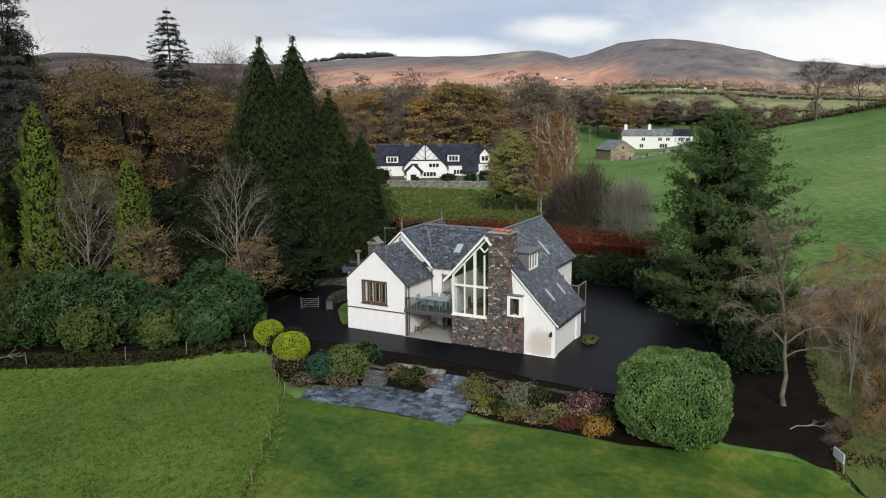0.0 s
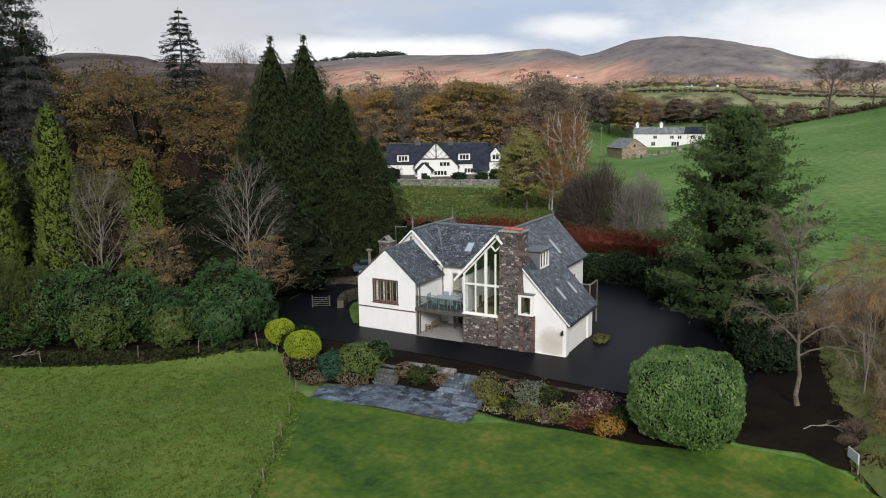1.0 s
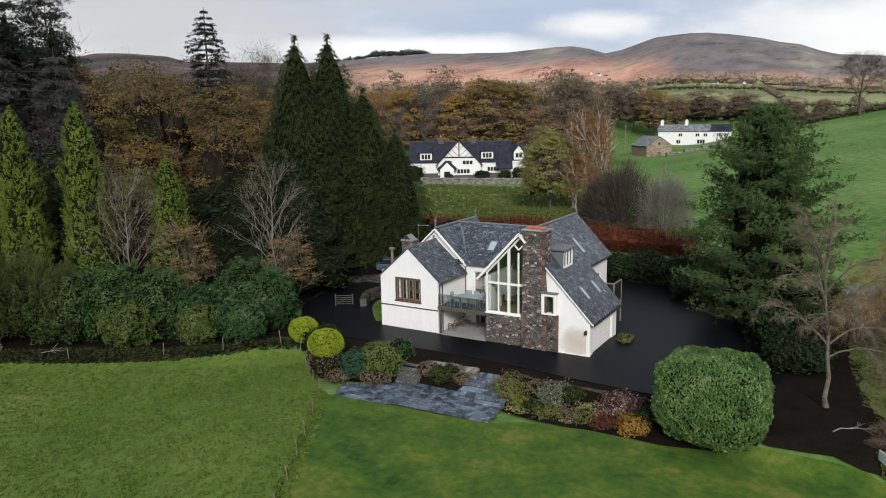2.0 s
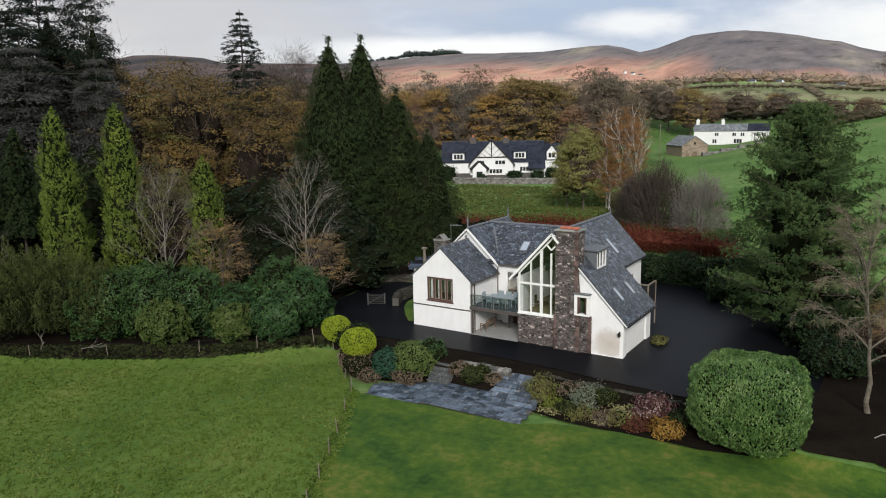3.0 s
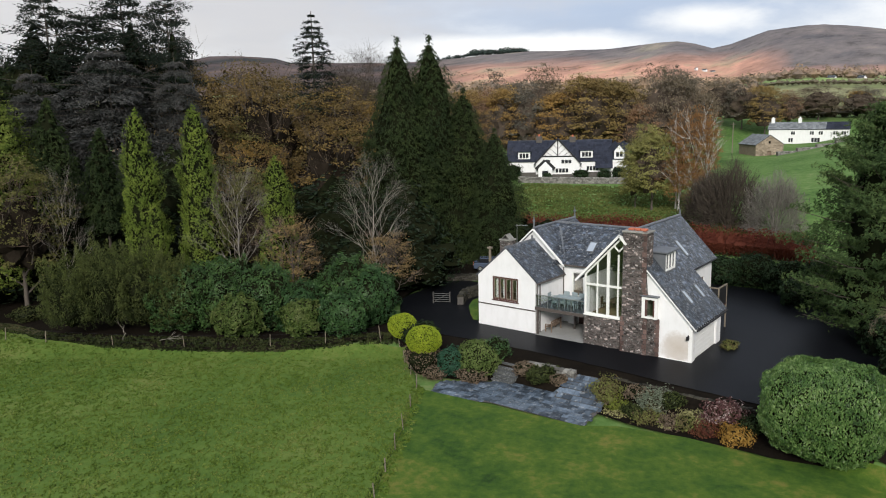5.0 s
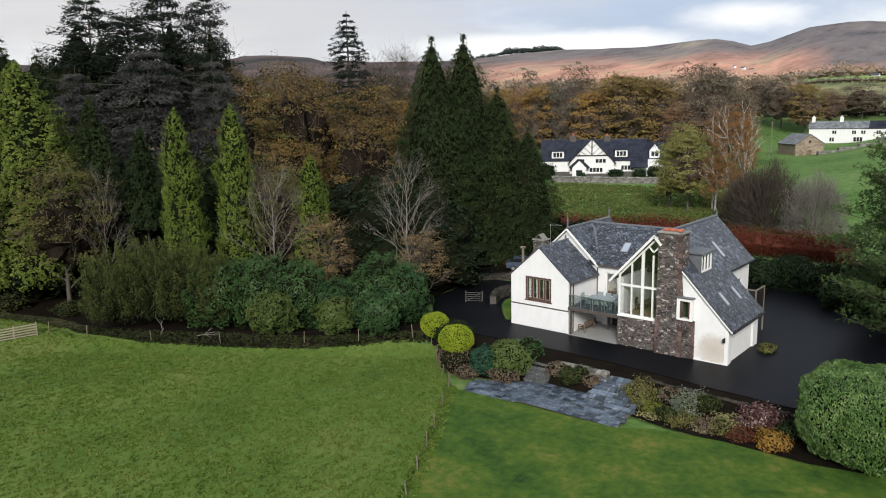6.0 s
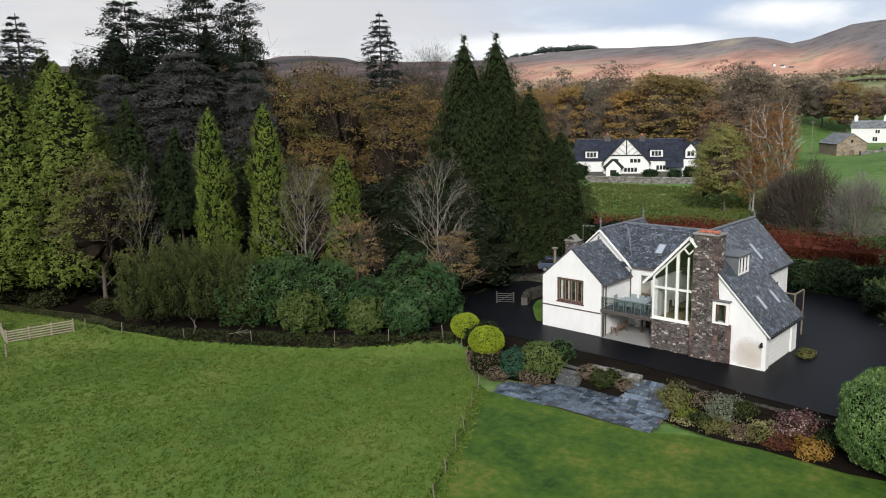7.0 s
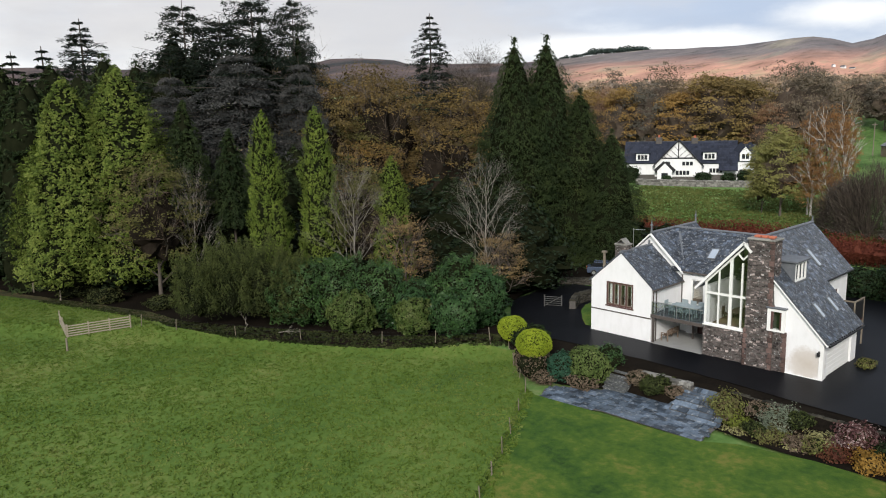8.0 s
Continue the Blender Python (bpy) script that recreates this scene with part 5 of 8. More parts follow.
def billowed(name, label, material, h, w, seed, low=0.1, clumps=150, per=60, leaf=0.13, size=0.11, bark=None, limb=None, twigs=4, core=0.5, category="tree", group="", loose=0.25, spread=0.30, twig=None, inner=None):
    """A broadleaf tree in thinning leaf: billows of leaves at the limb ends, dark gaps, loose leaves and bare twigs between."""
    g, r = np.random.default_rng(seed), random.Random(seed)
    tree = thing(name, label, category, (0, 0, 0), group)
    trunk_part(tree, h * 0.75, h * 0.011 + 0.04, bark or BARK, 0.03, seed)
    bm, tips = bmesh.new(), []
    for i in range(8):
        a = 2.4 * i + r.uniform(-0.4, 0.4)
        limbs(bm, r, Vector((0, 0, h * (max(low, 0.12) + 0.055 * i))), Vector((math.cos(a) * w / h, math.sin(a) * w / h, 0.8 + 0.08 * i)).normalized(), h * 0.22, h * 0.006, 2, 0.42, 0.1, 5, tips)
    part("branchwork", bm, limb or bark or BARK, tree)
    if twigs:
        twig_mesh(tips, r, twigs, h * 0.085, 0.014, twig or TWIG, tree)
    u = g.normal(size=(clumps, 3))
    u /= np.linalg.norm(u, axis=1, keepdims=True)
    u[:, 2] = np.where(u[:, 2] < -0.7, -u[:, 2], u[:, 2])
    reach = np.array([0.88 + 0.34 * noise.noise(Vector(q * 1.7) + Vector((seed * 3.7, 0, 0))) for q in u]) * (1 - spread * g.random(clumps) ** 1.5)
    cz, hz = h * (1 + low) / 2, h * (1 - low) / 2
    centre = np.stack([u[:, 0] * reach * w / 2, u[:, 1] * reach * w / 2, cz + u[:, 2] * reach * hz], -1)
    v = g.normal(size=(clumps, per, 3))
    v /= np.linalg.norm(v, axis=2, keepdims=True)
    v[:, :, 2] = np.where(v[:, :, 2] < -0.15, -v[:, :, 2], v[:, :, 2])
    ball = w * size * g.uniform(0.5, 1.35, (clumps, 1, 1)) * np.array([1, 1, 0.62])
    far = np.where(g.random((clumps, per, 1)) < loose, g.uniform(0.9, 1.9, (clumps, per, 1)), g.uniform(0.72, 1.0, (clumps, per, 1)))
    pos = (centre[:, None] + v * ball * far).reshape(-1, 3)
    pos[:, 2] = np.maximum(pos[:, 2], 0.2)
    nrm = v.reshape(-1, 3) + np.repeat(u, per, 0) * 0.35 + np.array([0, 0, 0.35]) + g.normal(0, 0.38, pos.shape)
    leaf_mesh("crown", pos, nrm, leaf * g.uniform(0.55, 1.3, len(pos)), 0.62, material, tree, None, seed)
    # core fills the crown; its default colour paints the inner shade
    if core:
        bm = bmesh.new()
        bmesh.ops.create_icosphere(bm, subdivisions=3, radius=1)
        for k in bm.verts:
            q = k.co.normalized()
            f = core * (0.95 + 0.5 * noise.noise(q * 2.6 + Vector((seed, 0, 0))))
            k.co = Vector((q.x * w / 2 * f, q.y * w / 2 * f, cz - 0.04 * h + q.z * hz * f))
        part("inner_growth", bm, inner or BROWN_SHADE, tree)
    return tree


def tiered(name, label, material, h, w, seed, knots, tiers=22, arms=7, per=46, leaf=0.12, lift=0.15, bare=0.5, sag=0.1, slim=0.3, flat=0.10, group="", arm_r=0.05, ragged=(0.55, 1.12), gaps=0.0, fan=0.13):
    """An open conifer: whorls of separate branches, each a flat spray, with sky between them."""
    g, r = np.random.default_rng(seed), random.Random(seed)
    tree = thing(name, label, "conifer", (0, 0, 0), group)
    trunk_part(tree, h, max(0.14, h * 0.011), BARK, 0.008, seed)
    bm, pos, nrm, sizes = bmesh.new(), [], [], []
    for t in range(tiers):
        s = bare + (1 - bare) * (t + r.uniform(-0.3, 0.3)) / tiers
        p = profile_at(knots, (s - bare) / (1 - bare))
        for k in range(arms):
            a = 2 * math.pi * (k + 0.5 * (t % 2)) / arms + r.uniform(-0.35, 0.35)
            if r.random() < gaps:
                continue
            l = p * w / 2 * r.uniform(*ragged)
            root = Vector((0, 0, s * h))
            end = root + Vector((math.cos(a) * l, math.sin(a) * l, l * (lift + r.uniform(-0.12, 0.12))))
            rod(bm, root, end, arm_r, 0.012, 4, False)
            few = max(8, int(per * (0.3 + 0.7 * p)))
            q = g.uniform(0.25, 1.0, few) ** 0.8
            side = g.normal(0, fan, few) * l * (1.15 - q * 0.6)
            sizes.append(leaf * (0.75 + 0.25 * p) * g.uniform(0.6, 1.4, few))
            pos.append(np.stack([q * (end.x) - math.sin(a) * side, q * (end.y) + math.cos(a) * side, root.z + q * (end.z - root.z) - sag * l * q * q + g.normal(0, flat * (0.3 + 0.7 * p), few)], -1))
            nrm.append(np.stack([0.4 * math.cos(a) + 0 * q, 0.4 * math.sin(a) + 0 * q, 1 + 0 * q], -1) + g.normal(0, 0.5, (few, 3)))
    tagged(part("branchwork", bm, BARK, tree), kind="stuff")
    leaf_mesh("crown", np.concatenate(pos), np.concatenate(nrm), np.concatenate(sizes), slim, material, tree, None, seed)
    return tree


def limbs(bm, g, start, way, length, radius, depth, spread, up, sides=5, tips=None, forks=(2, 4)):
    """Limbs that fork; the ends are gathered in tips."""
    end = start + way * length
    mid = start + way * length * 0.5 + Vector((g.uniform(-1, 1), g.uniform(-1, 1), g.uniform(-0.5, 1))) * length * 0.12
    rod(bm, start, mid, radius, radius * 0.8, sides, False)
    rod(bm, mid, end, radius * 0.8, radius * 0.62, sides, False)
    if tips is not None and depth <= 1:
        tips.append((end.copy(), way.copy()))
    if depth == 0:
        return
    for i in range(g.randint(*forks)):
        turn = Vector((g.gauss(0, 1), g.gauss(0, 1), g.gauss(0, 0.7)))
        w = (way + turn * spread + Vector((0, 0, up))).normalized()
        limbs(bm, g, mid.lerp(end, g.uniform(0.3, 1.0)), w, length * g.uniform(0.6, 0.85), radius * 0.58, depth - 1, spread, up, max(3, sides - 1), tips, forks)


def twig_mesh(tips, g, count, length, thick, material, parent, hang=0.0, name="twigwork"):
    """Fine twigs: slender slips fanning from the limb ends."""
    verts, faces = [], []
    for end, way in tips:
        for _ in range(count):
            d = (way + Vector((g.gauss(0, 0.6), g.gauss(0, 0.6), g.gauss(0.1, 0.5) - hang))).normalized()
            a = end + Vector((g.gauss(0, 0.25), g.gauss(0, 0.25), g.gauss(0, 0.25))) * length * 0.4
            l = length * g.uniform(0.5, 1.2)
            m = a + d * l * 0.55 + Vector((g.gauss(0, 0.08), g.gauss(0, 0.08), -hang * 0.1)) * l
            b = m + (d + Vector((0, 0, -hang * 0.7))).normalized() * l * 0.5
            q = d.cross(Vector((g.gauss(0, 1), g.gauss(0, 1), g.gauss(0, 1)))).normalized() * thick
            s = len(verts)
            verts += [tuple(a - q), tuple(a + q), tuple(m + q * 0.7), tuple(m - q * 0.7), tuple(b)]
            faces += [(s, s + 1, s + 2, s + 3), (s + 3, s + 2, s + 4)]
    return tagged(mesh_object(name, verts, faces, material, parent), kind="stuff")


def bare_tree(name, label, h, w, seed, bark, twig, depth=4, stems=1, hang=0.0, twigs=10, thick=0.009, category="bare tree", group="", low=0.22, stout=1.0, rise=1.25, count=13, spread=0.30):
    """A leafless tree: a slim trunk, limbs that rise and fork, and a haze of fine twigs."""
    r = random.Random(seed)
    tree = thing(name, label, category, (0, 0, 0), group)
    bm, tips = bmesh.new(), []
    for k in range(stems):
        a0 = 2 * math.pi * k / stems + 0.4
        lean = 0.07 if stems > 1 else 0.02
        knots = [Vector((0, 0, -0.4))]
        for i in range(1, 7):
            q = i / 6
            knots.append(Vector((math.cos(a0) * lean * h * q + r.uniform(-0.012, 0.012) * h, math.sin(a0) * lean * h * q + r.uniform(-0.012, 0.012) * h, h * 0.9 * q)))
        r0 = h * 0.0105 * stout
        for i in range(6):
            rod(bm, knots[i], knots[i + 1], r0 * (1 - i / 6.6), r0 * (1 - (i + 1) / 6.6), 7, False)
        n = count
        for i in range(n):
            s = low + (0.95 - low) * i / n
            a = a0 + 2.4 * i + r.uniform(-0.4, 0.4)
            f = s * 6
            start = knots[int(f)].lerp(knots[min(6, int(f) + 1)], f - int(f))
            out = w / h * 1.5 * (1.1 - 0.5 * s)
            limbs(bm, r, start, Vector((math.cos(a) * out, math.sin(a) * out, rise - hang * 0.7)).normalized(), h * 0.22 * (1.2 - 0.7 * s), r0 * (0.36 - 0.18 * s), depth - 1, spread, 0.14 - hang * 0.22, 5, tips, (2, 3))
    part("branchwork", bm, bark, tree)
    twig_mesh(tips, r, twigs, h * 0.09, thick, twig, tree, hang)
    return tree


def brush(name, label, w, d, h, seed, material, slips=3000, thick=0.012, category="bare shrub", stems=16):
    """A rounded leafless bush: slips that fan from the foot to a hazy dome."""
    r = random.Random(seed)
    bush_ = thing(name, label, category)
    bm = bmesh.new()
    verts, faces = [], []
    for i in range(stems):
        a, q = r.uniform(0, 6.283), r.uniform(0.2, 0.95)
        mid = Vector((math.cos(a) * w * 0.2 * q, math.sin(a) * d * 0.2 * q, h * 0.4))
        end = Vector((math.cos(a) * w * 0.4 * q, math.sin(a) * d * 0.4 * q, h * (0.95 - 0.35 * q)))
        rod(bm, (math.cos(a) * 0.2, math.sin(a) * 0.2, -0.2), mid, 0.07, 0.045, 5, False)
        rod(bm, mid, end, 0.045, 0.012, 4, False)
    for i in range(slips):
        u = Vector((r.gauss(0, 1), r.gauss(0, 1), abs(r.gauss(0, 1)) * 1.1 - 0.15)).normalized()
        l = 1 + 0.28 * noise.noise(u * 2.3 + Vector((seed, 0, 0)))
        b = Vector((u.x * w / 2, u.y * d / 2, max(0.05, h * (0.12 + 0.88 * max(0, u.z))))) * l * r.uniform(0.5, 1.03) ** 0.7
        a = Vector((b.x * 0.84, b.y * 0.84, b.z * 0.84)) * r.uniform(0.85, 1.1) + Vector((r.gauss(0, 0.3), r.gauss(0, 0.3), r.gauss(0, 0.25)))
        m = a.lerp(b, 0.5) + Vector((r.gauss(0, 0.12), r.gauss(0, 0.12), 0.12))
        q = (b - a).cross(Vector((r.gauss(0, 1), r.gauss(0, 1), r.gauss(0, 1)))).normalized() * thick
        s = len(verts)
        verts += [tuple(a - q), tuple(a + q), tuple(m + q * 0.8), tuple(m - q * 0.8), tuple(b)]
        faces += [(s, s + 1, s + 2, s + 3), (s + 3, s + 2, s + 4)]
    part("branchwork", bm, material, bush_)
    tagged(mesh_object("twigwork", verts, faces, material, bush_), kind="stuff")
    return bush_


def shrub(name, label, material, w, d, h, seed, leaves=6000, leaf=0.10, squareness=2.4, lumpy=0.12, category="shrub", slim=0.5, core_tone=None, group="", upright=0.0, fuzz=0.07, core=0.88, billow=0.0, cells=2.6, tilt=0.72, strokes=False):
    """A dense rounded bush: a leafy shell with lumps over a dark inner body."""
    g = np.random.default_rng(seed)
    bush = thing(name, label, category, (0, 0, 0), group)
    u = g.normal(size=(leaves, 3))
    u /= np.linalg.norm(u, axis=1, keepdims=True)
    e = squareness
    norm = (np.abs(u[:, 0]) ** e + np.abs(u[:, 1]) ** e + np.abs(u[:, 2]) ** e) ** (1 / e)
    lump = np.array([1 + lumpy * (noise.noise(Vector(q * 2.2) + Vector((seed, 0, 0))) * 1.4 + 0.7 * noise.noise(Vector(q * 5.5) + Vector((0, seed, 0))) + 0.5 * noise.noise(Vector(q * 11) + Vector((0, 0, seed)))) for q in u])
    if billow:
        lump = lump + billow * np.array([0.5 - min(1.0, noise.voronoi(Vector(q * cells) + Vector((seed * 1.3, 0, 0)))[0][0] * 1.5) ** 1.6 for q in u])
    depth = 1 - np.abs(g.normal(0, fuzz, leaves)) + g.normal(0, fuzz * 0.3, leaves)
    rad = lump * depth / norm
    pos = np.stack([u[:, 0] * rad * w / 2, u[:, 1] * rad * d / 2, h / 2 + u[:, 2] * rad * h / 2], -1)
    pos[:, 2] = np.maximum(pos[:, 2], 0.02)
    nrm = u + g.normal(0, tilt, u.shape) + np.array([0, 0, 0.3])
    if upright:
        nrm[:, 2] *= 1 - upright
    # core under the leaves, by default coloured as shade
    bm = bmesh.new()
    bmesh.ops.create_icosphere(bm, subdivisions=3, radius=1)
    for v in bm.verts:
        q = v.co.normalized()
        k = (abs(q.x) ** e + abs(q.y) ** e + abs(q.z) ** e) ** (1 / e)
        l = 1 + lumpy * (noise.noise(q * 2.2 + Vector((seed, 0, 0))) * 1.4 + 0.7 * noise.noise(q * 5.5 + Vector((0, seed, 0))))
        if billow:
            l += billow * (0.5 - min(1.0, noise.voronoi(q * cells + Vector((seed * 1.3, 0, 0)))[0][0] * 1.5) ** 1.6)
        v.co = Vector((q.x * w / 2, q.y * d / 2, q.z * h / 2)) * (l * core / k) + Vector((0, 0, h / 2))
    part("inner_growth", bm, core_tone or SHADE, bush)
    leaf_mesh("leaves", pos, nrm, leaf * g.uniform(0.6, 1.3, leaves), slim, material, bush, None, seed, u * 0.7 + np.array([0, 0, 1.0]) if strokes else None)
    return bush


def shooty(name, label, material, w, d, h, seed, shoots=120, per=150, leaf=0.095, category="shrub"):
    """A dense evergreen of upright feathery shoots standing out of a dark body."""
    g = np.random.default_rng(seed)
    bush = thing(name, label, category, (0, 0, 0))
    u = g.normal(size=(shoots, 3))
    u /= np.linalg.norm(u, axis=1, keepdims=True)
    u[:, 2] = np.where(u[:, 2] < -0.92, -u[:, 2], u[:, 2])
    lump = np.array([1 + 0.3 * noise.noise(Vector(q * 2.1) + Vector((seed, 0, 0))) for q in u]) * g.uniform(0.62, 0.96, shoots)
    foot = np.stack([u[:, 0] * w / 2 * lump, u[:, 1] * d / 2 * lump, h * 0.46 + u[:, 2] * h * 0.44 * lump], -1)
    way = u * np.array([0.5, 0.5, 0.1]) + np.array([0, 0, 1.0]) + g.normal(0, 0.12, u.shape)
    way /= np.linalg.norm(way, axis=1, keepdims=True)
    q, a = g.random((shoots, per, 1)), g.random((shoots, per, 1)) * 2 * np.pi
    ring = np.concatenate([np.cos(a), np.sin(a), 0 * a], 2)
    long = g.uniform(0.6, 1.3, (shoots, 1, 1)) * h * 0.29
    pos = (foot[:, None] + way[:, None] * q * long + ring * (1.03 - q) ** 0.6 * h * 0.08 * g.uniform(0.7, 1.05, (shoots, per, 1))).reshape(-1, 3)
    nrm = ring.reshape(-1, 3) + np.array([0, 0, 0.45]) + g.normal(0, 0.25, pos.shape)
    along, size = np.repeat(way, per, 0) + ring.reshape(-1, 3) * 0.5, leaf * g.uniform(0.6, 1.3, len(pos))
    pos[:, 2] = np.maximum(pos[:, 2], 0.03)
    # upper leaves take a lighter olive, painting light on the tips
    tips = q.reshape(-1) > 0.56
    leaf_mesh("leaves", pos[~tips], nrm[~tips], size[~tips], 0.35, material, bush, None, seed, along[~tips])
    tagged(leaf_mesh("lit_tips", pos[tips], nrm[tips], size[tips] * 0.9, 0.35, YEW_TIP, bush, None, seed + 1, along[tips]), "shoot tips coloured lighter olive, as if lit")
    # dark core painted as the shade between shoots
    bm = bmesh.new()
    bmesh.ops.create_icosphere(bm, subdivisions=3, radius=1)
    for v in bm.verts:
        k = v.co.normalized()
        l = 0.7 * (1 + 0.3 * noise.noise(k * 2.1 + Vector((seed, 0, 0))))
        v.co = Vector((k.x * w / 2 * l, k.y * d / 2 * l, max(0.0, h * 0.46 + k.z * h * 0.44 * l)))
    part("inner_growth", bm, SHADE, bush)
    return bush


# core colours: the near-black ones stand in for shade between leaves
BROWN_SHADE = surface("brown_crown_shade", (0.010, 0.008, 0.006), (0.03, 0.024, 0.018), 1.5, 10, 1.0, 0.5, spec=0.0)
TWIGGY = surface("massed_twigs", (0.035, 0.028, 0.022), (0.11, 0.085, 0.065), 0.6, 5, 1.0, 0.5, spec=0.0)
SHADE = surface("crown_shade", (0.006, 0.008, 0.004), (0.016, 0.018, 0.009), 1.5, 10, 1.0, 0.5, spec=0.0)
GOLD_LEAF = leafage("golden_cypress_leaf", [(0.032, 0.058, 0.012), (0.105, 0.155, 0.027), (0.20, 0.26, 0.048), (0.32, 0.365, 0.09)], 0.9)
CYPRESS = leafage("dark_cypress_leaf", [(0.010, 0.018, 0.008), (0.022, 0.036, 0.014), (0.042, 0.062, 0.021), (0.08, 0.10, 0.034)], 0.3, trees=0.15)
SPRUCE_LEAF = leafage("spruce_needles", [(0.010, 0.016, 0.013), (0.02, 0.03, 0.022), (0.035, 0.05, 0.032)], 0.3)
CEDAR_LEAF = leafage("fir_needles", [(0.015, 0.019, 0.017), (0.042, 0.045, 0.042), (0.083, 0.083, 0.079), (0.155, 0.144, 0.142)], 0.5)
DOUGLAS_LEAF = leafage("ragged_fir_needles", [(0.008, 0.013, 0.010), (0.018, 0.027, 0.019), (0.035, 0.048, 0.03)], 0.3)
PINE_LEAF = leafage("pine_needles", [(0.022, 0.042, 0.018), (0.05, 0.088, 0.032), (0.095, 0.145, 0.05), (0.165, 0.205, 0.075)], 0.35)
BRIGHT_LEAF = leafage("bright_cypress_leaf", [(0.036, 0.06, 0.013), (0.105, 0.15, 0.029), (0.20, 0.245, 0.052), (0.34, 0.365, 0.11)], 0.7)
OAK_LEAF = leafage("autumn_oak_leaf", [(0.046, 0.036, 0.021), (0.105, 0.076, 0.032), (0.19, 0.132, 0.044), (0.31, 0.215, 0.062)], 0.2, own=0.35, trees=0.5)
BEECH_LEAF = leafage("russet_leaf", [(0.055, 0.013, 0.009), (0.12, 0.032, 0.02), (0.19, 0.06, 0.035)], 0.35)
RUST_LEAF = leafage("orange_leaf", [(0.13, 0.065, 0.03), (0.25, 0.13, 0.05), (0.37, 0.21, 0.085)], 0.3)
YELLOW_LEAF = leafage("yellowing_leaf", [(0.13, 0.14, 0.045), (0.22, 0.215, 0.07), (0.31, 0.285, 0.105)], 0.25, own=0.35)
BROWN_LEAF = leafage("brown_leaf", [(0.10, 0.07, 0.035), (0.21, 0.145, 0.065), (0.36, 0.27, 0.13)], 0.5)
LAUREL_LEAF = leafage("laurel_leaf", [(0.010, 0.027, 0.009), (0.027, 0.065, 0.021), (0.06, 0.122, 0.038), (0.125, 0.20, 0.078)], 0.5, 0.35, spec=0.25, trees=0.2)
HEDGE_LEAF = leafage("clipped_laurel_leaf", [(0.024, 0.058, 0.016), (0.07, 0.145, 0.036), (0.145, 0.245, 0.068), (0.30, 0.41, 0.16)], 0.7, 0.32, spec=0.35, own=0.7)
YEW_LEAF = leafage("yew_leaf", [(0.010, 0.017, 0.006), (0.027, 0.038, 0.012), (0.058, 0.072, 0.022), (0.12, 0.13, 0.042)], 1.6)
# olive lightened as if lit, for the ends of the yew shoots
YEW_TIP = leafage("lit_yew_tips", [(0.034, 0.047, 0.014), (0.072, 0.088, 0.025), (0.135, 0.15, 0.05)], 1.2)
LIME_LEAF = leafage("lime_golden_leaf", [(0.13, 0.19, 0.016), (0.25, 0.32, 0.026), (0.40, 0.46, 0.04)], 0.8)


def plant(proto, x, y, h, w, ref, turn=0.0, first=False, sink=0.0):
    """Sets a copy of a tree on the land, scaled from its reference height and width."""
    m = pose(x, y, height(x, y) - sink, 0, 0, turn) @ Matrix.Diagonal((w / ref[1], w / ref[1], h / ref[0], 1))
    if first:
        proto.matrix_basis = m
        return proto
    return copy_thing(proto, m)


def grove(proto, ref, rows, seed=0):
    g = random.Random(seed)
    for i, (x, y, h, w) in enumerate(rows):
        plant(proto, x, y, h, w, ref, g.uniform(0, 360), i == 0)


COLUMN = [(0, 0.95), (0.3, 1.0), (0.55, 0.9), (0.75, 0.74), (0.88, 0.5), (0.96, 0.24), (1, 0.04)]
CYPRESS_FORM = [(0, 0.85), (0.2, 1.0), (0.42, 0.94), (0.6, 0.78), (0.78, 0.52), (0.89, 0.26), (0.95, 0.10), (1, 0.02)]
BROAD_FORM = [(0, 0.75), (0.15, 1.0), (0.5, 0.9), (0.75, 0.66), (0.9, 0.36), (0.97, 0.12), (1, 0.03)]
PINE_FORM = [(0, 0.85), (0.15, 1.0), (0.35, 1.0), (0.55, 0.9), (0.72, 0.7), (0.88, 0.38), (0.96, 0.15), (1, 0.03)]
FIR_FORM = [(0, 0.8), (0.2, 1.0), (0.55, 0.95), (0.75, 0.8), (0.88, 0.55), (1, 0.1)]

golden = plumed("golden_cypress", "narrow yellow-green cypress at the wood's edge", GOLD_LEAF, 20, 4.6, 3, COLUMN, 2500, 13, 0.10, 0.85, 1.3, 0.0, 0.22, 0.3, 0.3, 0.7)
grove(golden, (20, 4.4), [(-30.3, -12.2, 19.4, 4.0), (-27.5, -7.8, 20.3, 4.5), (-20.8, -3.8, 15.2, 3.9), (-28.4, -12.2, 11.0, 2.8)], 1)
darks = plumed("cypress", "tall dark green cypress with a feathery leader", CYPRESS, 27, 11, 5, CYPRESS_FORM, 2700, 12, 0.19, 2.2, 0.25, 0.5, 0.16, 0.24, 0.26, 0.66)
grove(darks, (27, 11), [(-24.9, 19.1, 27.5, 10.5), (-23.0, 22.8, 27.3, 11.5), (-19.3, 24.6, 21.0, 10.5), (-15.0, 24.9, 16.2, 8.5)], 2)
back = plumed("woodland_conifer", "dark conifer deep in the wood", CYPRESS, 24, 9, 6, BROAD_FORM, 620, 8, 0.27, 1.7, 0.5, 0.3, 0.2, 0.3, 0.3, 0.7)
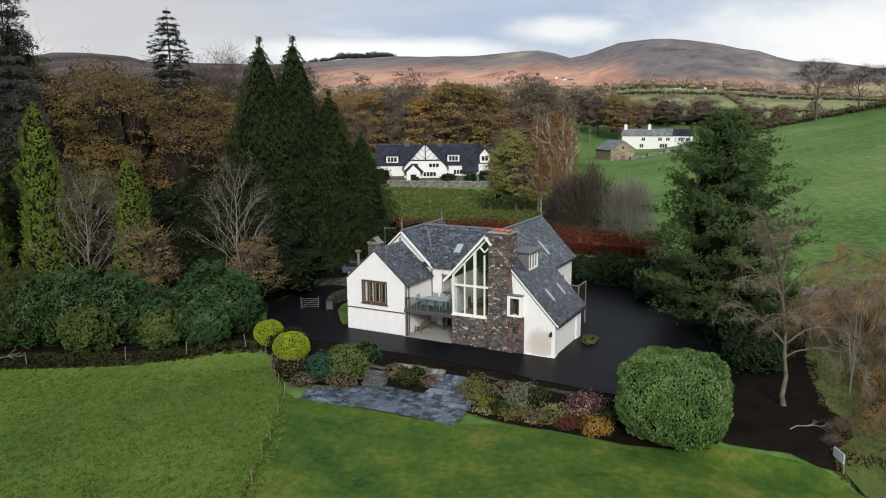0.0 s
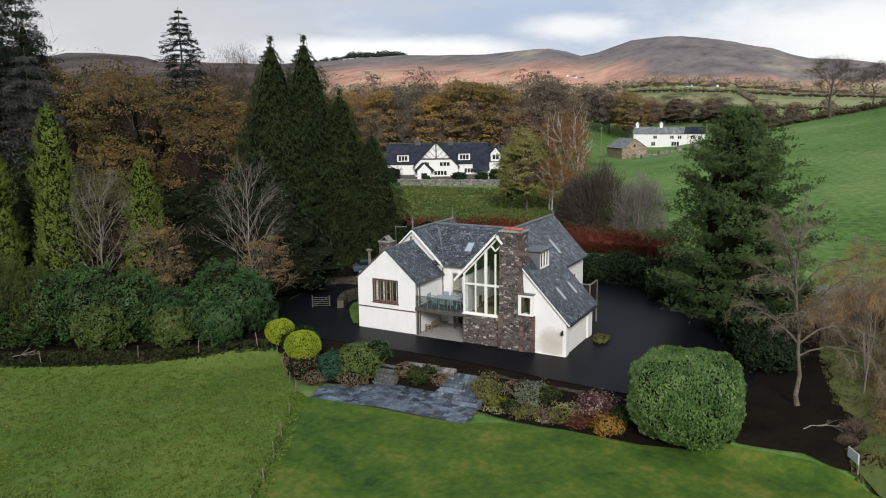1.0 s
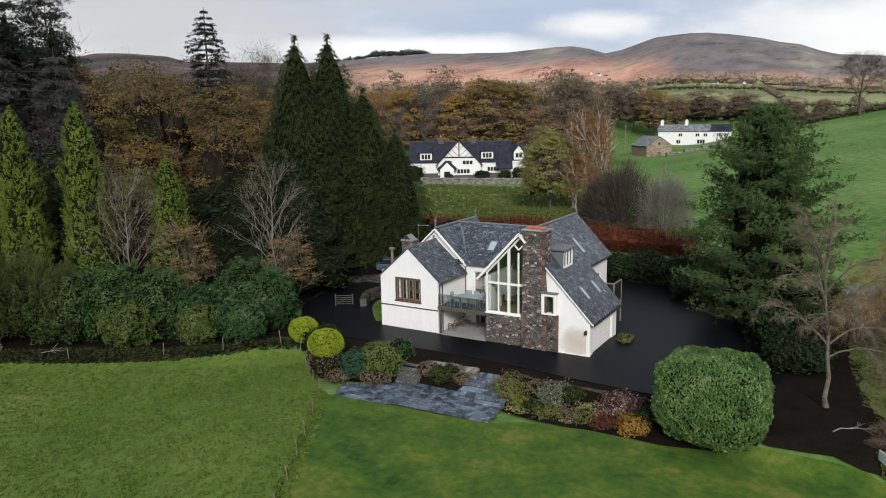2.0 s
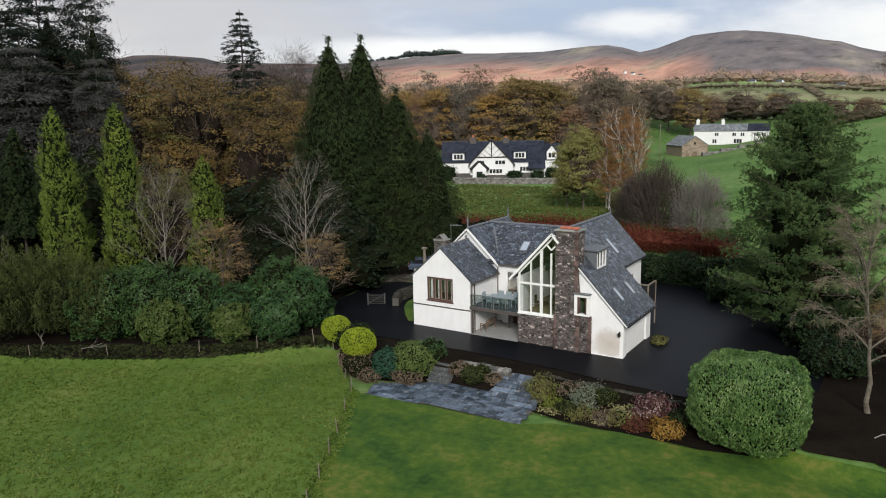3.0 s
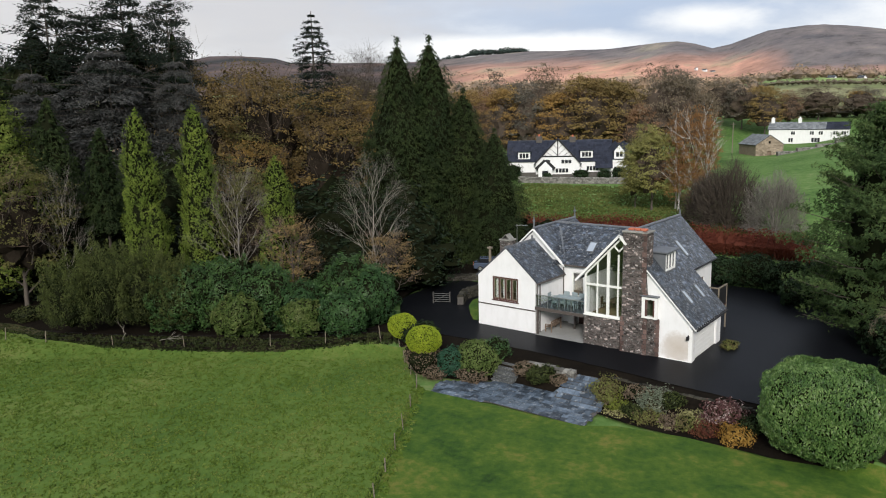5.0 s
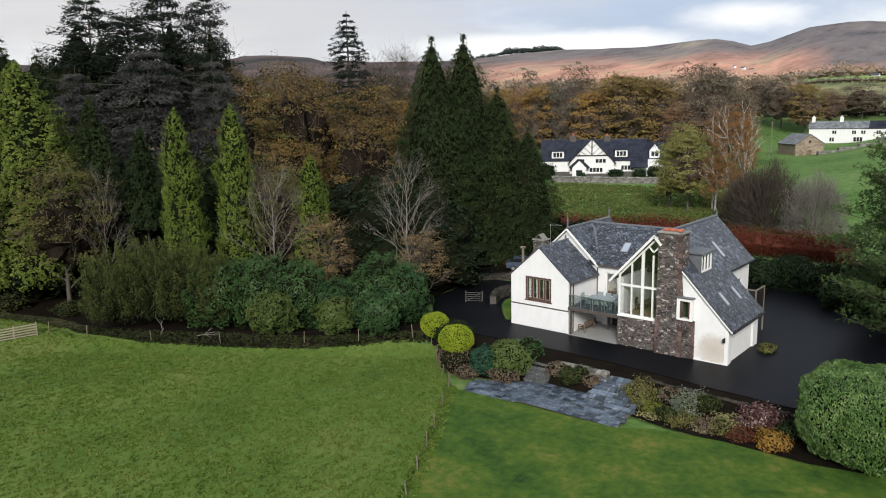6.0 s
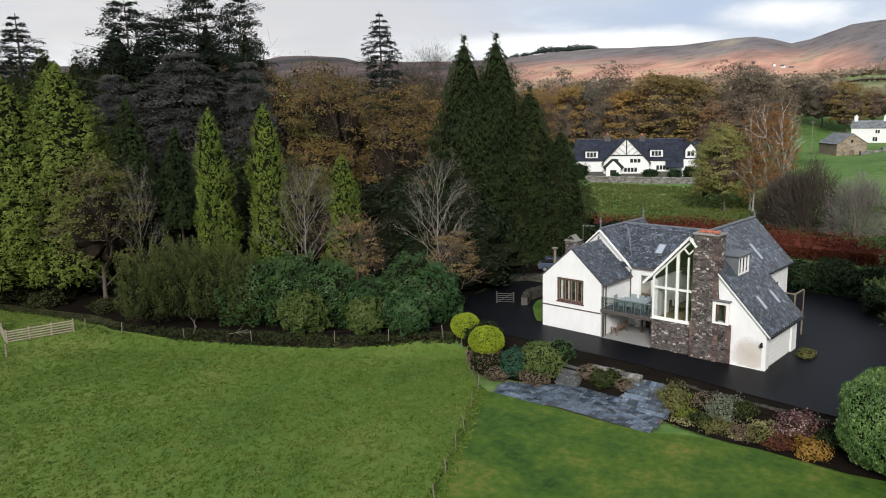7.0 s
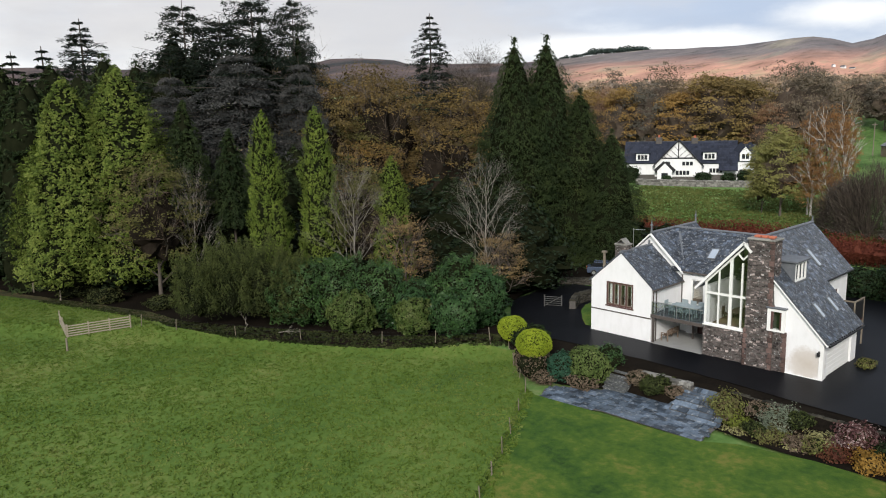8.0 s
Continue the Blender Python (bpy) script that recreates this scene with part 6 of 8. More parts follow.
grove(back, (24, 9), [(-69.1, -9.8, 25, 10), (-72, -5, 26, 10), (-58.3, 4.6, 30.5, 5.5), (-62.5, -3.0, 28.5, 5), (-54.5, 8.2, 29.5, 5), (-69.9, -3.7, 26.0, 9.5), (-64.7, -4.9, 29.1, 11.9), (-60, -16, 26, 10), (-68, -32, 25, 10), (-52, 2, 18, 9), (-36, 8, 12, 8), (-31, 4, 11, 7), (-62, 8, 22, 9), (-78, -36, 26, 11), (-58, -26, 22, 9), (-44, 0, 15, 9), (-26, 10, 11, 7), (-38, -6, 13, 8), (-80.2, -26.1, 25.6, 11), (-81.4, -22.4, 26.5, 11), (-78.7, -19.8, 24.5, 10), (-81.7, -15.6, 26.5, 11), (-76.9, -13.6, 25.0, 10), (-79.4, -8.7, 26.6, 11), (-74.3, -6.5, 26.4, 10), (-70.3, -1.2, 27.6, 9), (-66.4, -24.1, 22.3, 8), (-67.7, -17.7, 22.4, 8)], 2)
spruces = tiered("spruce", "dark spruce with open ragged branches on a bare trunk", SPRUCE_LEAF, 33, 8, 7, [(0, 0.35), (0.12, 0.75), (0.3, 1.0), (0.6, 0.74), (0.85, 0.4), (1, 0.03)], 22, 8, 74, 0.19, 0.16, 0.5, 0.3, 0.3, 0.16, ragged=(0.45, 1.15), gaps=0.05, fan=0.15)
grove(spruces, (33, 8), [(-52.2, 30.8, 33.6, 10.5), (-83.3, -10.7, 33.0, 10.0)], 3)
spires = tiered("spruce_spire", "dark spruce rising above the wood", SPRUCE_LEAF, 31, 8, 8, [(0, 0.9), (0.15, 1.0), (0.5, 0.7), (0.8, 0.4), (1, 0.03)], 24, 8, 56, 0.24, 0.06, 0.2, 0.28, 0.34, 0.2, ragged=(0.4, 1.2), fan=0.15)
grove(spires, (31, 8), [(-86.5, -22.2, 28.5, 10.5), (-85.8, -19.4, 31.3, 10.2), (-84.8, -15.5, 32.2, 12.0), (-82.3, -7.7, 29.9, 9.5), (-88, -27, 29, 11), (-90, -14, 28, 11)], 3)
cedars = tiered("fir", "massive dark grey-green fir with layered branches", CEDAR_LEAF, 27, 18, 11, FIR_FORM, 20, 11, 210, 0.23, 0.02, 0.08, 0.24, 0.36, 0.2, "", 0.028, ragged=(0.5, 1.12), fan=0.2)
grove(cedars, (27, 18), [(-50.3, -3.4, 27.4, 18.5), (-46.0, 2.6, 25.8, 10), (-56.0, -9.5, 24.5, 12)], 4)
ragged_firs = tiered("ragged_fir", "tall dark fir with ragged open branches", DOUGLAS_LEAF, 35, 12, 12, [(0, 0.9), (0.25, 1.0), (0.6, 0.95), (0.85, 0.6), (1, 0.06)], 21, 8, 110, 0.22, 0.26, 0.42, 0.2, 0.32, 0.26, "", 0.06, (0.35, 1.2), 0.08, 0.17)
grove(ragged_firs, (35, 12), [(-58.3, 3.6, 35.8, 15.0), (-62.5, -4.2, 33.4, 11.0), (-54.5, 7.6, 34.0, 8.0), (-60.5, 0.0, 31.5, 12.0)], 4)
bright = plumed("bright_cypress", "broad bright green cypress by the paddock", BRIGHT_LEAF, 23, 10, 13, [(0, 0.35), (0.08, 0.7), (0.18, 1.0), (0.35, 0.97), (0.6, 0.74), (0.8, 0.5), (0.92, 0.27), (1, 0.04)], 4600, 13, 0.115, 1.1, 0.6, 0.12, 0.26, 0.32, 0.42, 0.72, bare=0.09, foot=1.6)
grove(bright, (23, 10), [(-49.6, -24.1, 23.3, 11.6), (-47.4, -19.4, 24.2, 11.0)], 5)
lanky = plumed("lanky_conifer", "dark conifer with foliage high on a bare trunk", CYPRESS, 20, 5.5, 14, BROAD_FORM, 900, 10, 0.2, 1.5, 0.4, 0.4, 0.18, 0.3, 0.28, 0.6, bare=0.42, foot=7.5)
grove(lanky, (20, 5.5), [(-42.9, -14.3, 20.8, 5.6), (-38.5, -11.5, 17.0, 5.0)], 5)
pines = pine_tree("pine", "broad dark green pine beside the drive", PINE_LEAF, 18, 13, 17, PINE_FORM)
grove(pines, (18, 13), [(27.8, 13.8, 18.0, 13.4)], 6)

oaks = billowed("oak", "autumn oak with thinning bronze leaves", OAK_LEAF, 22, 14, 21, 0.06, 150, 58, 0.15, 0.085, core=0.62)
oak_rows = [(-53.8, 14.0, 26.1, 16.7), (-46.6, 15.2, 21.8, 13.0), (-44.4, 28.2, 20.0, 13.8), (-36.9, 18.7, 16.4, 11.9), (-60, 26, 24, 15), (-66, 14, 26, 15), (-58, 42, 22, 15), (-42, 44, 20, 13), (-33, 38, 17, 12), (-38, 29, 18, 12), (-48, 6, 19, 12), (-40, 8, 14, 10), (-64, 52, 20, 15), (-74, 40, 22, 16), (-62.1, 35.9, 19.4, 14), (-63.8, 26.0, 19.0, 12), (-56, 22, 18, 12)]
grove(oaks, (22, 14), oak_rows, 7)
small = billowed("young_tree", "small tree with sparse brown autumn leaves", BROWN_LEAF, 10, 5, 23, 0.08, 110, 34, 0.075, 0.085, twigs=7, core=0.0, loose=0.6)
grove(small, (10, 5), [(-17.9, -5.0, 9.9, 5.6), (-12.3, 2.3, 7.8, 5.2)], 8)
bronze = billowed("hornbeam", "olive-brown autumn tree drooping over the track", leafage("olive_autumn_leaf", [(0.05, 0.052, 0.017), (0.105, 0.10, 0.032), (0.18, 0.16, 0.055)], 0.3, trees=0.25), 15, 9, 25, 0.1, 150, 48, 0.11, 0.09, core=0.45, loose=0.4, twigs=5)
grove(bronze, (15, 9), [(-40.0, -19.6, 15.2, 11.0), (-45.5, -17.5, 13, 7.0), (-24.6, -4.0, 13, 7), (-30, -2, 14, 8), (-46, 11, 18, 11), (-38, 22, 16, 10), (-58, 11, 20, 12)], 8)
birches = bare_tree("bare_birch", "bare pale birch at the wood's edge", 13, 5, 27, PALE_BARK, GREY_TWIG, 3, 1, 0.0, 4, 0.006, rise=0.75, count=22, low=0.18, spread=0.26, stout=0.6)
grove(birches, (13, 5), [(-22.3, -7.4, 13.1, 5.2), (-13.9, 2.2, 13.4, 6.0), (-37.6, -16.6, 13, 3.4), (-50.6, -25.9, 11, 2.6)], 9)
winter = bare_tree("bare_tree", "tall leafless tree with fine grey-brown twigs", 28, 13, 29, BARK, DARK_TWIG, 4, 1, 0.0, 13, 0.013, rise=1.3, count=16)
grove(winter, (28, 13), [(-47.6, 36.3, 24.2, 13.0), (-85.5, -2.1, 28.5, 10), (29.0, 204.8, 18.4, 18.4), (39.9, 211.9, 14.0, 15.9), (48.3, 211.6, 12.0, 15.9), (-40, 52, 20, 13)], 10)
# bushes added in near-black leaf to fill the shade inside the wood
under = shrub("shade_undergrowth", "added undergrowth, near black to fill the shaded wood", leafage("shade_undergrowth_leaf", [(0.006, 0.011, 0.006), (0.014, 0.024, 0.011), (0.03, 0.045, 0.018)], 0.5, 0.5), 6, 6, 6, 77, 1700, 0.19, lumpy=0.45, squareness=2.1)
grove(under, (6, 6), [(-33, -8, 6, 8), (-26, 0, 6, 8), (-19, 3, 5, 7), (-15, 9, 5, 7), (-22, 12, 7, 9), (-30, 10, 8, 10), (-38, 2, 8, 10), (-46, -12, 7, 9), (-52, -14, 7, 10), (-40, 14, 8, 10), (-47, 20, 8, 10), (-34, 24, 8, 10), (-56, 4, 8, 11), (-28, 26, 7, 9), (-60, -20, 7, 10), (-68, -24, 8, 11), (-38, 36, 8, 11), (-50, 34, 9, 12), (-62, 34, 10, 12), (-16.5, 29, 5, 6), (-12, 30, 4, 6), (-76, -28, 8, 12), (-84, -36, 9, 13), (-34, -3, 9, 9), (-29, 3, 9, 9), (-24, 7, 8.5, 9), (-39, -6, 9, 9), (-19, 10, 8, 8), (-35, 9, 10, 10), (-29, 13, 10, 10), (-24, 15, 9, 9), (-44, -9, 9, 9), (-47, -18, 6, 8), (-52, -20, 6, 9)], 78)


# ---- trees by the drive and beyond the garden ----
GOLD_TWIG = surface("straw_twigs", (0.16, 0.10, 0.045), (0.34, 0.23, 0.105), 0.5, 6, 0.95, 0.0, island=0.4)
def arching_tree(name, label, h, seed, bark, twig, arms, category="bare tree"):
    """An old leafless tree: a leaning trunk and long limbs that rise, arch over and trail fine twigs. arms: height share, azimuth, length, lift and sag."""
    r = random.Random(seed)
    tree = thing(name, label, category)
    bm, tips = bmesh.new(), []
    knots = [Vector((0.05 * h * q * q + r.uniform(-0.2, 0.2), r.uniform(-0.2, 0.2), -0.4 + (h * 0.8 + 0.4) * q)) for q in (0, 0.12, 0.25, 0.4, 0.55, 0.7, 0.85, 1)]
    for i in range(7):
        rod(bm, knots[i], knots[i + 1], 0.165 * (1 - i / 8.5) * (1.3 if i == 0 else 1), 0.165 * (1 - (i + 1) / 8.5), 9, False)

    def sweep(start, azimuth, length, lift, sag, thick, depth):
        way = Vector((math.cos(azimuth), math.sin(azimuth), lift)).normalized()
        spot, steps = start, 6
        for i in range(steps):
            way = (way + Vector((r.uniform(-0.16, 0.16), r.uniform(-0.16, 0.16), r.uniform(-0.08, 0.1) - sag / steps))).normalized()
            nxt = spot + way * length / steps
            rod(bm, spot, nxt, thick * (1 - i / 7), thick * (1 - (i + 1) / 7), 6 if depth > 1 else 4, False)
            spot = nxt
            if depth and i:
                for _ in range(2):
                    turn = azimuth + r.choice((-1, 1)) * r.uniform(0.4, 1.1)
                    sweep(spot, turn, length * r.uniform(0.22, 0.5), way.z + r.uniform(-0.3, 0.7), sag * r.uniform(0.5, 1.6), thick * 0.42, depth - 1)
            if depth < 2 and i > 1:
                tips.append((spot.copy(), way.copy()))

    for share, azimuth, length, lift, sag in arms:
        f = share * 7
        sweep(knots[int(f)].lerp(knots[min(7, int(f) + 1)], f - int(f)), radians(azimuth), length, lift, sag, 0.066, 2)
    part("branchwork", bm, bark, tree)
    twig_mesh(tips[::2], r, 3, 0.4, 0.0045, twig, tree, 0.1)
    return tree


LICHEN_BARK = surface("lichened_bark", (0.035, 0.03, 0.022), (0.215, 0.19, 0.145), 1.6, 7, 0.95, 0.6)
TAN_TWIG = surface("tan_twigs", (0.13, 0.10, 0.07), (0.30, 0.24, 0.17), 0.5, 6, 0.95, 0.0, island=0.4)
weeper = arching_tree("leaning_tree", "old leafless tree with pale arching limbs over the drive", 11.0, 31, LICHEN_BARK, TAN_TWIG,
                      [(0.42, 178, 4.6, 1.3, 1.7), (0.5, 205, 4.2, 1.6, 1.6), (0.56, 120, 4.0, 1.5, 1.0), (0.5, 20, 3.6, 1.4, 1.0), (0.64, 165, 4.2, 1.9, 1.2), (0.7, 330, 3.4, 1.8, 0.9), (0.76, 70, 3.4, 2.0, 0.7), (0.82, 185, 3.6, 2.2, 0.9), (0.88, 350, 3.0, 2.4, 0.6), (0.93, 130, 3.0, 2.6, 0.5), (0.97, 10, 3.0, 2.8, 0.4), (0.99, 260, 3.0, 2.8, 0.4)])
grove(weeper, (11, 11), [(33.7, -2.4, 11.0, 11.0)], 11)
strawy = bare_tree("bare_willow", "leafless willow with straw-coloured hanging twigs", 10, 9, 32, GREY_TWIG, GOLD_TWIG, 5, 3, 0.8, 5, 0.008, low=0.2, stout=0.7, rise=1.5, count=8)
grove(strawy, (10, 9), [(37.4, 1.6, 9.0, 8.0), (39.8, 12.5, 7.5, 7.0), (42.5, 18.0, 7.0, 7.0)], 12)
thicket = brush("thorn_thicket", "tangled russet twigs of a leafless thicket", 6, 6, 4, 33, TWIG, 2600, 0.009, "thicket")
grove(thicket, (4, 6), [(40.5, 5.5, 3.0, 6), (45, 13, 4.5, 7), (37.0, -5.0, 1.2, 2.0), (36.6, -6.8, 0.8, 1.4), (38.5, 15, 5, 8), (35.5, 19, 4, 7), (41.5, 20.5, 5, 8), (38.0, 23.0, 4.5, 7), (35.0, 12.5, 4.0, 6)], 12)
straw_brush = brush("straw_thicket", "tangle of straw-coloured twigs on the bank", 5, 5, 2.4, 34, GOLD_TWIG, 2200, 0.008, "thicket")
grove(straw_brush, (2.4, 5), [(39.8, -4.0, 2.0, 4.5), (41.5, -0.5, 2.6, 5.5), (40.8, -7.5, 1.3, 4.0), (39.6, 2.5, 2.6, 5), (43.5, -4.5, 2.2, 5), (43.5, 3.0, 3.0, 6)], 44)
sallow = brush("bare_sallow", "rounded leafless dark sallow in the field corner", 9.5, 9.5, 9, 35, DARK_TWIG, 9000, 0.016)
grove(sallow, (9, 9.5), [(5.5, 49.3, 9.4, 10.5), (1.5, 53, 6.5, 7.5)], 13)
grey_sallow = brush("grey_sallow", "rounded leafless silver-grey shrub by the hedge", 7.6, 7.6, 8, 37, GREY_TWIG, 7000, 0.014)
grove(grey_sallow, (8, 7.6), [(11.8, 47.2, 8.2, 8.4)], 14)
willow = billowed("willow", "rounded willow with thin yellow-green leaves", YELLOW_LEAF, 14, 11, 41, 0.0, 260, 62, 0.14, 0.085, core=0.45, loose=0.4, inner=TWIGGY)
grove(willow, (14, 11), [(-11.6, 65.6, 13.8, 10.4), (-15.5, 68, 10.5, 6.5)], 15)
BIRCH_BARK = surface("white_birch_bark", (0.30, 0.28, 0.25), (0.62, 0.60, 0.56), 1.2, 7, 0.85, 0.3)
red_birch = billowed("autumn_birch", "tall birches hung with russet leaves", RUST_LEAF, 17, 9, 43, 0.0, 170, 40, 0.125, 0.08, BIRCH_BARK, BIRCH_BARK, 7, 0.0, loose=0.6, spread=0.75)
grove(red_birch, (17, 9), [(-4.5, 65.0, 17.2, 7.5), (-8.0, 66.5, 16.5, 6.5), (-2.0, 63, 15.5, 6.0), (-6.4, 63.5, 9.5, 8), (-3.6, 62.5, 7.5, 7)], 16)
# oak tones lightened to carry the haze of distance
FAR_OAK = leafage("hazy_oak_leaf", [(0.10, 0.075, 0.035), (0.19, 0.13, 0.05), (0.28, 0.19, 0.07), (0.36, 0.26, 0.10)], 0.12, own=0.3, trees=0.35)
far_oaks = billowed("field_oak", "broad oak in golden-brown autumn leaf", FAR_OAK, 22, 16, 45, 0.0, 190, 50, 0.23, 0.095, core=0.6, twigs=1, inner=TWIGGY)
grove(far_oaks, (22, 16), [(-82.6, 129.4, 22.4, 16), (-70, 137.1, 20.3, 18), (-61.4, 141.7, 24.3, 24.5), (-53.6, 145.4, 22.7, 17), (-37.8, 230.3, 18.0, 15.4), (-95, 128, 22, 18), (-66, 160, 24, 20), (-14, 264, 10, 13)], 19)
WOOD_LEAF = leafage("half_bare_leaf", [(0.085, 0.075, 0.062), (0.14, 0.12, 0.092), (0.21, 0.175, 0.125)], 0.12, own=0.3, trees=0.4)
far_brown = billowed("woodland_tree", "half bare woodland tree in brown autumn leaf", WOOD_LEAF, 20, 16, 47, 0.0, 150, 36, 0.21, 0.085, core=0.6, twigs=5, loose=0.45, inner=TWIGGY)
grove(far_brown, (20, 16), [(-77, 133, 22.9, 17), (-44.2, 149.4, 22.3, 18), (-39.9, 151.1, 20.6, 17), (-25.4, 253.7, 11.5, 18), (-90, 140, 23, 18), (-104, 120, 22, 18), (-38, 158, 18, 16), (-50, 170, 22, 18), (-84, 155, 24, 20), (-112, 138, 24, 20), (-12, 258, 10, 15), (4, 266, 8, 13), (-60, 245, 16, 18), (-48, 238, 17, 16), (-75, 250, 17, 18), (-120, 110, 22, 18), (-98, 100, 20, 16), (-84, 95, 18, 14), (-90, 80, 20, 15), (-78, 70, 20, 15)], 17)
FAR_RUSSET = leafage("far_russet_leaf", [(0.11, 0.075, 0.055), (0.20, 0.125, 0.08), (0.30, 0.185, 0.105)], 0.15, own=0.3, trees=0.3)
russet = billowed("beech_tree", "woodland beech in russet autumn leaf", FAR_RUSSET, 20, 16, 53, 0.0, 160, 42, 0.22, 0.09, core=0.6, twigs=2, loose=0.35, inner=TWIGGY)
grove(russet, (20, 16), [(-88, 131, 20, 16), (-47, 142, 16, 13), (-100, 150, 22, 18), (-70, 150, 22, 16), (-33, 242, 13, 12), (16, 258, 8, 11), (-56, 152, 20, 16)], 18)


def scrub(name, label, material, rows, seed, leaf, per=60, twig=None):
    """Far hedgerows and woods: many small clumps, joined."""
    g = np.random.default_rng(seed)
    pos, nrm = [], []
    for x, y, w, h in rows:
        u = g.normal(size=(per, 3))
        u /= np.linalg.norm(u, axis=1, keepdims=True)
        p = np.stack([x + u[:, 0] * w / 2 * g.uniform(0.5, 1.1, per), y + u[:, 1] * w / 2 * g.uniform(0.5, 1.1, per), height(x, y) + h * (0.5 + 0.5 * u[:, 2]) * g.uniform(0.8, 1.1, per)], -1)
        pos.append(p)
        nrm.append(u + g.normal(0, 0.6, u.shape))
    verts, faces = [], []
    for x, y, w, h in rows:
        z, k = height(x, y), len(verts)
        verts += [(x, y, z + h * 0.86)] + [(x + math.cos(q * 1.0472) * w * 0.4, y + math.sin(q * 1.0472) * w * 0.4, z + h * 0.45) for q in range(6)] + [(x, y, z)]
        faces += [(k, k + 1 + q, k + 1 + (q + 1) % 6) for q in range(6)] + [(k + 7, k + 1 + (q + 1) % 6, k + 1 + q) for q in range(6)]
    size = np.repeat([leaf * w for x, y, w, h in rows], per)
    ob = leaf_mesh(name, np.concatenate(pos), np.concatenate(nrm), size * g.uniform(0.6, 1.4, per * len(rows)), 0.7, material, None, (verts, faces), seed)
    return tagged(ob, label, "hedgerow", kind="stuff")


def row_of(a, b, step, w, h, g, jitter=0.6, vary=0.4):
    n = int(math.hypot(b[0] - a[0], b[1] - a[1]) / step)
    return [(a[0] + (b[0] - a[0]) * i / n + g.uniform(-jitter, jitter), a[1] + (b[1] - a[1]) * i / n + g.uniform(-jitter, jitter), w * g.uniform(1 - vary * 0.7, 1 + vary), h * g.uniform(1 - vary, 1 + vary)) for i in range(n + 1)]


rg = random.Random(8)
scrub("beech_hedge", "clipped beech hedge holding copper-red leaves", BEECH_LEAF, row_of((-30, 39.0), (4, 36.3), 0.5, 2.0, 3.7, rg, 0.08, 0.06) + row_of((4.4, 36.3), (18.5, 35.2), 0.5, 2.0, 3.2, rg, 0.08, 0.06), 61, 0.05, 330)
scrub("field_hedge", "scrubby brown hedgerow along the upper field", leafage("hedgerow_leaf", [(0.045, 0.042, 0.024), (0.09, 0.078, 0.046), (0.15, 0.12, 0.075)], 0.1, own=0.3), row_of((0, 208), (70, 214), 1.2, 3.0, 2.0, rg) + row_of((-6, 240), (60, 262), 3, 5, 4, rg, 3), 62, 0.065, 90)
far = []
for a, b, s, w, h in (((-300, 330), (-75, 330), 9, 13, 11), ((-300, 380), (-75, 360), 11, 14, 11), ((-420, 520), (-110, 470), 10, 16, 12), ((-330, 150), (-90, 230), 7, 15, 13), ((-260, 60), (-120, 170), 8, 15, 14), ((-420, 40), (-300, 160), 10, 16, 14), ((-520, 850), (300, 880), 8, 17, 11), ((-480, 790), (250, 815), 13, 15, 10), ((-900, 820), (-450, 780), 10, 18, 12)):
    far += row_of(a, b, s, w, h, rg, s * 0.6)
# leaf colours greyed and lightened, with valley haze painted in
scrub("far_woods", "far brown woods and hedgerows in the valley", leafage("hazy_wood_leaf", [(0.11, 0.10, 0.085), (0.19, 0.15, 0.12), (0.30, 0.21, 0.14), (0.17, 0.18, 0.12)], 0.02, 0.8, 0.0, own=0.3), far, 63, 0.06, 80)
hedges = []
for a, b, s, w, h in (((-70, 300), (260, 285), 2.6, 5, 2.6), ((-120, 385), (280, 350), 2.8, 5, 2.8), ((-160, 580), (350, 540), 3.6, 7, 4), ((-60, 300), (-110, 480), 3, 5, 3), ((30, 292), (20, 450), 3, 5, 3), ((-20, 450), (-45, 580), 3.5, 6, 3.5), ((-60, 262), (60, 275), 3.4, 8, 3.6)):
    hedges += row_of(a, b, s, w, h, rg, s * 0.25, 0.3)
scrub("valley_hedges", "brown hedgerows between the far green fields", leafage("valley_hedge_leaf", [(0.08, 0.078, 0.055), (0.135, 0.115, 0.08), (0.20, 0.16, 0.105)], 0.02, 0.8, 0.0, own=0.3), hedges, 65, 0.07, 34)
scrub("ridge_plantation", "dark conifer plantation on the far skyline", leafage("far_conifer", [(0.03, 0.045, 0.04), (0.05, 0.07, 0.06)], 0.02, 0.9, 0.0), row_of((-1300, 1822), (-1172, 1907), 6, 30, 13, rg, 8) + row_of((-1420, 1760), (-1300, 1822), 14, 28, 8, rg, 8), 64, 0.09, 60)

# ---- garden: shrubs ----
MIXED_LEAF = leafage("mixed_border_leaf", [(0.08, 0.05, 0.035), (0.12, 0.10, 0.045), (0.15, 0.17, 0.05), (0.26, 0.27, 0.085)], 1.6)
GREY_LEAF = leafage("grey_green_leaf", [(0.08, 0.10, 0.07), (0.16, 0.19, 0.135), (0.30, 0.33, 0.25)], 1.5)
PINK_LEAF = leafage("pink_red_leaf", [(0.05, 0.02, 0.02), (0.10, 0.045, 0.045), (0.19, 0.105, 0.10), (0.62, 0.52, 0.49)], 1.2, own=0.7)
ORANGE_LEAF = leafage("orange_bush_leaf", [(0.15, 0.085, 0.02), (0.28, 0.16, 0.035), (0.40, 0.26, 0.07)], 1.2)
BLUE_LEAF = leafage("blue_green_leaf", [(0.012, 0.04, 0.025), (0.03, 0.085, 0.05), (0.07, 0.14, 0.09)], 1.2, 0.4)
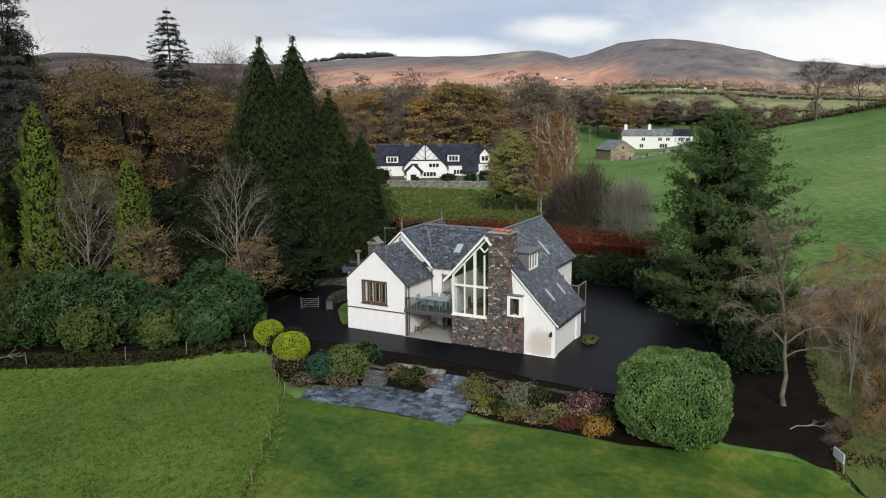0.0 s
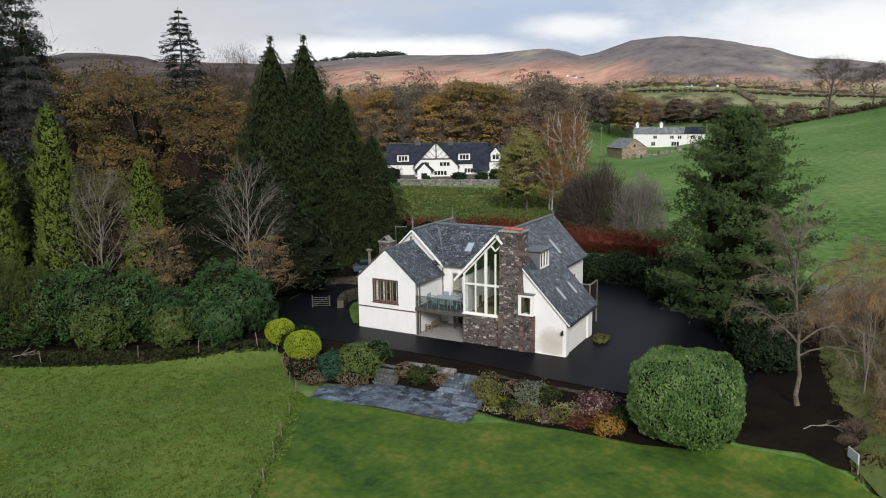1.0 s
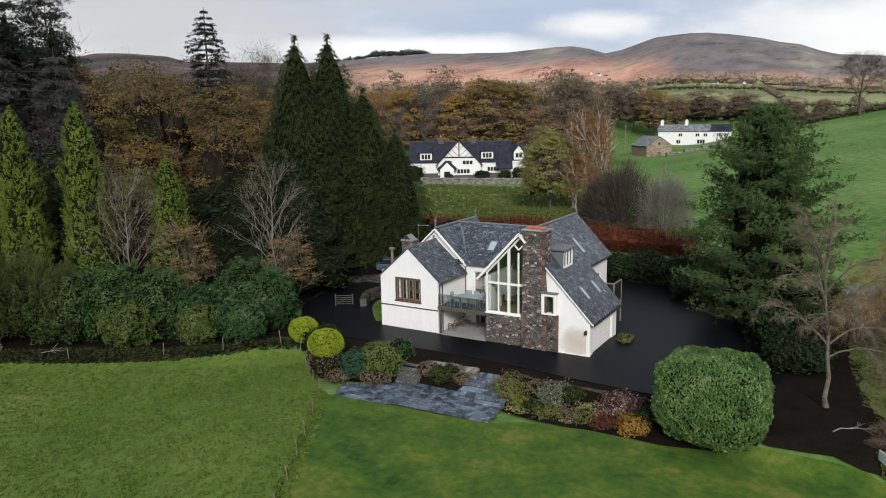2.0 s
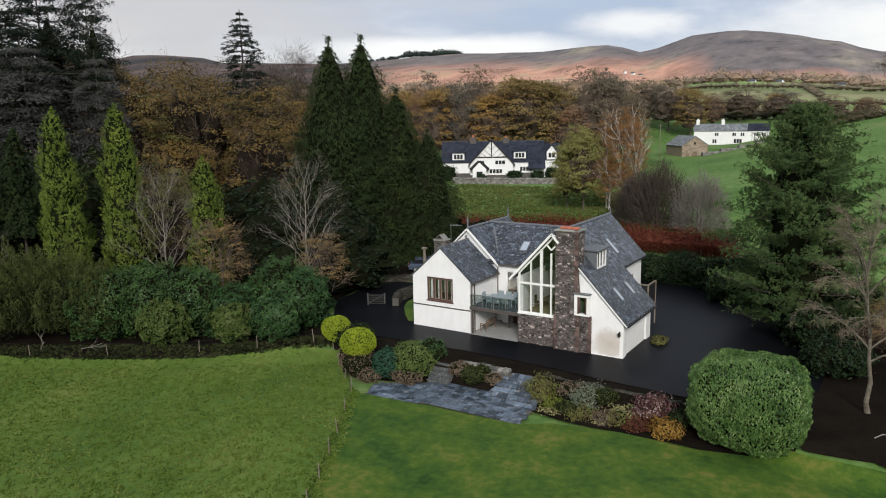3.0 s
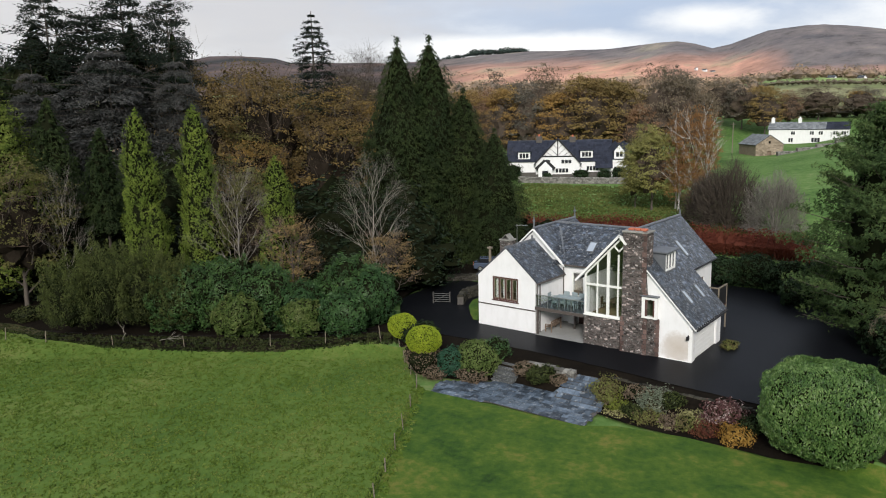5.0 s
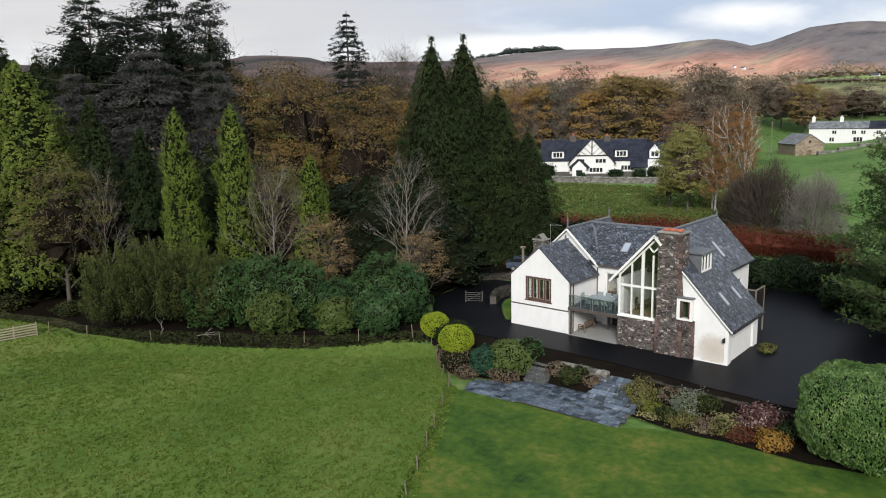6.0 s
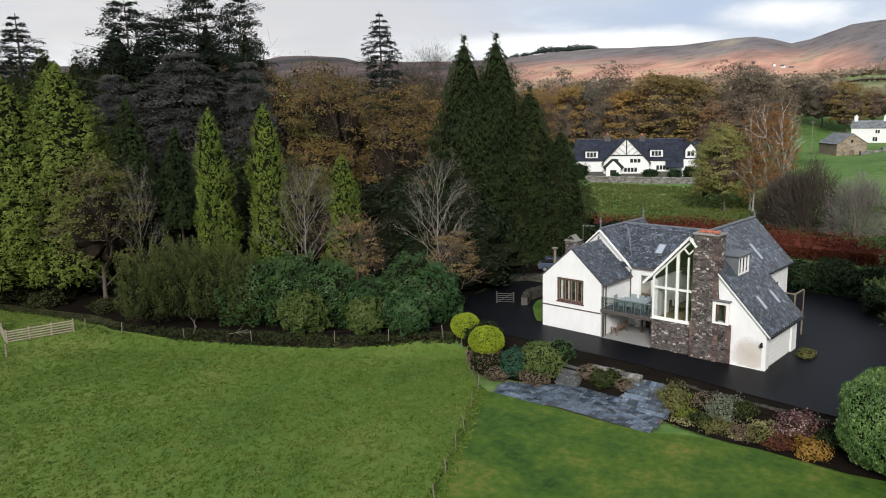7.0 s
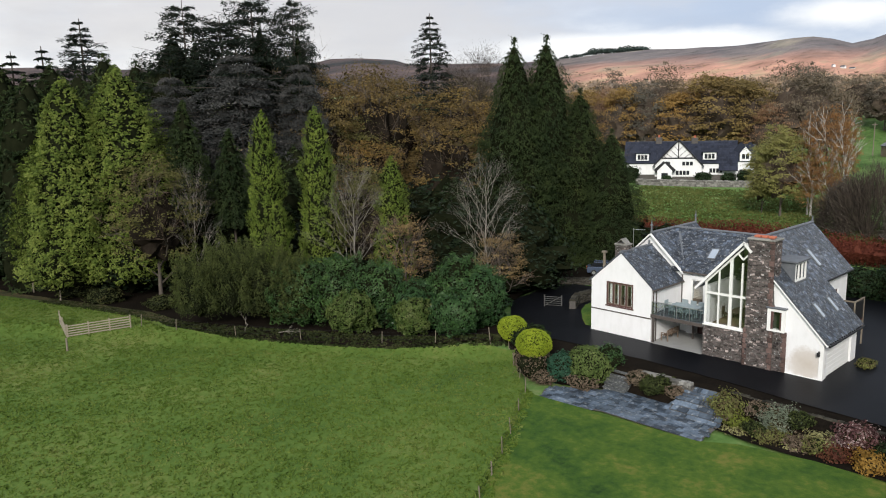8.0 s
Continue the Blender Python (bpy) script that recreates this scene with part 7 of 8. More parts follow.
HEATH_LEAF = leafage("bronze_leaf", [(0.08, 0.06, 0.042), (0.16, 0.12, 0.085), (0.27, 0.215, 0.155)], 1.6)
STRAW_LEAF = leafage("straw_leaf", [(0.17, 0.16, 0.065), (0.30, 0.29, 0.13), (0.48, 0.47, 0.27)], 1.6)


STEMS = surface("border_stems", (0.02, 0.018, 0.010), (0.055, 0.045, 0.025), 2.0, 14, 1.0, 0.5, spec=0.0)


def bush(name, label, material, x, y, w, d, h, seed, leaves, leaf, lift=0.0, **more):
    b = shrub(name, label, material, w, d, h, seed, leaves, leaf, **more)
    b.matrix_basis = pose(x, y, height(x, y) + lift - 0.05, 0, 0, seed * 37 % 360 if more.get("squareness", 2.4) < 2.6 else 0)
    return b


bush("clipped_laurel", "huge rounded clipped laurel beside the lawn", HEDGE_LEAF, 28.2, -7.3, 6.2, 5.6, 5.0, 71, 42000, 0.085, squareness=3.3, lumpy=0.06, lift=-0.85, slim=0.36, fuzz=0.03, upright=0.1, tilt=0.6, strokes=True, billow=0.05, cells=6.0)
laurels = [(-21.2, -14.1, 7, 5.6, 5.94), (-18.7, -11.7, 6.5, 5.2, 6.16), (-16.1, -9.9, 5.8, 5.2, 5.72), (-16.1, -12.7, 4.8, 4, 3.74), (-13.1, -8.1, 5.2, 4.6, 4.18), (-10.7, -4.9, 5.4, 5, 6.16), (-8.5, -4.5, 4.6, 4.6, 5.28), (-11.5, -9.7, 4, 3.2, 3.19), (-8.3, -7.7, 4.4, 3.6, 3.74), (-23.9, -14.5, 5, 5, 4.4)]
for i, (x, y, w, d, h) in enumerate(laurels):
    bush("laurel", ("broad glossy laurel thicket along the paddock fence", "lower variegated laurel along the paddock fence")[i in (3, 7)], LAUREL_LEAF if i not in (3, 7) else leafage("variegated_leaf", [(0.03, 0.06, 0.015), (0.08, 0.12, 0.03), (0.20, 0.22, 0.09)], 0.8, 0.4), x, y, w, d, h, 80 + i, 11500, 0.105, lumpy=0.16, squareness=2.2, billow=0.34, cells=2.9, fuzz=0.05)
for i, (x, y, w, d, h) in enumerate([(-27.5, -20.9, 5.6, 5, 6.82), (-25.5, -18.9, 5.4, 5, 7.7), (-23.3, -16.9, 5.2, 4.8, 7.48), (-21.5, -15.7, 4.4, 4, 6.16)]):
    yew = shooty("yew", "dense bushy yew with upright shoots", YEW_LEAF, w, d, h, 95 + i)
    yew.matrix_basis = pose(x, y, height(x, y) - 0.05)
bush("golden_globe", "round clipped golden yellow bush by the drive", LIME_LEAF, -2.9, -6.6, 2.5, 2.3, 1.9, 101, 9000, 0.055, squareness=2.3, lumpy=0.05, core=0.93, fuzz=0.04, lift=0.5)
bush("golden_globe", "round clipped golden yellow bush on brown stems", LIME_LEAF, 1.55, -9.3, 2.6, 2.5, 2.0, 102, 10000, 0.055, squareness=2.3, lumpy=0.05, core=0.93, fuzz=0.04, lift=1.55)
bush("bronze_shrub", "bare brown stems under the golden bush", HEATH_LEAF, 1.6, -9.5, 2.4, 2.2, 2.3, 103, 1500, 0.07, lumpy=0.3)
bush("dark_shrub", "low dark evergreen between the golden bushes", CYPRESS, -1.2, -6.4, 3.0, 2.4, 1.7, 104, 2600, 0.09, lumpy=0.2)
bush("blue_shrub", "glossy blue-green shrub at the patio's edge", BLUE_LEAF, 3.6, -8.6, 2.3, 2.1, 2.0, 105, 2600, 0.10, lumpy=0.25)
bush("olive_shrub", "rounded yellow-green shrub at the patio's edge", leafage("olive_leaf", [(0.04, 0.07, 0.02), (0.09, 0.13, 0.035), (0.20, 0.24, 0.09)], 1.2), 5.2, -7.6, 3.2, 2.8, 2.6, 106, 4200, 0.10, lumpy=0.16)
bush("bronze_shrub", "low bronze-leaved shrub beside the steps", HEATH_LEAF, 5.5, -8.9, 2.2, 1.5, 0.9, 107, 1500, 0.08, lumpy=0.3)
bush("bronze_shrub", "low bronze shrub in the walled bed", HEATH_LEAF, 8.9, -7.0, 1.5, 1.1, 0.95, 108, 900, 0.08, lumpy=0.3)
bush("olive_shrub", "spreading olive-green shrub in the walled bed", YEW_LEAF, 10.6, -7.05, 2.5, 1.2, 1.0, 109, 1500, 0.09, lumpy=0.3)
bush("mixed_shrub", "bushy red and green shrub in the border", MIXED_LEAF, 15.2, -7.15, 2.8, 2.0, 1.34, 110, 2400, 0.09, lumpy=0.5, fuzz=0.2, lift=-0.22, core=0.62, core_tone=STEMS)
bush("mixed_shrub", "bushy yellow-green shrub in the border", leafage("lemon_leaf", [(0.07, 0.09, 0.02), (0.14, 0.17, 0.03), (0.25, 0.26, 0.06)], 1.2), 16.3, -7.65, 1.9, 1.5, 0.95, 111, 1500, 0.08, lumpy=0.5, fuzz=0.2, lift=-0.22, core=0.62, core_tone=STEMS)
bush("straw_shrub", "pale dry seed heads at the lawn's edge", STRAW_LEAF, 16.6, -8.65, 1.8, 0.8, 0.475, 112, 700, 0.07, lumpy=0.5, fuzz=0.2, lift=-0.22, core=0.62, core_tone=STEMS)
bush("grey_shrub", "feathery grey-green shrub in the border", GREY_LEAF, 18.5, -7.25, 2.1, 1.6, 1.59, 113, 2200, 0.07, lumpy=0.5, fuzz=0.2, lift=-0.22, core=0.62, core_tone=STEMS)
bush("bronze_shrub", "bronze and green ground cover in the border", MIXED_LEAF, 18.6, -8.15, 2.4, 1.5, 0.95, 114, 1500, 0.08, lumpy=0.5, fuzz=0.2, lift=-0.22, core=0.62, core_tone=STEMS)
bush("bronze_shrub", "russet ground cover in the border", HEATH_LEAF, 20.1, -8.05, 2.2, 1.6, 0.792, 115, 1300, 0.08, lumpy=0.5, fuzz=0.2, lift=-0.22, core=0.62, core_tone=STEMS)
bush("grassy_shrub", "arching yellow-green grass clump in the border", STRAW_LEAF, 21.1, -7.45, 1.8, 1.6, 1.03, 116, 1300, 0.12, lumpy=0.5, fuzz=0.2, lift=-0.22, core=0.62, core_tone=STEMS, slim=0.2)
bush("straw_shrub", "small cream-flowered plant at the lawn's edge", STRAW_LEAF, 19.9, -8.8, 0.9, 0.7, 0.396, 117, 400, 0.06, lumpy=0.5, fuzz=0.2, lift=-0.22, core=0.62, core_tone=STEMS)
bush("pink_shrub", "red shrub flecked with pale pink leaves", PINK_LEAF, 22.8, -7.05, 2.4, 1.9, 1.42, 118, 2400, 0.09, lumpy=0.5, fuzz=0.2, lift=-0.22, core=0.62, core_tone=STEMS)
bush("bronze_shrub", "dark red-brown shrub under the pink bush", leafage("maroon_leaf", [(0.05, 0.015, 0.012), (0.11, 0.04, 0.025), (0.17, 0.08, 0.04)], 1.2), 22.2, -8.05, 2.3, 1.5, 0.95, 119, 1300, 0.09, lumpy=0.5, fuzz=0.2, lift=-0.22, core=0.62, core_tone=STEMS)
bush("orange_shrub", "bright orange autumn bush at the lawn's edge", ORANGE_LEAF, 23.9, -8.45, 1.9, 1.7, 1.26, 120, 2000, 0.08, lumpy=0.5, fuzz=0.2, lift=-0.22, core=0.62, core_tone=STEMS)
bush("ground_cover", "low mossy mound of ground cover at the garage corner", MIXED_LEAF, 19.4, 5.1, 1.7, 1.1, 0.55, 129, 900, 0.08, lumpy=0.3)
for i, (x, y, w, d, h) in enumerate([(29.5, 9.5, 5, 4, 3.0), (31.5, 4.5, 4, 4, 2.2), (25.0, 21.5, 6, 4, 3.6), (31, 16, 6, 5, 4), (20.5, 21.5, 4, 3, 2.2), (12.5, 25.5, 4, 3, 2.8), (15.5, 25.8, 4, 3, 3.2), (18.6, 25.0, 4, 3, 3.0), (21.6, 25.5, 4, 3, 3.4), (24.5, 25, 4, 3, 3.0), (9.5, 26.5, 4, 3, 2.6)]):
    bush("evergreen_shrub", "dark evergreen shrub behind the house", leafage("dark_evergreen", [(0.01, 0.02, 0.01), (0.022, 0.042, 0.018), (0.05, 0.08, 0.03)], 0.6, 0.45) if i == 0 else bpy.data.materials["dark_evergreen"], x, y, w, d, h, 130 + i, 2600, 0.14, lumpy=0.3)
for i, (x, y, w, h) in enumerate([(-16, 14, 3, 1.6), (-20, 8, 3, 1.5), (-44, -24, 3.5, 1.6), (-49, -25, 4, 1.8), (-54, -24, 4, 1.5), (-37, -21.0, 3, 1.3)]):
    bush("bramble", "low dark brambles on the woodland floor", leafage("bramble_leaf", [(0.02, 0.025, 0.012), (0.05, 0.06, 0.02), (0.10, 0.09, 0.035)], 0.6) if i == 0 else bpy.data.materials["bramble_leaf"], x, y, w, w * 0.8, h, 140 + i, 1300, 0.11, lumpy=0.4)
for i, (x, y, w, d, h, m) in enumerate([(15.4, -7.4, 1.4, 1.2, 0.7, HEATH_LEAF), (17.4, -6.9, 1.6, 1.4, 0.8, HEATH_LEAF), (19.6, -6.9, 1.6, 1.3, 0.8, YEW_LEAF), (20.9, -8.2, 1.6, 1.0, 0.8, MIXED_LEAF), (24.4, -7.2, 1.4, 1.4, 0.9, CYPRESS), (17.6, -8.3, 1.6, 0.9, 0.8, YEW_LEAF), (3.0, -9.9, 1.6, 1.2, 0.9, HEATH_LEAF), (6.0, -6.5, 2.2, 1.6, 1.6, LAUREL_LEAF), (-0.4, -7.9, 2.0, 1.8, 1.3, HEATH_LEAF), (9.7, -7.1, 1.3, 1.0, 0.9, YEW_LEAF), (11.7, -7.1, 1.2, 0.9, 0.7, HEATH_LEAF)]):
    bush("border_plant", "low mixed foliage filling the border", m, x, y, w, d, h, 160 + i, 1000, 0.08, lumpy=0.35)


BANK_LEAF = leafage("bank_scrub_leaf", [(0.06, 0.066, 0.024), (0.13, 0.125, 0.05), (0.22, 0.185, 0.09)], 0.7)
RUSSET_SCRUB = leafage("russet_scrub_leaf", [(0.06, 0.042, 0.026), (0.13, 0.082, 0.05), (0.21, 0.14, 0.09)], 0.7)
for i, (x, y, w, h) in enumerate([(38.6, 4, 4.0, 1.7), (40.5, 8, 4.8, 2.2), (37.6, 11, 3.8, 1.8), (41.8, 13, 5.0, 2.4), (44, 7, 4.6, 2.0), (38.6, 17, 4.4, 2.0), (42.5, 1, 4.4, 1.6), (39.2, -1.4, 3.6, 1.4), (43, 18.5, 4.6, 1.8), (36.6, 20, 3.4, 1.5), (45.5, 12, 4.4, 2.0)]):
    bush("bank_scrub", ("straw and olive scrub on the rough bank", "russet scrub on the rough bank")[i % 3 == 1], RUSSET_SCRUB if i % 3 == 1 else BANK_LEAF, x, y, w, w * 0.85, h, 180 + i, 2600, 0.09, lumpy=0.5, fuzz=0.28, core=0.38, core_tone=STEMS, slim=0.25)
GARDEN_GREEN = bpy.data.materials["dark_evergreen"]
for i, (x, y, w, h) in enumerate([(-58.6, 97.0, 4.6, 3.6), (-44.0, 103.5, 3.2, 2.2), (-39.5, 106.0, 3.0, 2.0), (-50.5, 99.6, 2.2, 1.6), (-36.0, 106.8, 3.4, 2.6)]):
    bush("garden_shrub", "dark shrub against the neighbouring white house", GARDEN_GREEN, x, y, w, w * 0.9, h, 200 + i, 1500, 0.17, lumpy=0.35)


# ---- grass tufts on the paddock and rough bank ----
def tufts(name, label, outline, count, material, size, seed):
    g = np.random.default_rng(seed)
    xs, ys = [p[0] for p in outline], [p[1] for p in outline]
    pos = []
    while len(pos) < count:
        x, y = g.uniform(min(xs), max(xs)), g.uniform(min(ys), max(ys))
        if inside(x, y, outline) and 0.3 * noise.noise(Vector((x * 0.35, y * 0.35, 2.0))) + 0.8 * noise.noise(Vector((x * 1.9, y * 1.9, 5.0))) > g.uniform(-0.45, 0.5):
            pos.append((x, y, height(x, y) + 0.06))
    nrm = g.normal(0, 1, (count, 3)) * np.array([1, 1, 0.55])
    ob = leaf_mesh(name, pos, nrm, size * g.uniform(0.5, 1.5, count), 0.55, material, None, None, seed)
    return tagged(ob, label, "grass", kind="stuff")


TUFT_LEAF = leafage("tuft_blades", [(0.05, 0.09, 0.014), (0.082, 0.135, 0.02), (0.122, 0.17, 0.033), (0.19, 0.205, 0.065)], 0.5)
STRAW_BLADE = leafage("straw_blades", [(0.04, 0.055, 0.016), (0.085, 0.095, 0.032), (0.17, 0.15, 0.06)], 0.3)
tufts("paddock_tufts", "uneven tufts of paddock grass", [(3.2, -12.4), (10.9, -25.5), (16.6, -36), (-10, -44), (-36, -40), (-66, -40), (-56, -30.9), (-44, -26.6), (-36, -23.9), (-30, -23.8), (-23.7, -21.1), (-17.5, -17.6), (-11.5, -13.7), (-5.1, -8.4), (-2.2, -7.4)], 80000, TUFT_LEAF, 0.095, 301)
tufts("bank_tufts", "tufts of rough straw-coloured grass", [(36.4, -8.6), (37.4, -5.0), (35.7, -1.0), (34.6, 8), (34.5, 18), (48, 18), (48, -14), (44, -15)], 26000, STRAW_BLADE, 0.16, 302)
tufts("meadow_tufts", "tufts of rough meadow grass above the hedge", [(-26, 40), (16, 37), (2, 62), (-20, 95), (-52, 92), (-40, 60)], 16000, leafage("meadow_blades", [(0.05, 0.07, 0.02), (0.09, 0.115, 0.03), (0.15, 0.15, 0.05)], 0.15), 0.28, 303)

tufts("fence_tufts", "long straw-coloured grass left along the garden fence", [(2.6, -11.8), (3.9, -12.2), (7.7, -18.0), (11.8, -25.1), (17.6, -36), (16.6, -36.2), (10.9, -25.6), (6.8, -18.5)], 2200, TUFT_LEAF, 0.16, 304)
# blade tones darkened for the shade at the wood's edge
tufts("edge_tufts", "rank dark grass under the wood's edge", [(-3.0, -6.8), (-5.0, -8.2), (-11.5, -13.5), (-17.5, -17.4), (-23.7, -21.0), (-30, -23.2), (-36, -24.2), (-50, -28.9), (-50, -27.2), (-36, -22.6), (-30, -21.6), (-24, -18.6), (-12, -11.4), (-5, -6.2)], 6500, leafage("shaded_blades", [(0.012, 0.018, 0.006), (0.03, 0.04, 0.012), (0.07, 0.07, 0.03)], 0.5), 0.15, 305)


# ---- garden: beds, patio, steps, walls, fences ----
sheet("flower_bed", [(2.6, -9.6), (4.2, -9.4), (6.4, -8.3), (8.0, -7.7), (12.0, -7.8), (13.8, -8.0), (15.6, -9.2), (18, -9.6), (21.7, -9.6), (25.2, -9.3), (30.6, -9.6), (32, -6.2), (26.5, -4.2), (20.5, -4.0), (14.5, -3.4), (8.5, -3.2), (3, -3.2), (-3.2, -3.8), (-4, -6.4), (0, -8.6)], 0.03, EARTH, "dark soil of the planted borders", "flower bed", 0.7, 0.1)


def patio():
    rng = random.Random(12)
    outline = [(6.1, -12.7), (4.5, -12.2), (3.8, -10.9), (4.4, -9.8), (6.5, -8.5), (7.9, -7.65), (12.05, -7.45), (12.7, -6.3), (14.1, -6.2), (15.6, -8.35), (15.75, -11.5), (9.0, -11.6)]
    p = sheet("patio", outline, 0.0, MORTAR, "blue-grey slate flagstone patio", "patio", 0.4)

    def level(x, y):
        """Flat, but for the arm that climbs to the drive."""
        return -1.15 + 1.16 * smooth((x - 11.6) / 0.8) * min(1.0, max(0.0, (y + 8.9) / 2.6))

    for v in p.data.vertices:
        v.co.z = level(v.co.x, v.co.y) - 0.02
    shapes = []
    for w in (0.24, 0.32, 0.42, 0.54, 0.68):
        for d in (0.24, 0.34, 0.44):
            bm = bevelled(boxes((-w / 2, w / 2, -d / 2, d / 2, -0.02, 0.035)), 0.012)
            me = bpy.data.meshes.new("flagstone")
            bm.to_mesh(me)
            bm.free()
            me.materials.append(FLAG)
            shapes.append((w, d, me))
    y = -12.7
    while y < -6.4:
        d = rng.choice((0.24, 0.34, 0.44))
        x = 3.6 + rng.uniform(0, 0.4)
        while x < 16:
            w, dd, me = rng.choice([s for s in shapes if s[1] == d])
            if inside(x + w / 2, y + d / 2, outline):
                f = new("flagstone", me)
                f.parent = p
                yy = y + d / 2
                f.matrix_basis = pose(x + w / 2, yy, level(x + w / 2, yy) + rng.uniform(-0.008, 0.01), rng.uniform(-0.7, 0.7) + math.degrees(math.atan((level(x + w / 2, yy + 0.1) - level(x + w / 2, yy - 0.1)) / 0.2)), rng.uniform(-0.7, 0.7), rng.uniform(-4, 4))
            x += w + 0.025
        y += d + 0.025
    return p


patio()


STEP_STONE = surface("worn_step_slate", (0.03, 0.034, 0.036), (0.13, 0.135, 0.13), 2.0, 7.0, 0.7, 0.5, lichen=(6.0, 0.56, 0.4))


def stone_steps():
    s = thing("stone_steps", "worn slate steps from patio to drive", "steps", (6.7, -8.15, -1.2))
    for i in range(5):
        riser = part("step", boxes((0.06 - i * 0.1, 1.74, i * 0.34 + 0.05, i * 0.34 + 0.5, -0.2, 0.14 + i * 0.2)), STEP_STONE, s)
        part("tread", bevelled(boxes((-i * 0.1, 1.8, i * 0.34, i * 0.34 + 0.5, 0.144 + i * 0.2, 0.2 + i * 0.2)), 0.02), STEP_STONE, riser)


stone_steps()


def low_wall(name, label, points, thick, high, seed, material=None, top=True, mean=0.3, base=None):
    """A stone wall along a line: a mortar core with stones on both faces and a coping."""
    rng = random.Random(seed)
    x0, y0 = points[0]
    w = thing(name, label, "wall", (x0, y0, height(x0, y0)))
    z0 = height(x0, y0)
    for (ax, ay), (bx, by) in zip(points, points[1:]):
        l = math.hypot(bx - ax, by - ay)
        u = Vector(((bx - ax) / l, (by - ay) / l, 0))
        n = Vector((u.y, -u.x, 0))
        n_parts = max(1, int(l / 6))
        for k in range(n_parts):
            a = Vector((ax, ay, 0)) + u * l * k / n_parts
            b = Vector((ax, ay, 0)) + u * l * (k + 1) / n_parts
            za = (base if base is not None else min(height(a.x, a.y), height(b.x, b.y))) - 0.3
            bm = bmesh.new()
            o = a - Vector((x0, y0, z0))
            e = b - Vector((x0, y0, z0))
            beam(bm, (o.x, o.y, za + high / 2 - z0 + 0.15), (e.x, e.y, za + high / 2 - z0 + 0.15), thick, high + 0.3)
            c = part("wall_length", bm, MORTAR, w)
            for side in (1, -1):
                rubble(c, (o.x + n.x * side * thick / 2, o.y + n.y * side * thick / 2, za - z0), tuple(u), (0, 0, 1), tuple(n * side), rect(0, l / n_parts, 0, high + 0.3), rng, mean, material or DRY_STONE, "stonework", 0.08)
            if top:
                verts, faces = [], []
                q = 0.0
                while q < l / n_parts - 0.05:
                    t = rng.uniform(0.2, 0.5)
                    p0, p1 = o + u * q, o + u * min(q + t - 0.03, l / n_parts)
                    hh, ww = rng.uniform(0.1, 0.22), thick / 2 + rng.uniform(0.0, 0.08)
                    s = len(verts)
                    for zz, k2 in ((za + high + 0.3 - z0, 1.0), (za + high + 0.3 + hh - z0, 0.8)):
                        for pt, sg in ((p0, -1), (p1, -1), (p1, 1), (p0, 1)):
                            verts.append((pt.x + n.x * ww * sg * k2, pt.y + n.y * ww * sg * k2, zz))
                    faces += [(s + 4, s + 5, s + 6, s + 7), (s, s + 1, s + 5, s + 4), (s + 1, s + 2, s + 6, s + 5), (s + 2, s + 3, s + 7, s + 6), (s + 3, s, s + 4, s + 7)]
                    q += t
                tagged(mesh_object("coping", verts, faces, material or DRY_STONE, c), kind="stuff")
    return w


MOSSY_STONE = surface("mossy_stone", (0.016, 0.016, 0.011), (0.075, 0.068, 0.052), 1.2, 6.0, 0.95, 0.6, island=0.5)
low_wall("bed_wall", "low slate wall behind the patio bed", [(8.9, -6.5), (12.6, -6.5)], 0.4, 0.55, 21, DRY_STONE, True, 0.3, -0.45)
low_wall("kerb_wall", "low mossy edging stones along the drive", [(14.9, -5.8), (20.0, -6.0), (25.5, -6.1)], 0.22, 0.08, 22, MOSSY_STONE, True, 0.3, -0.14)
low_wall("garden_wall", "curved dry stone wall beside the west drive", [(-5.2, 4.4), (-6.3, 6.5), (-6.2, 9.0), (-4.8, 12.0), (-2.0, 15.0)], 0.55, 0.9, 23, MOSSY_STONE)
low_wall("gate_wall", "dark low stone wall across the west drive", [(-17, 10.5), (-8.5, 17.5), (-3.5, 22)], 0.5, 0.6, 24, MOSSY_STONE)
low_wall("field_wall", "long dry stone wall below the neighbouring house", [(-54.5, 93.5), (-40, 96.5), (-26.3, 101.2)], 0.7, 1.2, 25, DRY_STONE, True, 0.6)


def timber_post(x, y, h, lean=0.0, r=0.06, label="weathered round timber fence post", group="paddock fence posts"):
    bm = bmesh.new()
    rod(bm, (0, 0, -0.3), (lean, lean * 0.4, h), r, r * 0.9, 7)
    me = bpy.data.meshes.new("fence_post")
    bm.to_mesh(me)
    bm.free()
    me.materials.append(TIMBER)
    ob = new("fence_post", me)
    ob.matrix_basis = pose(x, y, height(x, y))
    return tagged(ob, label, "post", group)


def wire_run(points):
    bm = bmesh.new()
    for (ax, ay), (bx, by) in zip(points, points[1:]):
        for k in (0.35, 0.7, 1.0):
            rod(bm, (ax, ay, height(ax, ay) + k), (bx, by, height(bx, by) + k), 0.005, sides=4)
    me = bpy.data.meshes.new("fence_wire")
    bm.to_mesh(me)
    bm.free()
    me.materials.append(BLACK)
    return tagged(new("fence_wire", me), "thin galvanised wires strung along the paddock fence", "fence", kind="stuff")


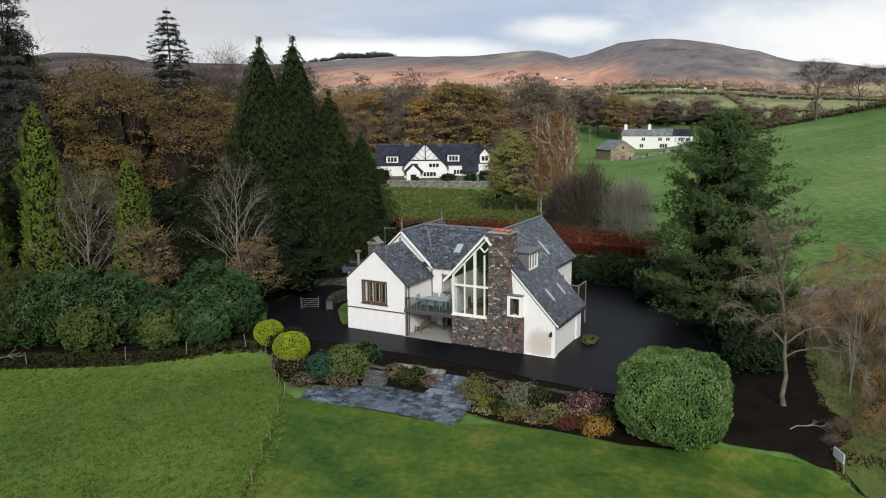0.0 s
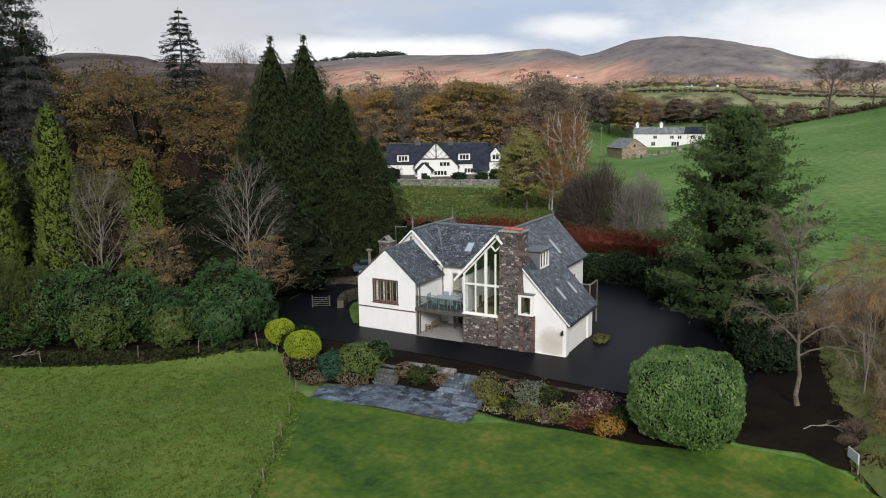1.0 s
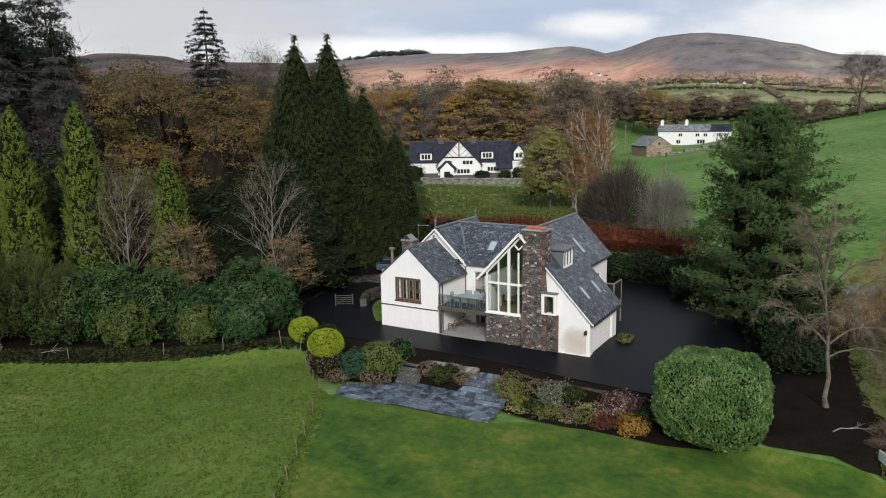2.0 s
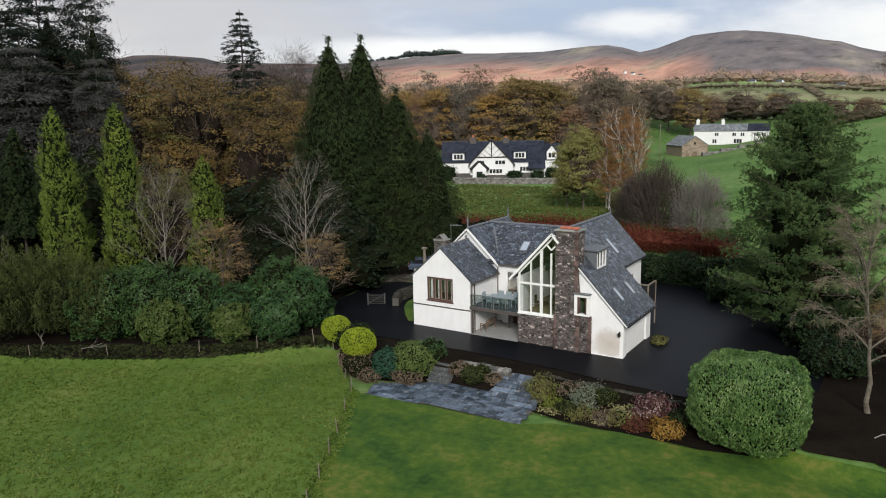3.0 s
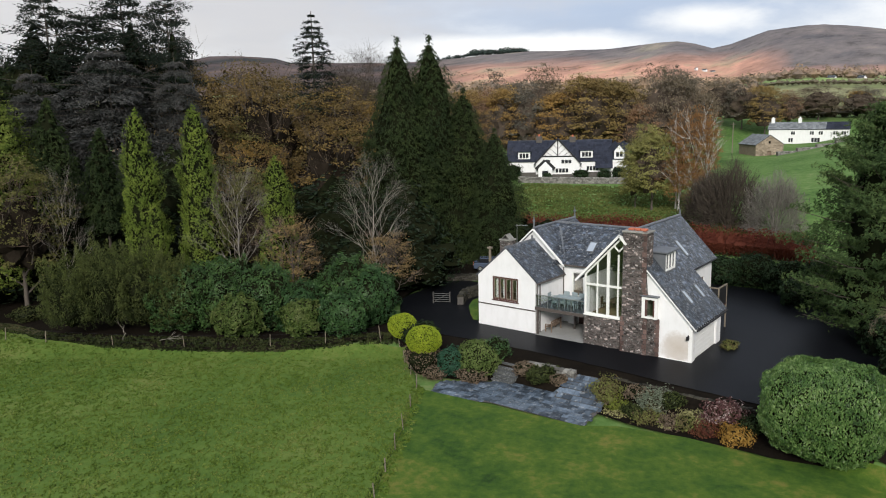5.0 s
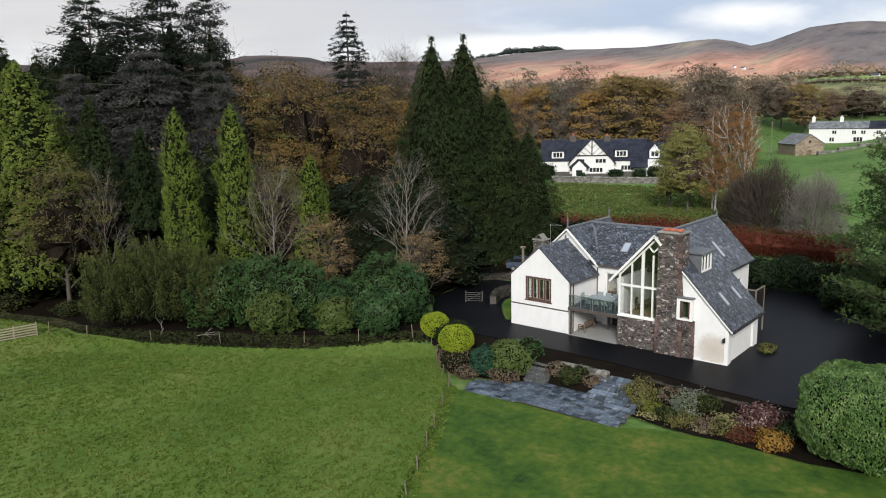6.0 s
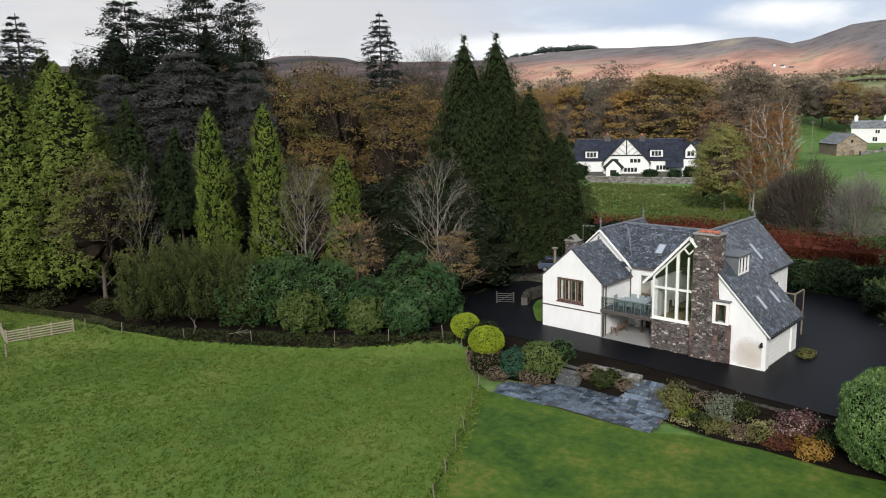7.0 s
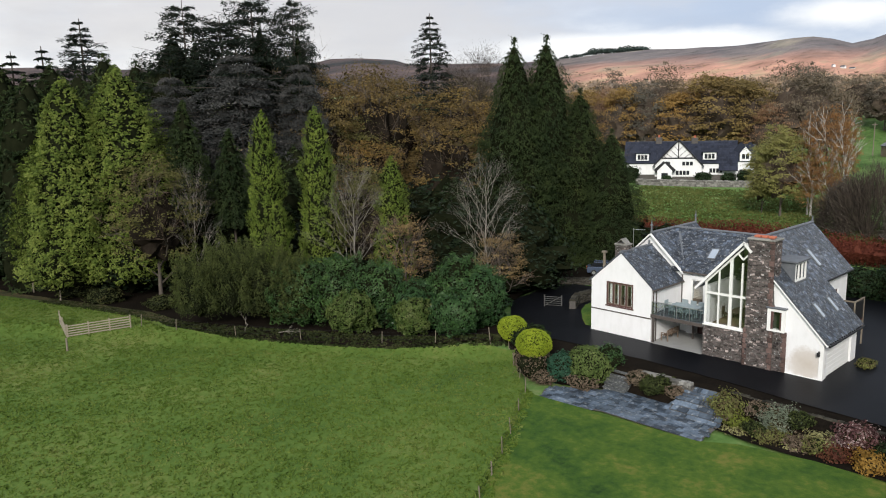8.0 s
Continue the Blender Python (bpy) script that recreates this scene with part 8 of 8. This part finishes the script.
fr = random.Random(31)
for line in ([(-3.0, -6.9), (3.3, -12.4), (7.2, -18.3), (11.3, -25.3), (14.5, -31)], [(-4.7, -7.3), (-12, -12.8), (-17.9, -16.9), (-23.2, -20.2), (-28.6, -23.2), (-32.0, -25.0)]):
    run = []
    for (ax, ay), (bx, by) in zip(line, line[1:]):
        n = max(1, round(math.hypot(bx - ax, by - ay) / (2.9 if line[0][0] > -4 else 5.6)))
        run += [(ax + (bx - ax) * i / n, ay + (by - ay) * i / n) for i in range(n)]
    run.append(line[-1])
    for x, y in run:
        timber_post(x, y, fr.uniform(0.8, 1.15), fr.uniform(-0.14, 0.14), fr.uniform(0.03, 0.045))
    wire_run(run)
for x, y, h in ((-52.5, -22.3, 1.5), (-48.3, -27, 1.2), (-55, -27.8, 1.2), (-31.5, -31.6, 1.2)):
    timber_post(x, y, h, 0.05, 0.09, "pale timber post beside the woodland track")


def hurdle(a, b, bars=5, high=1.15, name="field_hurdle", label="pale timber sheep hurdle on the paddock", category="hurdle", group="sheep pen hurdles"):
    """A pale timber field hurdle between two places on the land."""
    l = math.hypot(b[0] - a[0], b[1] - a[1])
    t = thing(name, label, category, (a[0], a[1], height(*a)), group, math.degrees(math.atan2(b[1] - a[1], b[0] - a[0])))
    dz = height(*b) - height(*a)
    for i in range(bars):
        bm = bmesh.new()
        z = 0.2 + (high - 0.25) * i / (bars - 1)
        beam(bm, (0, 0, z), (l, 0, z + dz), 0.04, 0.1)
        part("rail", bm, TIMBER_PALE, t)
    n = max(2, round(l / 2.0))
    for i in range(n + 1):
        x = l * i / n
        bm = bmesh.new()
        beam(bm, (x, 0.06, -0.2 + dz * i / n), (x, 0.06, high + 0.12 + dz * i / n), 0.1, 0.1)
        part("upright", bm, TIMBER_PALE, t)


TIMBER_PALE = surface("pale_timber", (0.19, 0.165, 0.12), (0.33, 0.295, 0.22), 2.0, 15, 0.85, 0.3)
hurdle((-39.0, -29.9), (-35.6, -30.4))
hurdle((-35.5, -30.3), (-32.4, -25.8))
for fa, fb in (((36.4, 45.2), (38.7, 42.0)), ((38.7, 42.0), (41.0, 38.8)), ((41.0, 38.8), (43.6, 36.8))):
    hurdle(fa, fb, 4, 1.3, "rail_fence", "pale timber rail fence beside the lane", "fence", "lane rail fence")


GATE_GREY = surface("silvered_timber", (0.035, 0.035, 0.033), (0.085, 0.085, 0.08), 2.0, 15, 0.85, 0.3)


def small_gate():
    g = thing("wooden_gate", "small silvery five-bar gate on the west drive", "gate", (-8.4, 4.4, height(-8.4, 4.4)), "", 30)
    for i in range(5):
        part("bar", boxes((0, 1.5, -0.03, 0.03, 0.2 + i * 0.2, 0.255 + i * 0.2)), GATE_GREY, g)
    for x in (-0.06, 1.56):
        part("gate_post", boxes((x - 0.06, x + 0.06, -0.07, 0.07, -0.2, 1.2)), GATE_GREY, g)
    bm = bmesh.new()
    beam(bm, (0.05, 0.035, 0.22), (1.45, 0.035, 1.05), 0.03, 0.06)
    part("brace", bm, GATE_GREY, g)


small_gate()


def pole_beside_house():
    p = thing("stone_post", "slim grey post beside the front wing", "post", (-2.6, 5.6, 0.0))
    bm = bmesh.new()
    rod(bm, (0, 0, -0.2), (0, 0, 5.4), 0.16, 0.12, 8)
    part("shaft", bm, TIMBER, p)
    part("cap", bevelled(boxes((-0.2, 0.2, -0.2, 0.2, 5.4, 5.6)), 0.04), TIMBER, p)


pole_beside_house()


SIGN_GREY = surface("weathered_board", (0.40, 0.42, 0.43), (0.58, 0.60, 0.61), 2.0, 14, 0.6, 0.1)


def notice_board():
    b = thing("sign_board", "blank weathered pale board beside the drive entrance", "sign", (36.85, -8.75, height(36.85, -8.75)), "", -62)
    part("panel", bevelled(boxes((-0.5, 0.5, -0.03, 0.03, 0.3, 0.85)), 0.01), SIGN_GREY, b)
    for x in (-0.4, 0.4):
        part("stake", boxes((x - 0.04, x + 0.04, 0.031, 0.1, -0.3, 0.8)), TIMBER, b)


notice_board()


def parked_car(x0, y0, turn, paint, label):
    c = thing("car", label, "car", (x0, y0, height(x0, y0) + 0.08), "", turn)
    bm = bmesh.new()
    slab(bm, [[(-2.1, 0.3), (2.1, 0.3), (2.15, 0.75), (1.3, 0.95), (-1.95, 0.98), (-2.15, 0.8)]], "y", -0.85, 0.85)
    part("body", bevelled(bm, 0.05), paint, c)
    bm = bmesh.new()
    slab(bm, [[(-1.7, 0.96), (0.95, 0.94), (0.35, 1.42), (-1.35, 1.45)]], "y", -0.72, 0.72)
    part("cabin", bevelled(bm, 0.05), CAR_GLASS, c)
    part("roof", bevelled(boxes((-1.35, 0.35, -0.68, 0.68, 1.43, 1.49)), 0.025), paint, c)
    for x in (-1.35, 1.35):
        for y in (-0.86, 0.86):
            bm = bmesh.new()
            rod(bm, (x, y - 0.1, 0.32), (x, y + 0.1, 0.32), 0.32, sides=16)
            w = part("wheel", bm, BLACK, c)
            bm = bmesh.new()
            rod(bm, (x, y - 0.11, 0.32), (x, y + 0.11, 0.32), 0.19, sides=12)
            part("rim", bm, STEEL, w)
    for y in (-0.6, 0.6):
        part("headlight", bevelled(boxes((2.08, 2.17, y - 0.18, y + 0.18, 0.62, 0.76)), 0.02), WHITE_PAINT, c)
        part("tail_light", bevelled(boxes((-2.17, -2.1, y - 0.14, y + 0.14, 0.66, 0.82)), 0.02), TERRACOTTA, c)


CAR_PAINT = surface("black_car_paint", (0.012, 0.013, 0.016), (0.02, 0.021, 0.025), 3, 20, 0.2, 0.0, spec=0.5)
BLUE_PAINT = surface("blue_grey_car_paint", (0.05, 0.065, 0.10), (0.07, 0.09, 0.13), 3, 20, 0.2, 0.0, spec=0.5)
CAR_GLASS = surface("dark_car_glass", (0.01, 0.012, 0.014), (0.02, 0.022, 0.025), 3, 20, 0.08, 0.0, spec=0.5)
parked_car(41.8, 31.2, 10, CAR_PAINT, "dark parked car on the lane")
parked_car(-12.6, 20.6, 35, BLUE_PAINT, "blue-grey car parked behind the front wing")


def fallen_branch(x, y, turn, l, seed):
    r = random.Random(seed)
    t = thing("fallen_branch", "pale dead branch lying by the fence", "branch", (x, y, height(x, y) + 0.1), "", turn)
    bm = bmesh.new()
    limbs(bm, r, Vector((0, 0, 0.05)), Vector((1, 0, 0.18)).normalized(), l * 0.55, 0.032, 2, 0.4, 0.05, 5)
    part("limb", bm, PALE_BARK, t)


fallen_branch(34.4, -6.1, 25, 1.9, 1)
fallen_branch(-23.0, -19.4, 140, 2.6, 2)
fallen_branch(-20.4, -17.6, 30, 1.8, 3)


# ---- neighbouring buildings ----
def far_window(parent, x, z, w, h, y, lights, material=None, name="window"):
    f = part(name, boxes((x - w / 2, x + w / 2, y - 0.06, y, z, z + h)), material or WHITE_PAINT, parent)
    s = w / lights
    for i in range(lights):
        part("pane", boxes((x - w / 2 + i * s + 0.07, x - w / 2 + (i + 1) * s - 0.07, y - 0.085, y - 0.055, z + 0.08, z + h - 0.08)), DARK_PANE, f)
    return f


DARK_PANE = surface("far_dark_pane", (0.015, 0.017, 0.02), (0.04, 0.045, 0.05), 2, 9, 0.15, 0.0)
NAVY_SLATE = surface("dark_blue_slate", (0.014, 0.017, 0.028), (0.034, 0.04, 0.06), 0.35, 5.0, 0.85, 0.3, island=0.35, spec=0.2)


def timbered_house():
    rng = random.Random(51)
    h = thing("timbered_house", "white cottage with dark roof and timbered gable", "house", (-48.6, 105.0, height(-48.6, 105) - 0.2), "", 28.5)
    part("wall", boxes((-13.5, 10.2, 0.0, 7.0, -1.0, 4.2)), WHITE, h)
    part("wall", boxes((10.2, 14.0, 1.0, 7.0, -1.0, 4.6)), WHITE, h)
    part("plinth", boxes((-13.6, 10.3, -0.12, 0.0, -1.0, 1.55)), MORTAR, h)
    part("plinth", boxes((-7.06, 3.06, -1.3, -1.2, -1.0, 1.2)), MORTAR, h)
    part("wall", slab(bmesh.new(), [[(-7.0, -1), (3.0, -1), (3.0, 3.8), (-2.0, 9.1), (-7.0, 3.8)]], "y", -1.2, 3.5), WHITE, h, "white gable with dark timbering")
    for c in ([(-13.9, -0.4, 4.1), (10.5, -0.4, 4.1), (10.5, 3.5, 8.9), (-13.9, 3.5, 8.9)], [(10.5, 7.4, 4.1), (-13.9, 7.4, 4.1), (-13.9, 3.5, 8.9), (10.5, 3.5, 8.9)], [(10.2, 0.7, 4.4), (14.3, 0.7, 4.4), (14.3, 4, 8.0), (10.2, 4, 8.0)], [(14.3, 7.3, 4.4), (10.2, 7.3, 4.4), (10.2, 4, 8.0), (14.3, 4, 8.0)], [(3.5, 4.5, 3.5), (3.5, -1.5, 3.5), (-2, -1.5, 9.4), (-2, 4.5, 9.4)], [(-7.5, -1.5, 3.5), (-7.5, 4.5, 3.5), (-2, 4.5, 9.4), (-2, -1.5, 9.4)], [(6.6, -1.6, 2.6), (10.5, -1.6, 2.6), (10.5, 0.2, 4.8), (6.6, 0.2, 4.8)]):
        slate_roof(h, c, rng, 0.6, 0.7, 0.2, "", NAVY_SLATE)
    bm = bmesh.new()
    beam(bm, (-7.1, -1.3, 3.9), (-2, -1.3, 9.3), 0.2, 0.75, (0, 1, 0))
    beam(bm, (3.1, -1.3, 3.9), (-2, -1.3, 9.3), 0.2, 0.75, (0, 1, 0))
    beam(bm, (-5.6, -1.24, 5.3), (1.6, -1.24, 5.3), 0.08, 0.3)
    beam(bm, (-2, -1.24, 5.4), (-2, -1.24, 9.0), 0.24, 0.08)
    for s in (-1, 1):
        beam(bm, (-2, -1.23, 5.5), (-2 + s * 1.7, -1.23, 7.1), 0.08, 0.24, (0, 1, 0))
        beam(bm, (-2, -1.22, 7.0), (-2 + s * 0.9, -1.22, 7.9), 0.08, 0.22, (0, 1, 0))
        beam(bm, (-2 + s * 1.3, -1.22, 5.4), (-2 + s * 2.5, -1.22, 6.3), 0.08, 0.26, (0, 1, 0))
        beam(bm, (-2 + s * 2.6, -1.21, 5.4), (-2 + s * 3.1, -1.21, 5.8), 0.08, 0.24, (0, 1, 0))
    part("timbering", bm, BLACK, h, "black timber framing on the gable")
    for x, z, w, hh, n in ((-4.5, 3.6, 1.7, 1.0, 2), (0.0, 3.6, 2.4, 1.0, 3), (-1.0, 1.5, 3.0, 1.1, 4)):
        far_window(h, x, z, w, hh, -1.2, n)
    far_window(h, 6.0, 1.9, 2.8, 1.1, 0.0, 4)
    far_window(h, 12.0, 1.4, 2.2, 1.3, 1.0, 3)
    for x, z in ((-9.8, 4.7), (4.6, 4.9)):
        d = part("dormer", boxes((x - 1.4, x + 1.4, -0.3, 2.4, z, z + 1.6)), WHITE, h)
        part("dormer_roof", boxes((x - 1.7, x + 1.7, -0.6, 2.8, z + 1.6, z + 1.8)), NAVY_SLATE, d)
        far_window(d, x, z + 0.15, 2.2, 1.2, -0.3, 3)
    d = part("dormer", slab(bmesh.new(), [[(10.9, 4.5), (13.2, 4.5), (13.2, 6.2), (12.05, 7.6), (10.9, 6.2)]], "y", 0.6, 3.0), WHITE, h)
    far_window(d, 12.05, 4.9, 1.6, 1.2, 0.6, 2)
    bm = bmesh.new()
    beam(bm, (10.6, 1.6, 6.1), (12.05, 1.6, 7.8), 2.6, 0.2, (0, 1, 0))
    beam(bm, (13.5, 1.6, 6.1), (12.05, 1.6, 7.8), 2.6, 0.2, (0, 1, 0))
    part("dormer_roof", bm, NAVY_SLATE, d)
    porch = part("porch", slab(bmesh.new(), [[(-6.4, -1), (-3.2, -1), (-3.2, 2.6), (-4.8, 4.2), (-6.4, 2.6)], rect(-5.5, -4.1, -0.9, 2.1)], "y", -2.6, -2.4), WHITE, h)
    bm = bmesh.new()
    beam(bm, (-6.9, -2.2, 2.4), (-4.8, -2.2, 4.4), 0.9, 0.2, (0, 1, 0))
    beam(bm, (-2.7, -2.2, 2.4), (-4.8, -2.2, 4.4), 0.9, 0.2, (0, 1, 0))
    part("porch_roof", bm, BLACK, porch)
    part("door", boxes((-5.5, -4.1, -2.35, -2.25, -1.0, 2.1)), DARK_PANE, porch)
    for x, z in ((-6.4, 8.6), (1.4, 8.4)):
        st = part("chimney", boxes((x - 0.7, x + 0.7, 3.0, 4.2, z - 1, z + 1.2)), MORTAR, h)
        part("chimney_pot", boxes((x - 0.2, x + 0.2, 3.4, 3.8, z + 1.2, z + 1.7)), TERRACOTTA, st)
    return h


timbered_house()


def long_farmhouse():
    rng = random.Random(53)
    x0, y0 = -21.5, 216
    h = thing("farmhouse", "long white farmhouse with grey slate roof", "house", (x0, y0, height(x0, y0) - 0.3), "", 6)
    part("wall", boxes((-11, 12.5, 0, 6, -1, 5.2)), WHITE, h)
    for a, b, m in ((-11.3, 6, GREY_SLATE), (6, 12.8, NAVY_SLATE)):
        slate_roof(h, [(a, -0.3, 5.1), (b, -0.3, 5.1), (b, 3, 7.4), (a, 3, 7.4)], rng, 0.7, 0.8, 0.2, "", m)
        slate_roof(h, [(b, 6.3, 5.1), (a, 6.3, 5.1), (a, 3, 7.4), (b, 3, 7.4)], rng, 0.7, 0.8, 0.2, "", m)
    for x in (-10.2, -2.0):
        c = part("chimney", boxes((x - 0.5, x + 0.5, 2.5, 3.5, 6.8, 8.7)), WHITE, h)
        part("chimney_pot", boxes((x - 0.2, x + 0.2, 2.8, 3.2, 8.7, 9.1)), WHITE, c)
    for x in (-3.6, 2.0, 4.6, 8.8, 11.2):
        far_window(h, x, 3.3, 1.3, 1.2, 0, 2)
    for x, w in ((3.2, 2.6), (8.8, 1.4)):
        far_window(h, x, 0.9, w, 1.5, 0, 3)
    far_window(h, -4.2, 0.9, 1.4, 1.4, 0, 2)


def stone_barn():
    rng = random.Random(54)
    x0, y0 = -21.0, 172
    h = thing("barn", "small brown stone barn with slate roof", "barn", (x0, y0, height(x0, y0) - 0.3), "", 42)
    part("wall", slab(bmesh.new(), [[(-4, -1), (4, -1), (4, 3.4), (0, 6.0), (-4, 3.4)], rect(-0.6, 0.6, 0.0, 1.6), rect(-0.3, 0.3, 3.6, 4.3), rect(-2.4, -1.8, 0.6, 1.2), rect(1.9, 2.5, 1.7, 2.3)], "y", 0, 0.5), BARN_STONE, h)
    part("wall", boxes((-4, -3.5, 0.5, 9.5, -1, 3.4)), BARN_STONE, h)
    part("wall", boxes((3.5, 4, 0.5, 9.5, -1, 3.4)), BARN_STONE, h)
    part("wall", slab(bmesh.new(), [[(-4, -1), (4, -1), (4, 3.4), (0, 6.0), (-4, 3.4)]], "y", 9.5, 10), BARN_STONE, h)
    part("door", boxes((-0.6, 0.6, 0.3, 0.4, -1, 1.6)), TEAK, h)
    slate_roof(h, [(4.3, -0.2, 3.3), (4.3, 10.2, 3.3), (0, 10.2, 6.1), (0, -0.2, 6.1)], rng, 0.6, 0.7, slate=GREY_SLATE)
    slate_roof(h, [(-4.3, 10.2, 3.3), (-4.3, -0.2, 3.3), (0, -0.2, 6.1), (0, 10.2, 6.1)], rng, 0.6, 0.7, slate=GREY_SLATE)
    rubble(h, (-4, 0, -1), (1, 0, 0), (0, 0, 1), (0, -1, 0), [(0, 0), (8, 0), (8, 4.4), (4, 7.0), (0, 4.4)], rng, 0.6, BARN_STONE, "stonework", 0.08, [(3.4, 4.6, 1.0, 2.6), (3.7, 4.3, 4.6, 5.3)])


GREY_SLATE = surface("lichened_grey_slate", (0.10, 0.11, 0.12), (0.26, 0.28, 0.29), 0.6, 4.0, 0.7, 0.4, island=0.35)
BARN_STONE = surface("barn_stone", (0.20, 0.16, 0.115), (0.40, 0.33, 0.25), 0.5, 5, 0.95, 0.4, island=0.35)
long_farmhouse()
stone_barn()
low_wall("farm_wall", "low stone wall by the farmhouse", [(-18, 168), (-3, 190)], 0.7, 1.0, 26, DRY_STONE, True, 0.8)


def telegraph_pole(x, y, h):
    p = thing("telegraph_pole", "slim grey timber telegraph pole", "pole", (x, y, height(x, y)))
    bm = bmesh.new()
    rod(bm, (0, 0, -0.5), (0, 0, h), 0.16, 0.11, 8)
    part("shaft", bm, TIMBER, p)
    part("crossarm", boxes((-0.7, 0.7, -0.06, 0.06, h - 0.6, h - 0.45)), TIMBER, p)


telegraph_pole(-63.5, 96, 9)
telegraph_pole(-33, 178, 9)



def far_cottage(x, y, turn, w=9, label="tiny white cottage far off in the valley"):
    c = thing("far_cottage", label, "house", (x, y, height(x, y) - 1.0), "far cottages", turn)
    part("wall", slab(bmesh.new(), [[(-2, 0), (2, 0), (2, 3.2), (0, 4.8), (-2, 3.2)]], "y", 0, w), WHITE, c)
    part("roof", slab(bmesh.new(), [[(-2.4, 3.1), (0, 5.1), (2.4, 3.1), (2.4, 2.8), (0, 4.8), (-2.4, 2.8)]], "y", -0.3, w + 0.3), SLATE, c)


for fx, fy, ft, fw in ((-412, 1276, 70, 8), (-424, 1262, 40, 7), (-400, 1284, 90, 8), (-117, 776, 80, 7), (-92, 779, 50, 8), (-35, 770, 95, 8)):
    far_cottage(fx, fy, ft, fw)
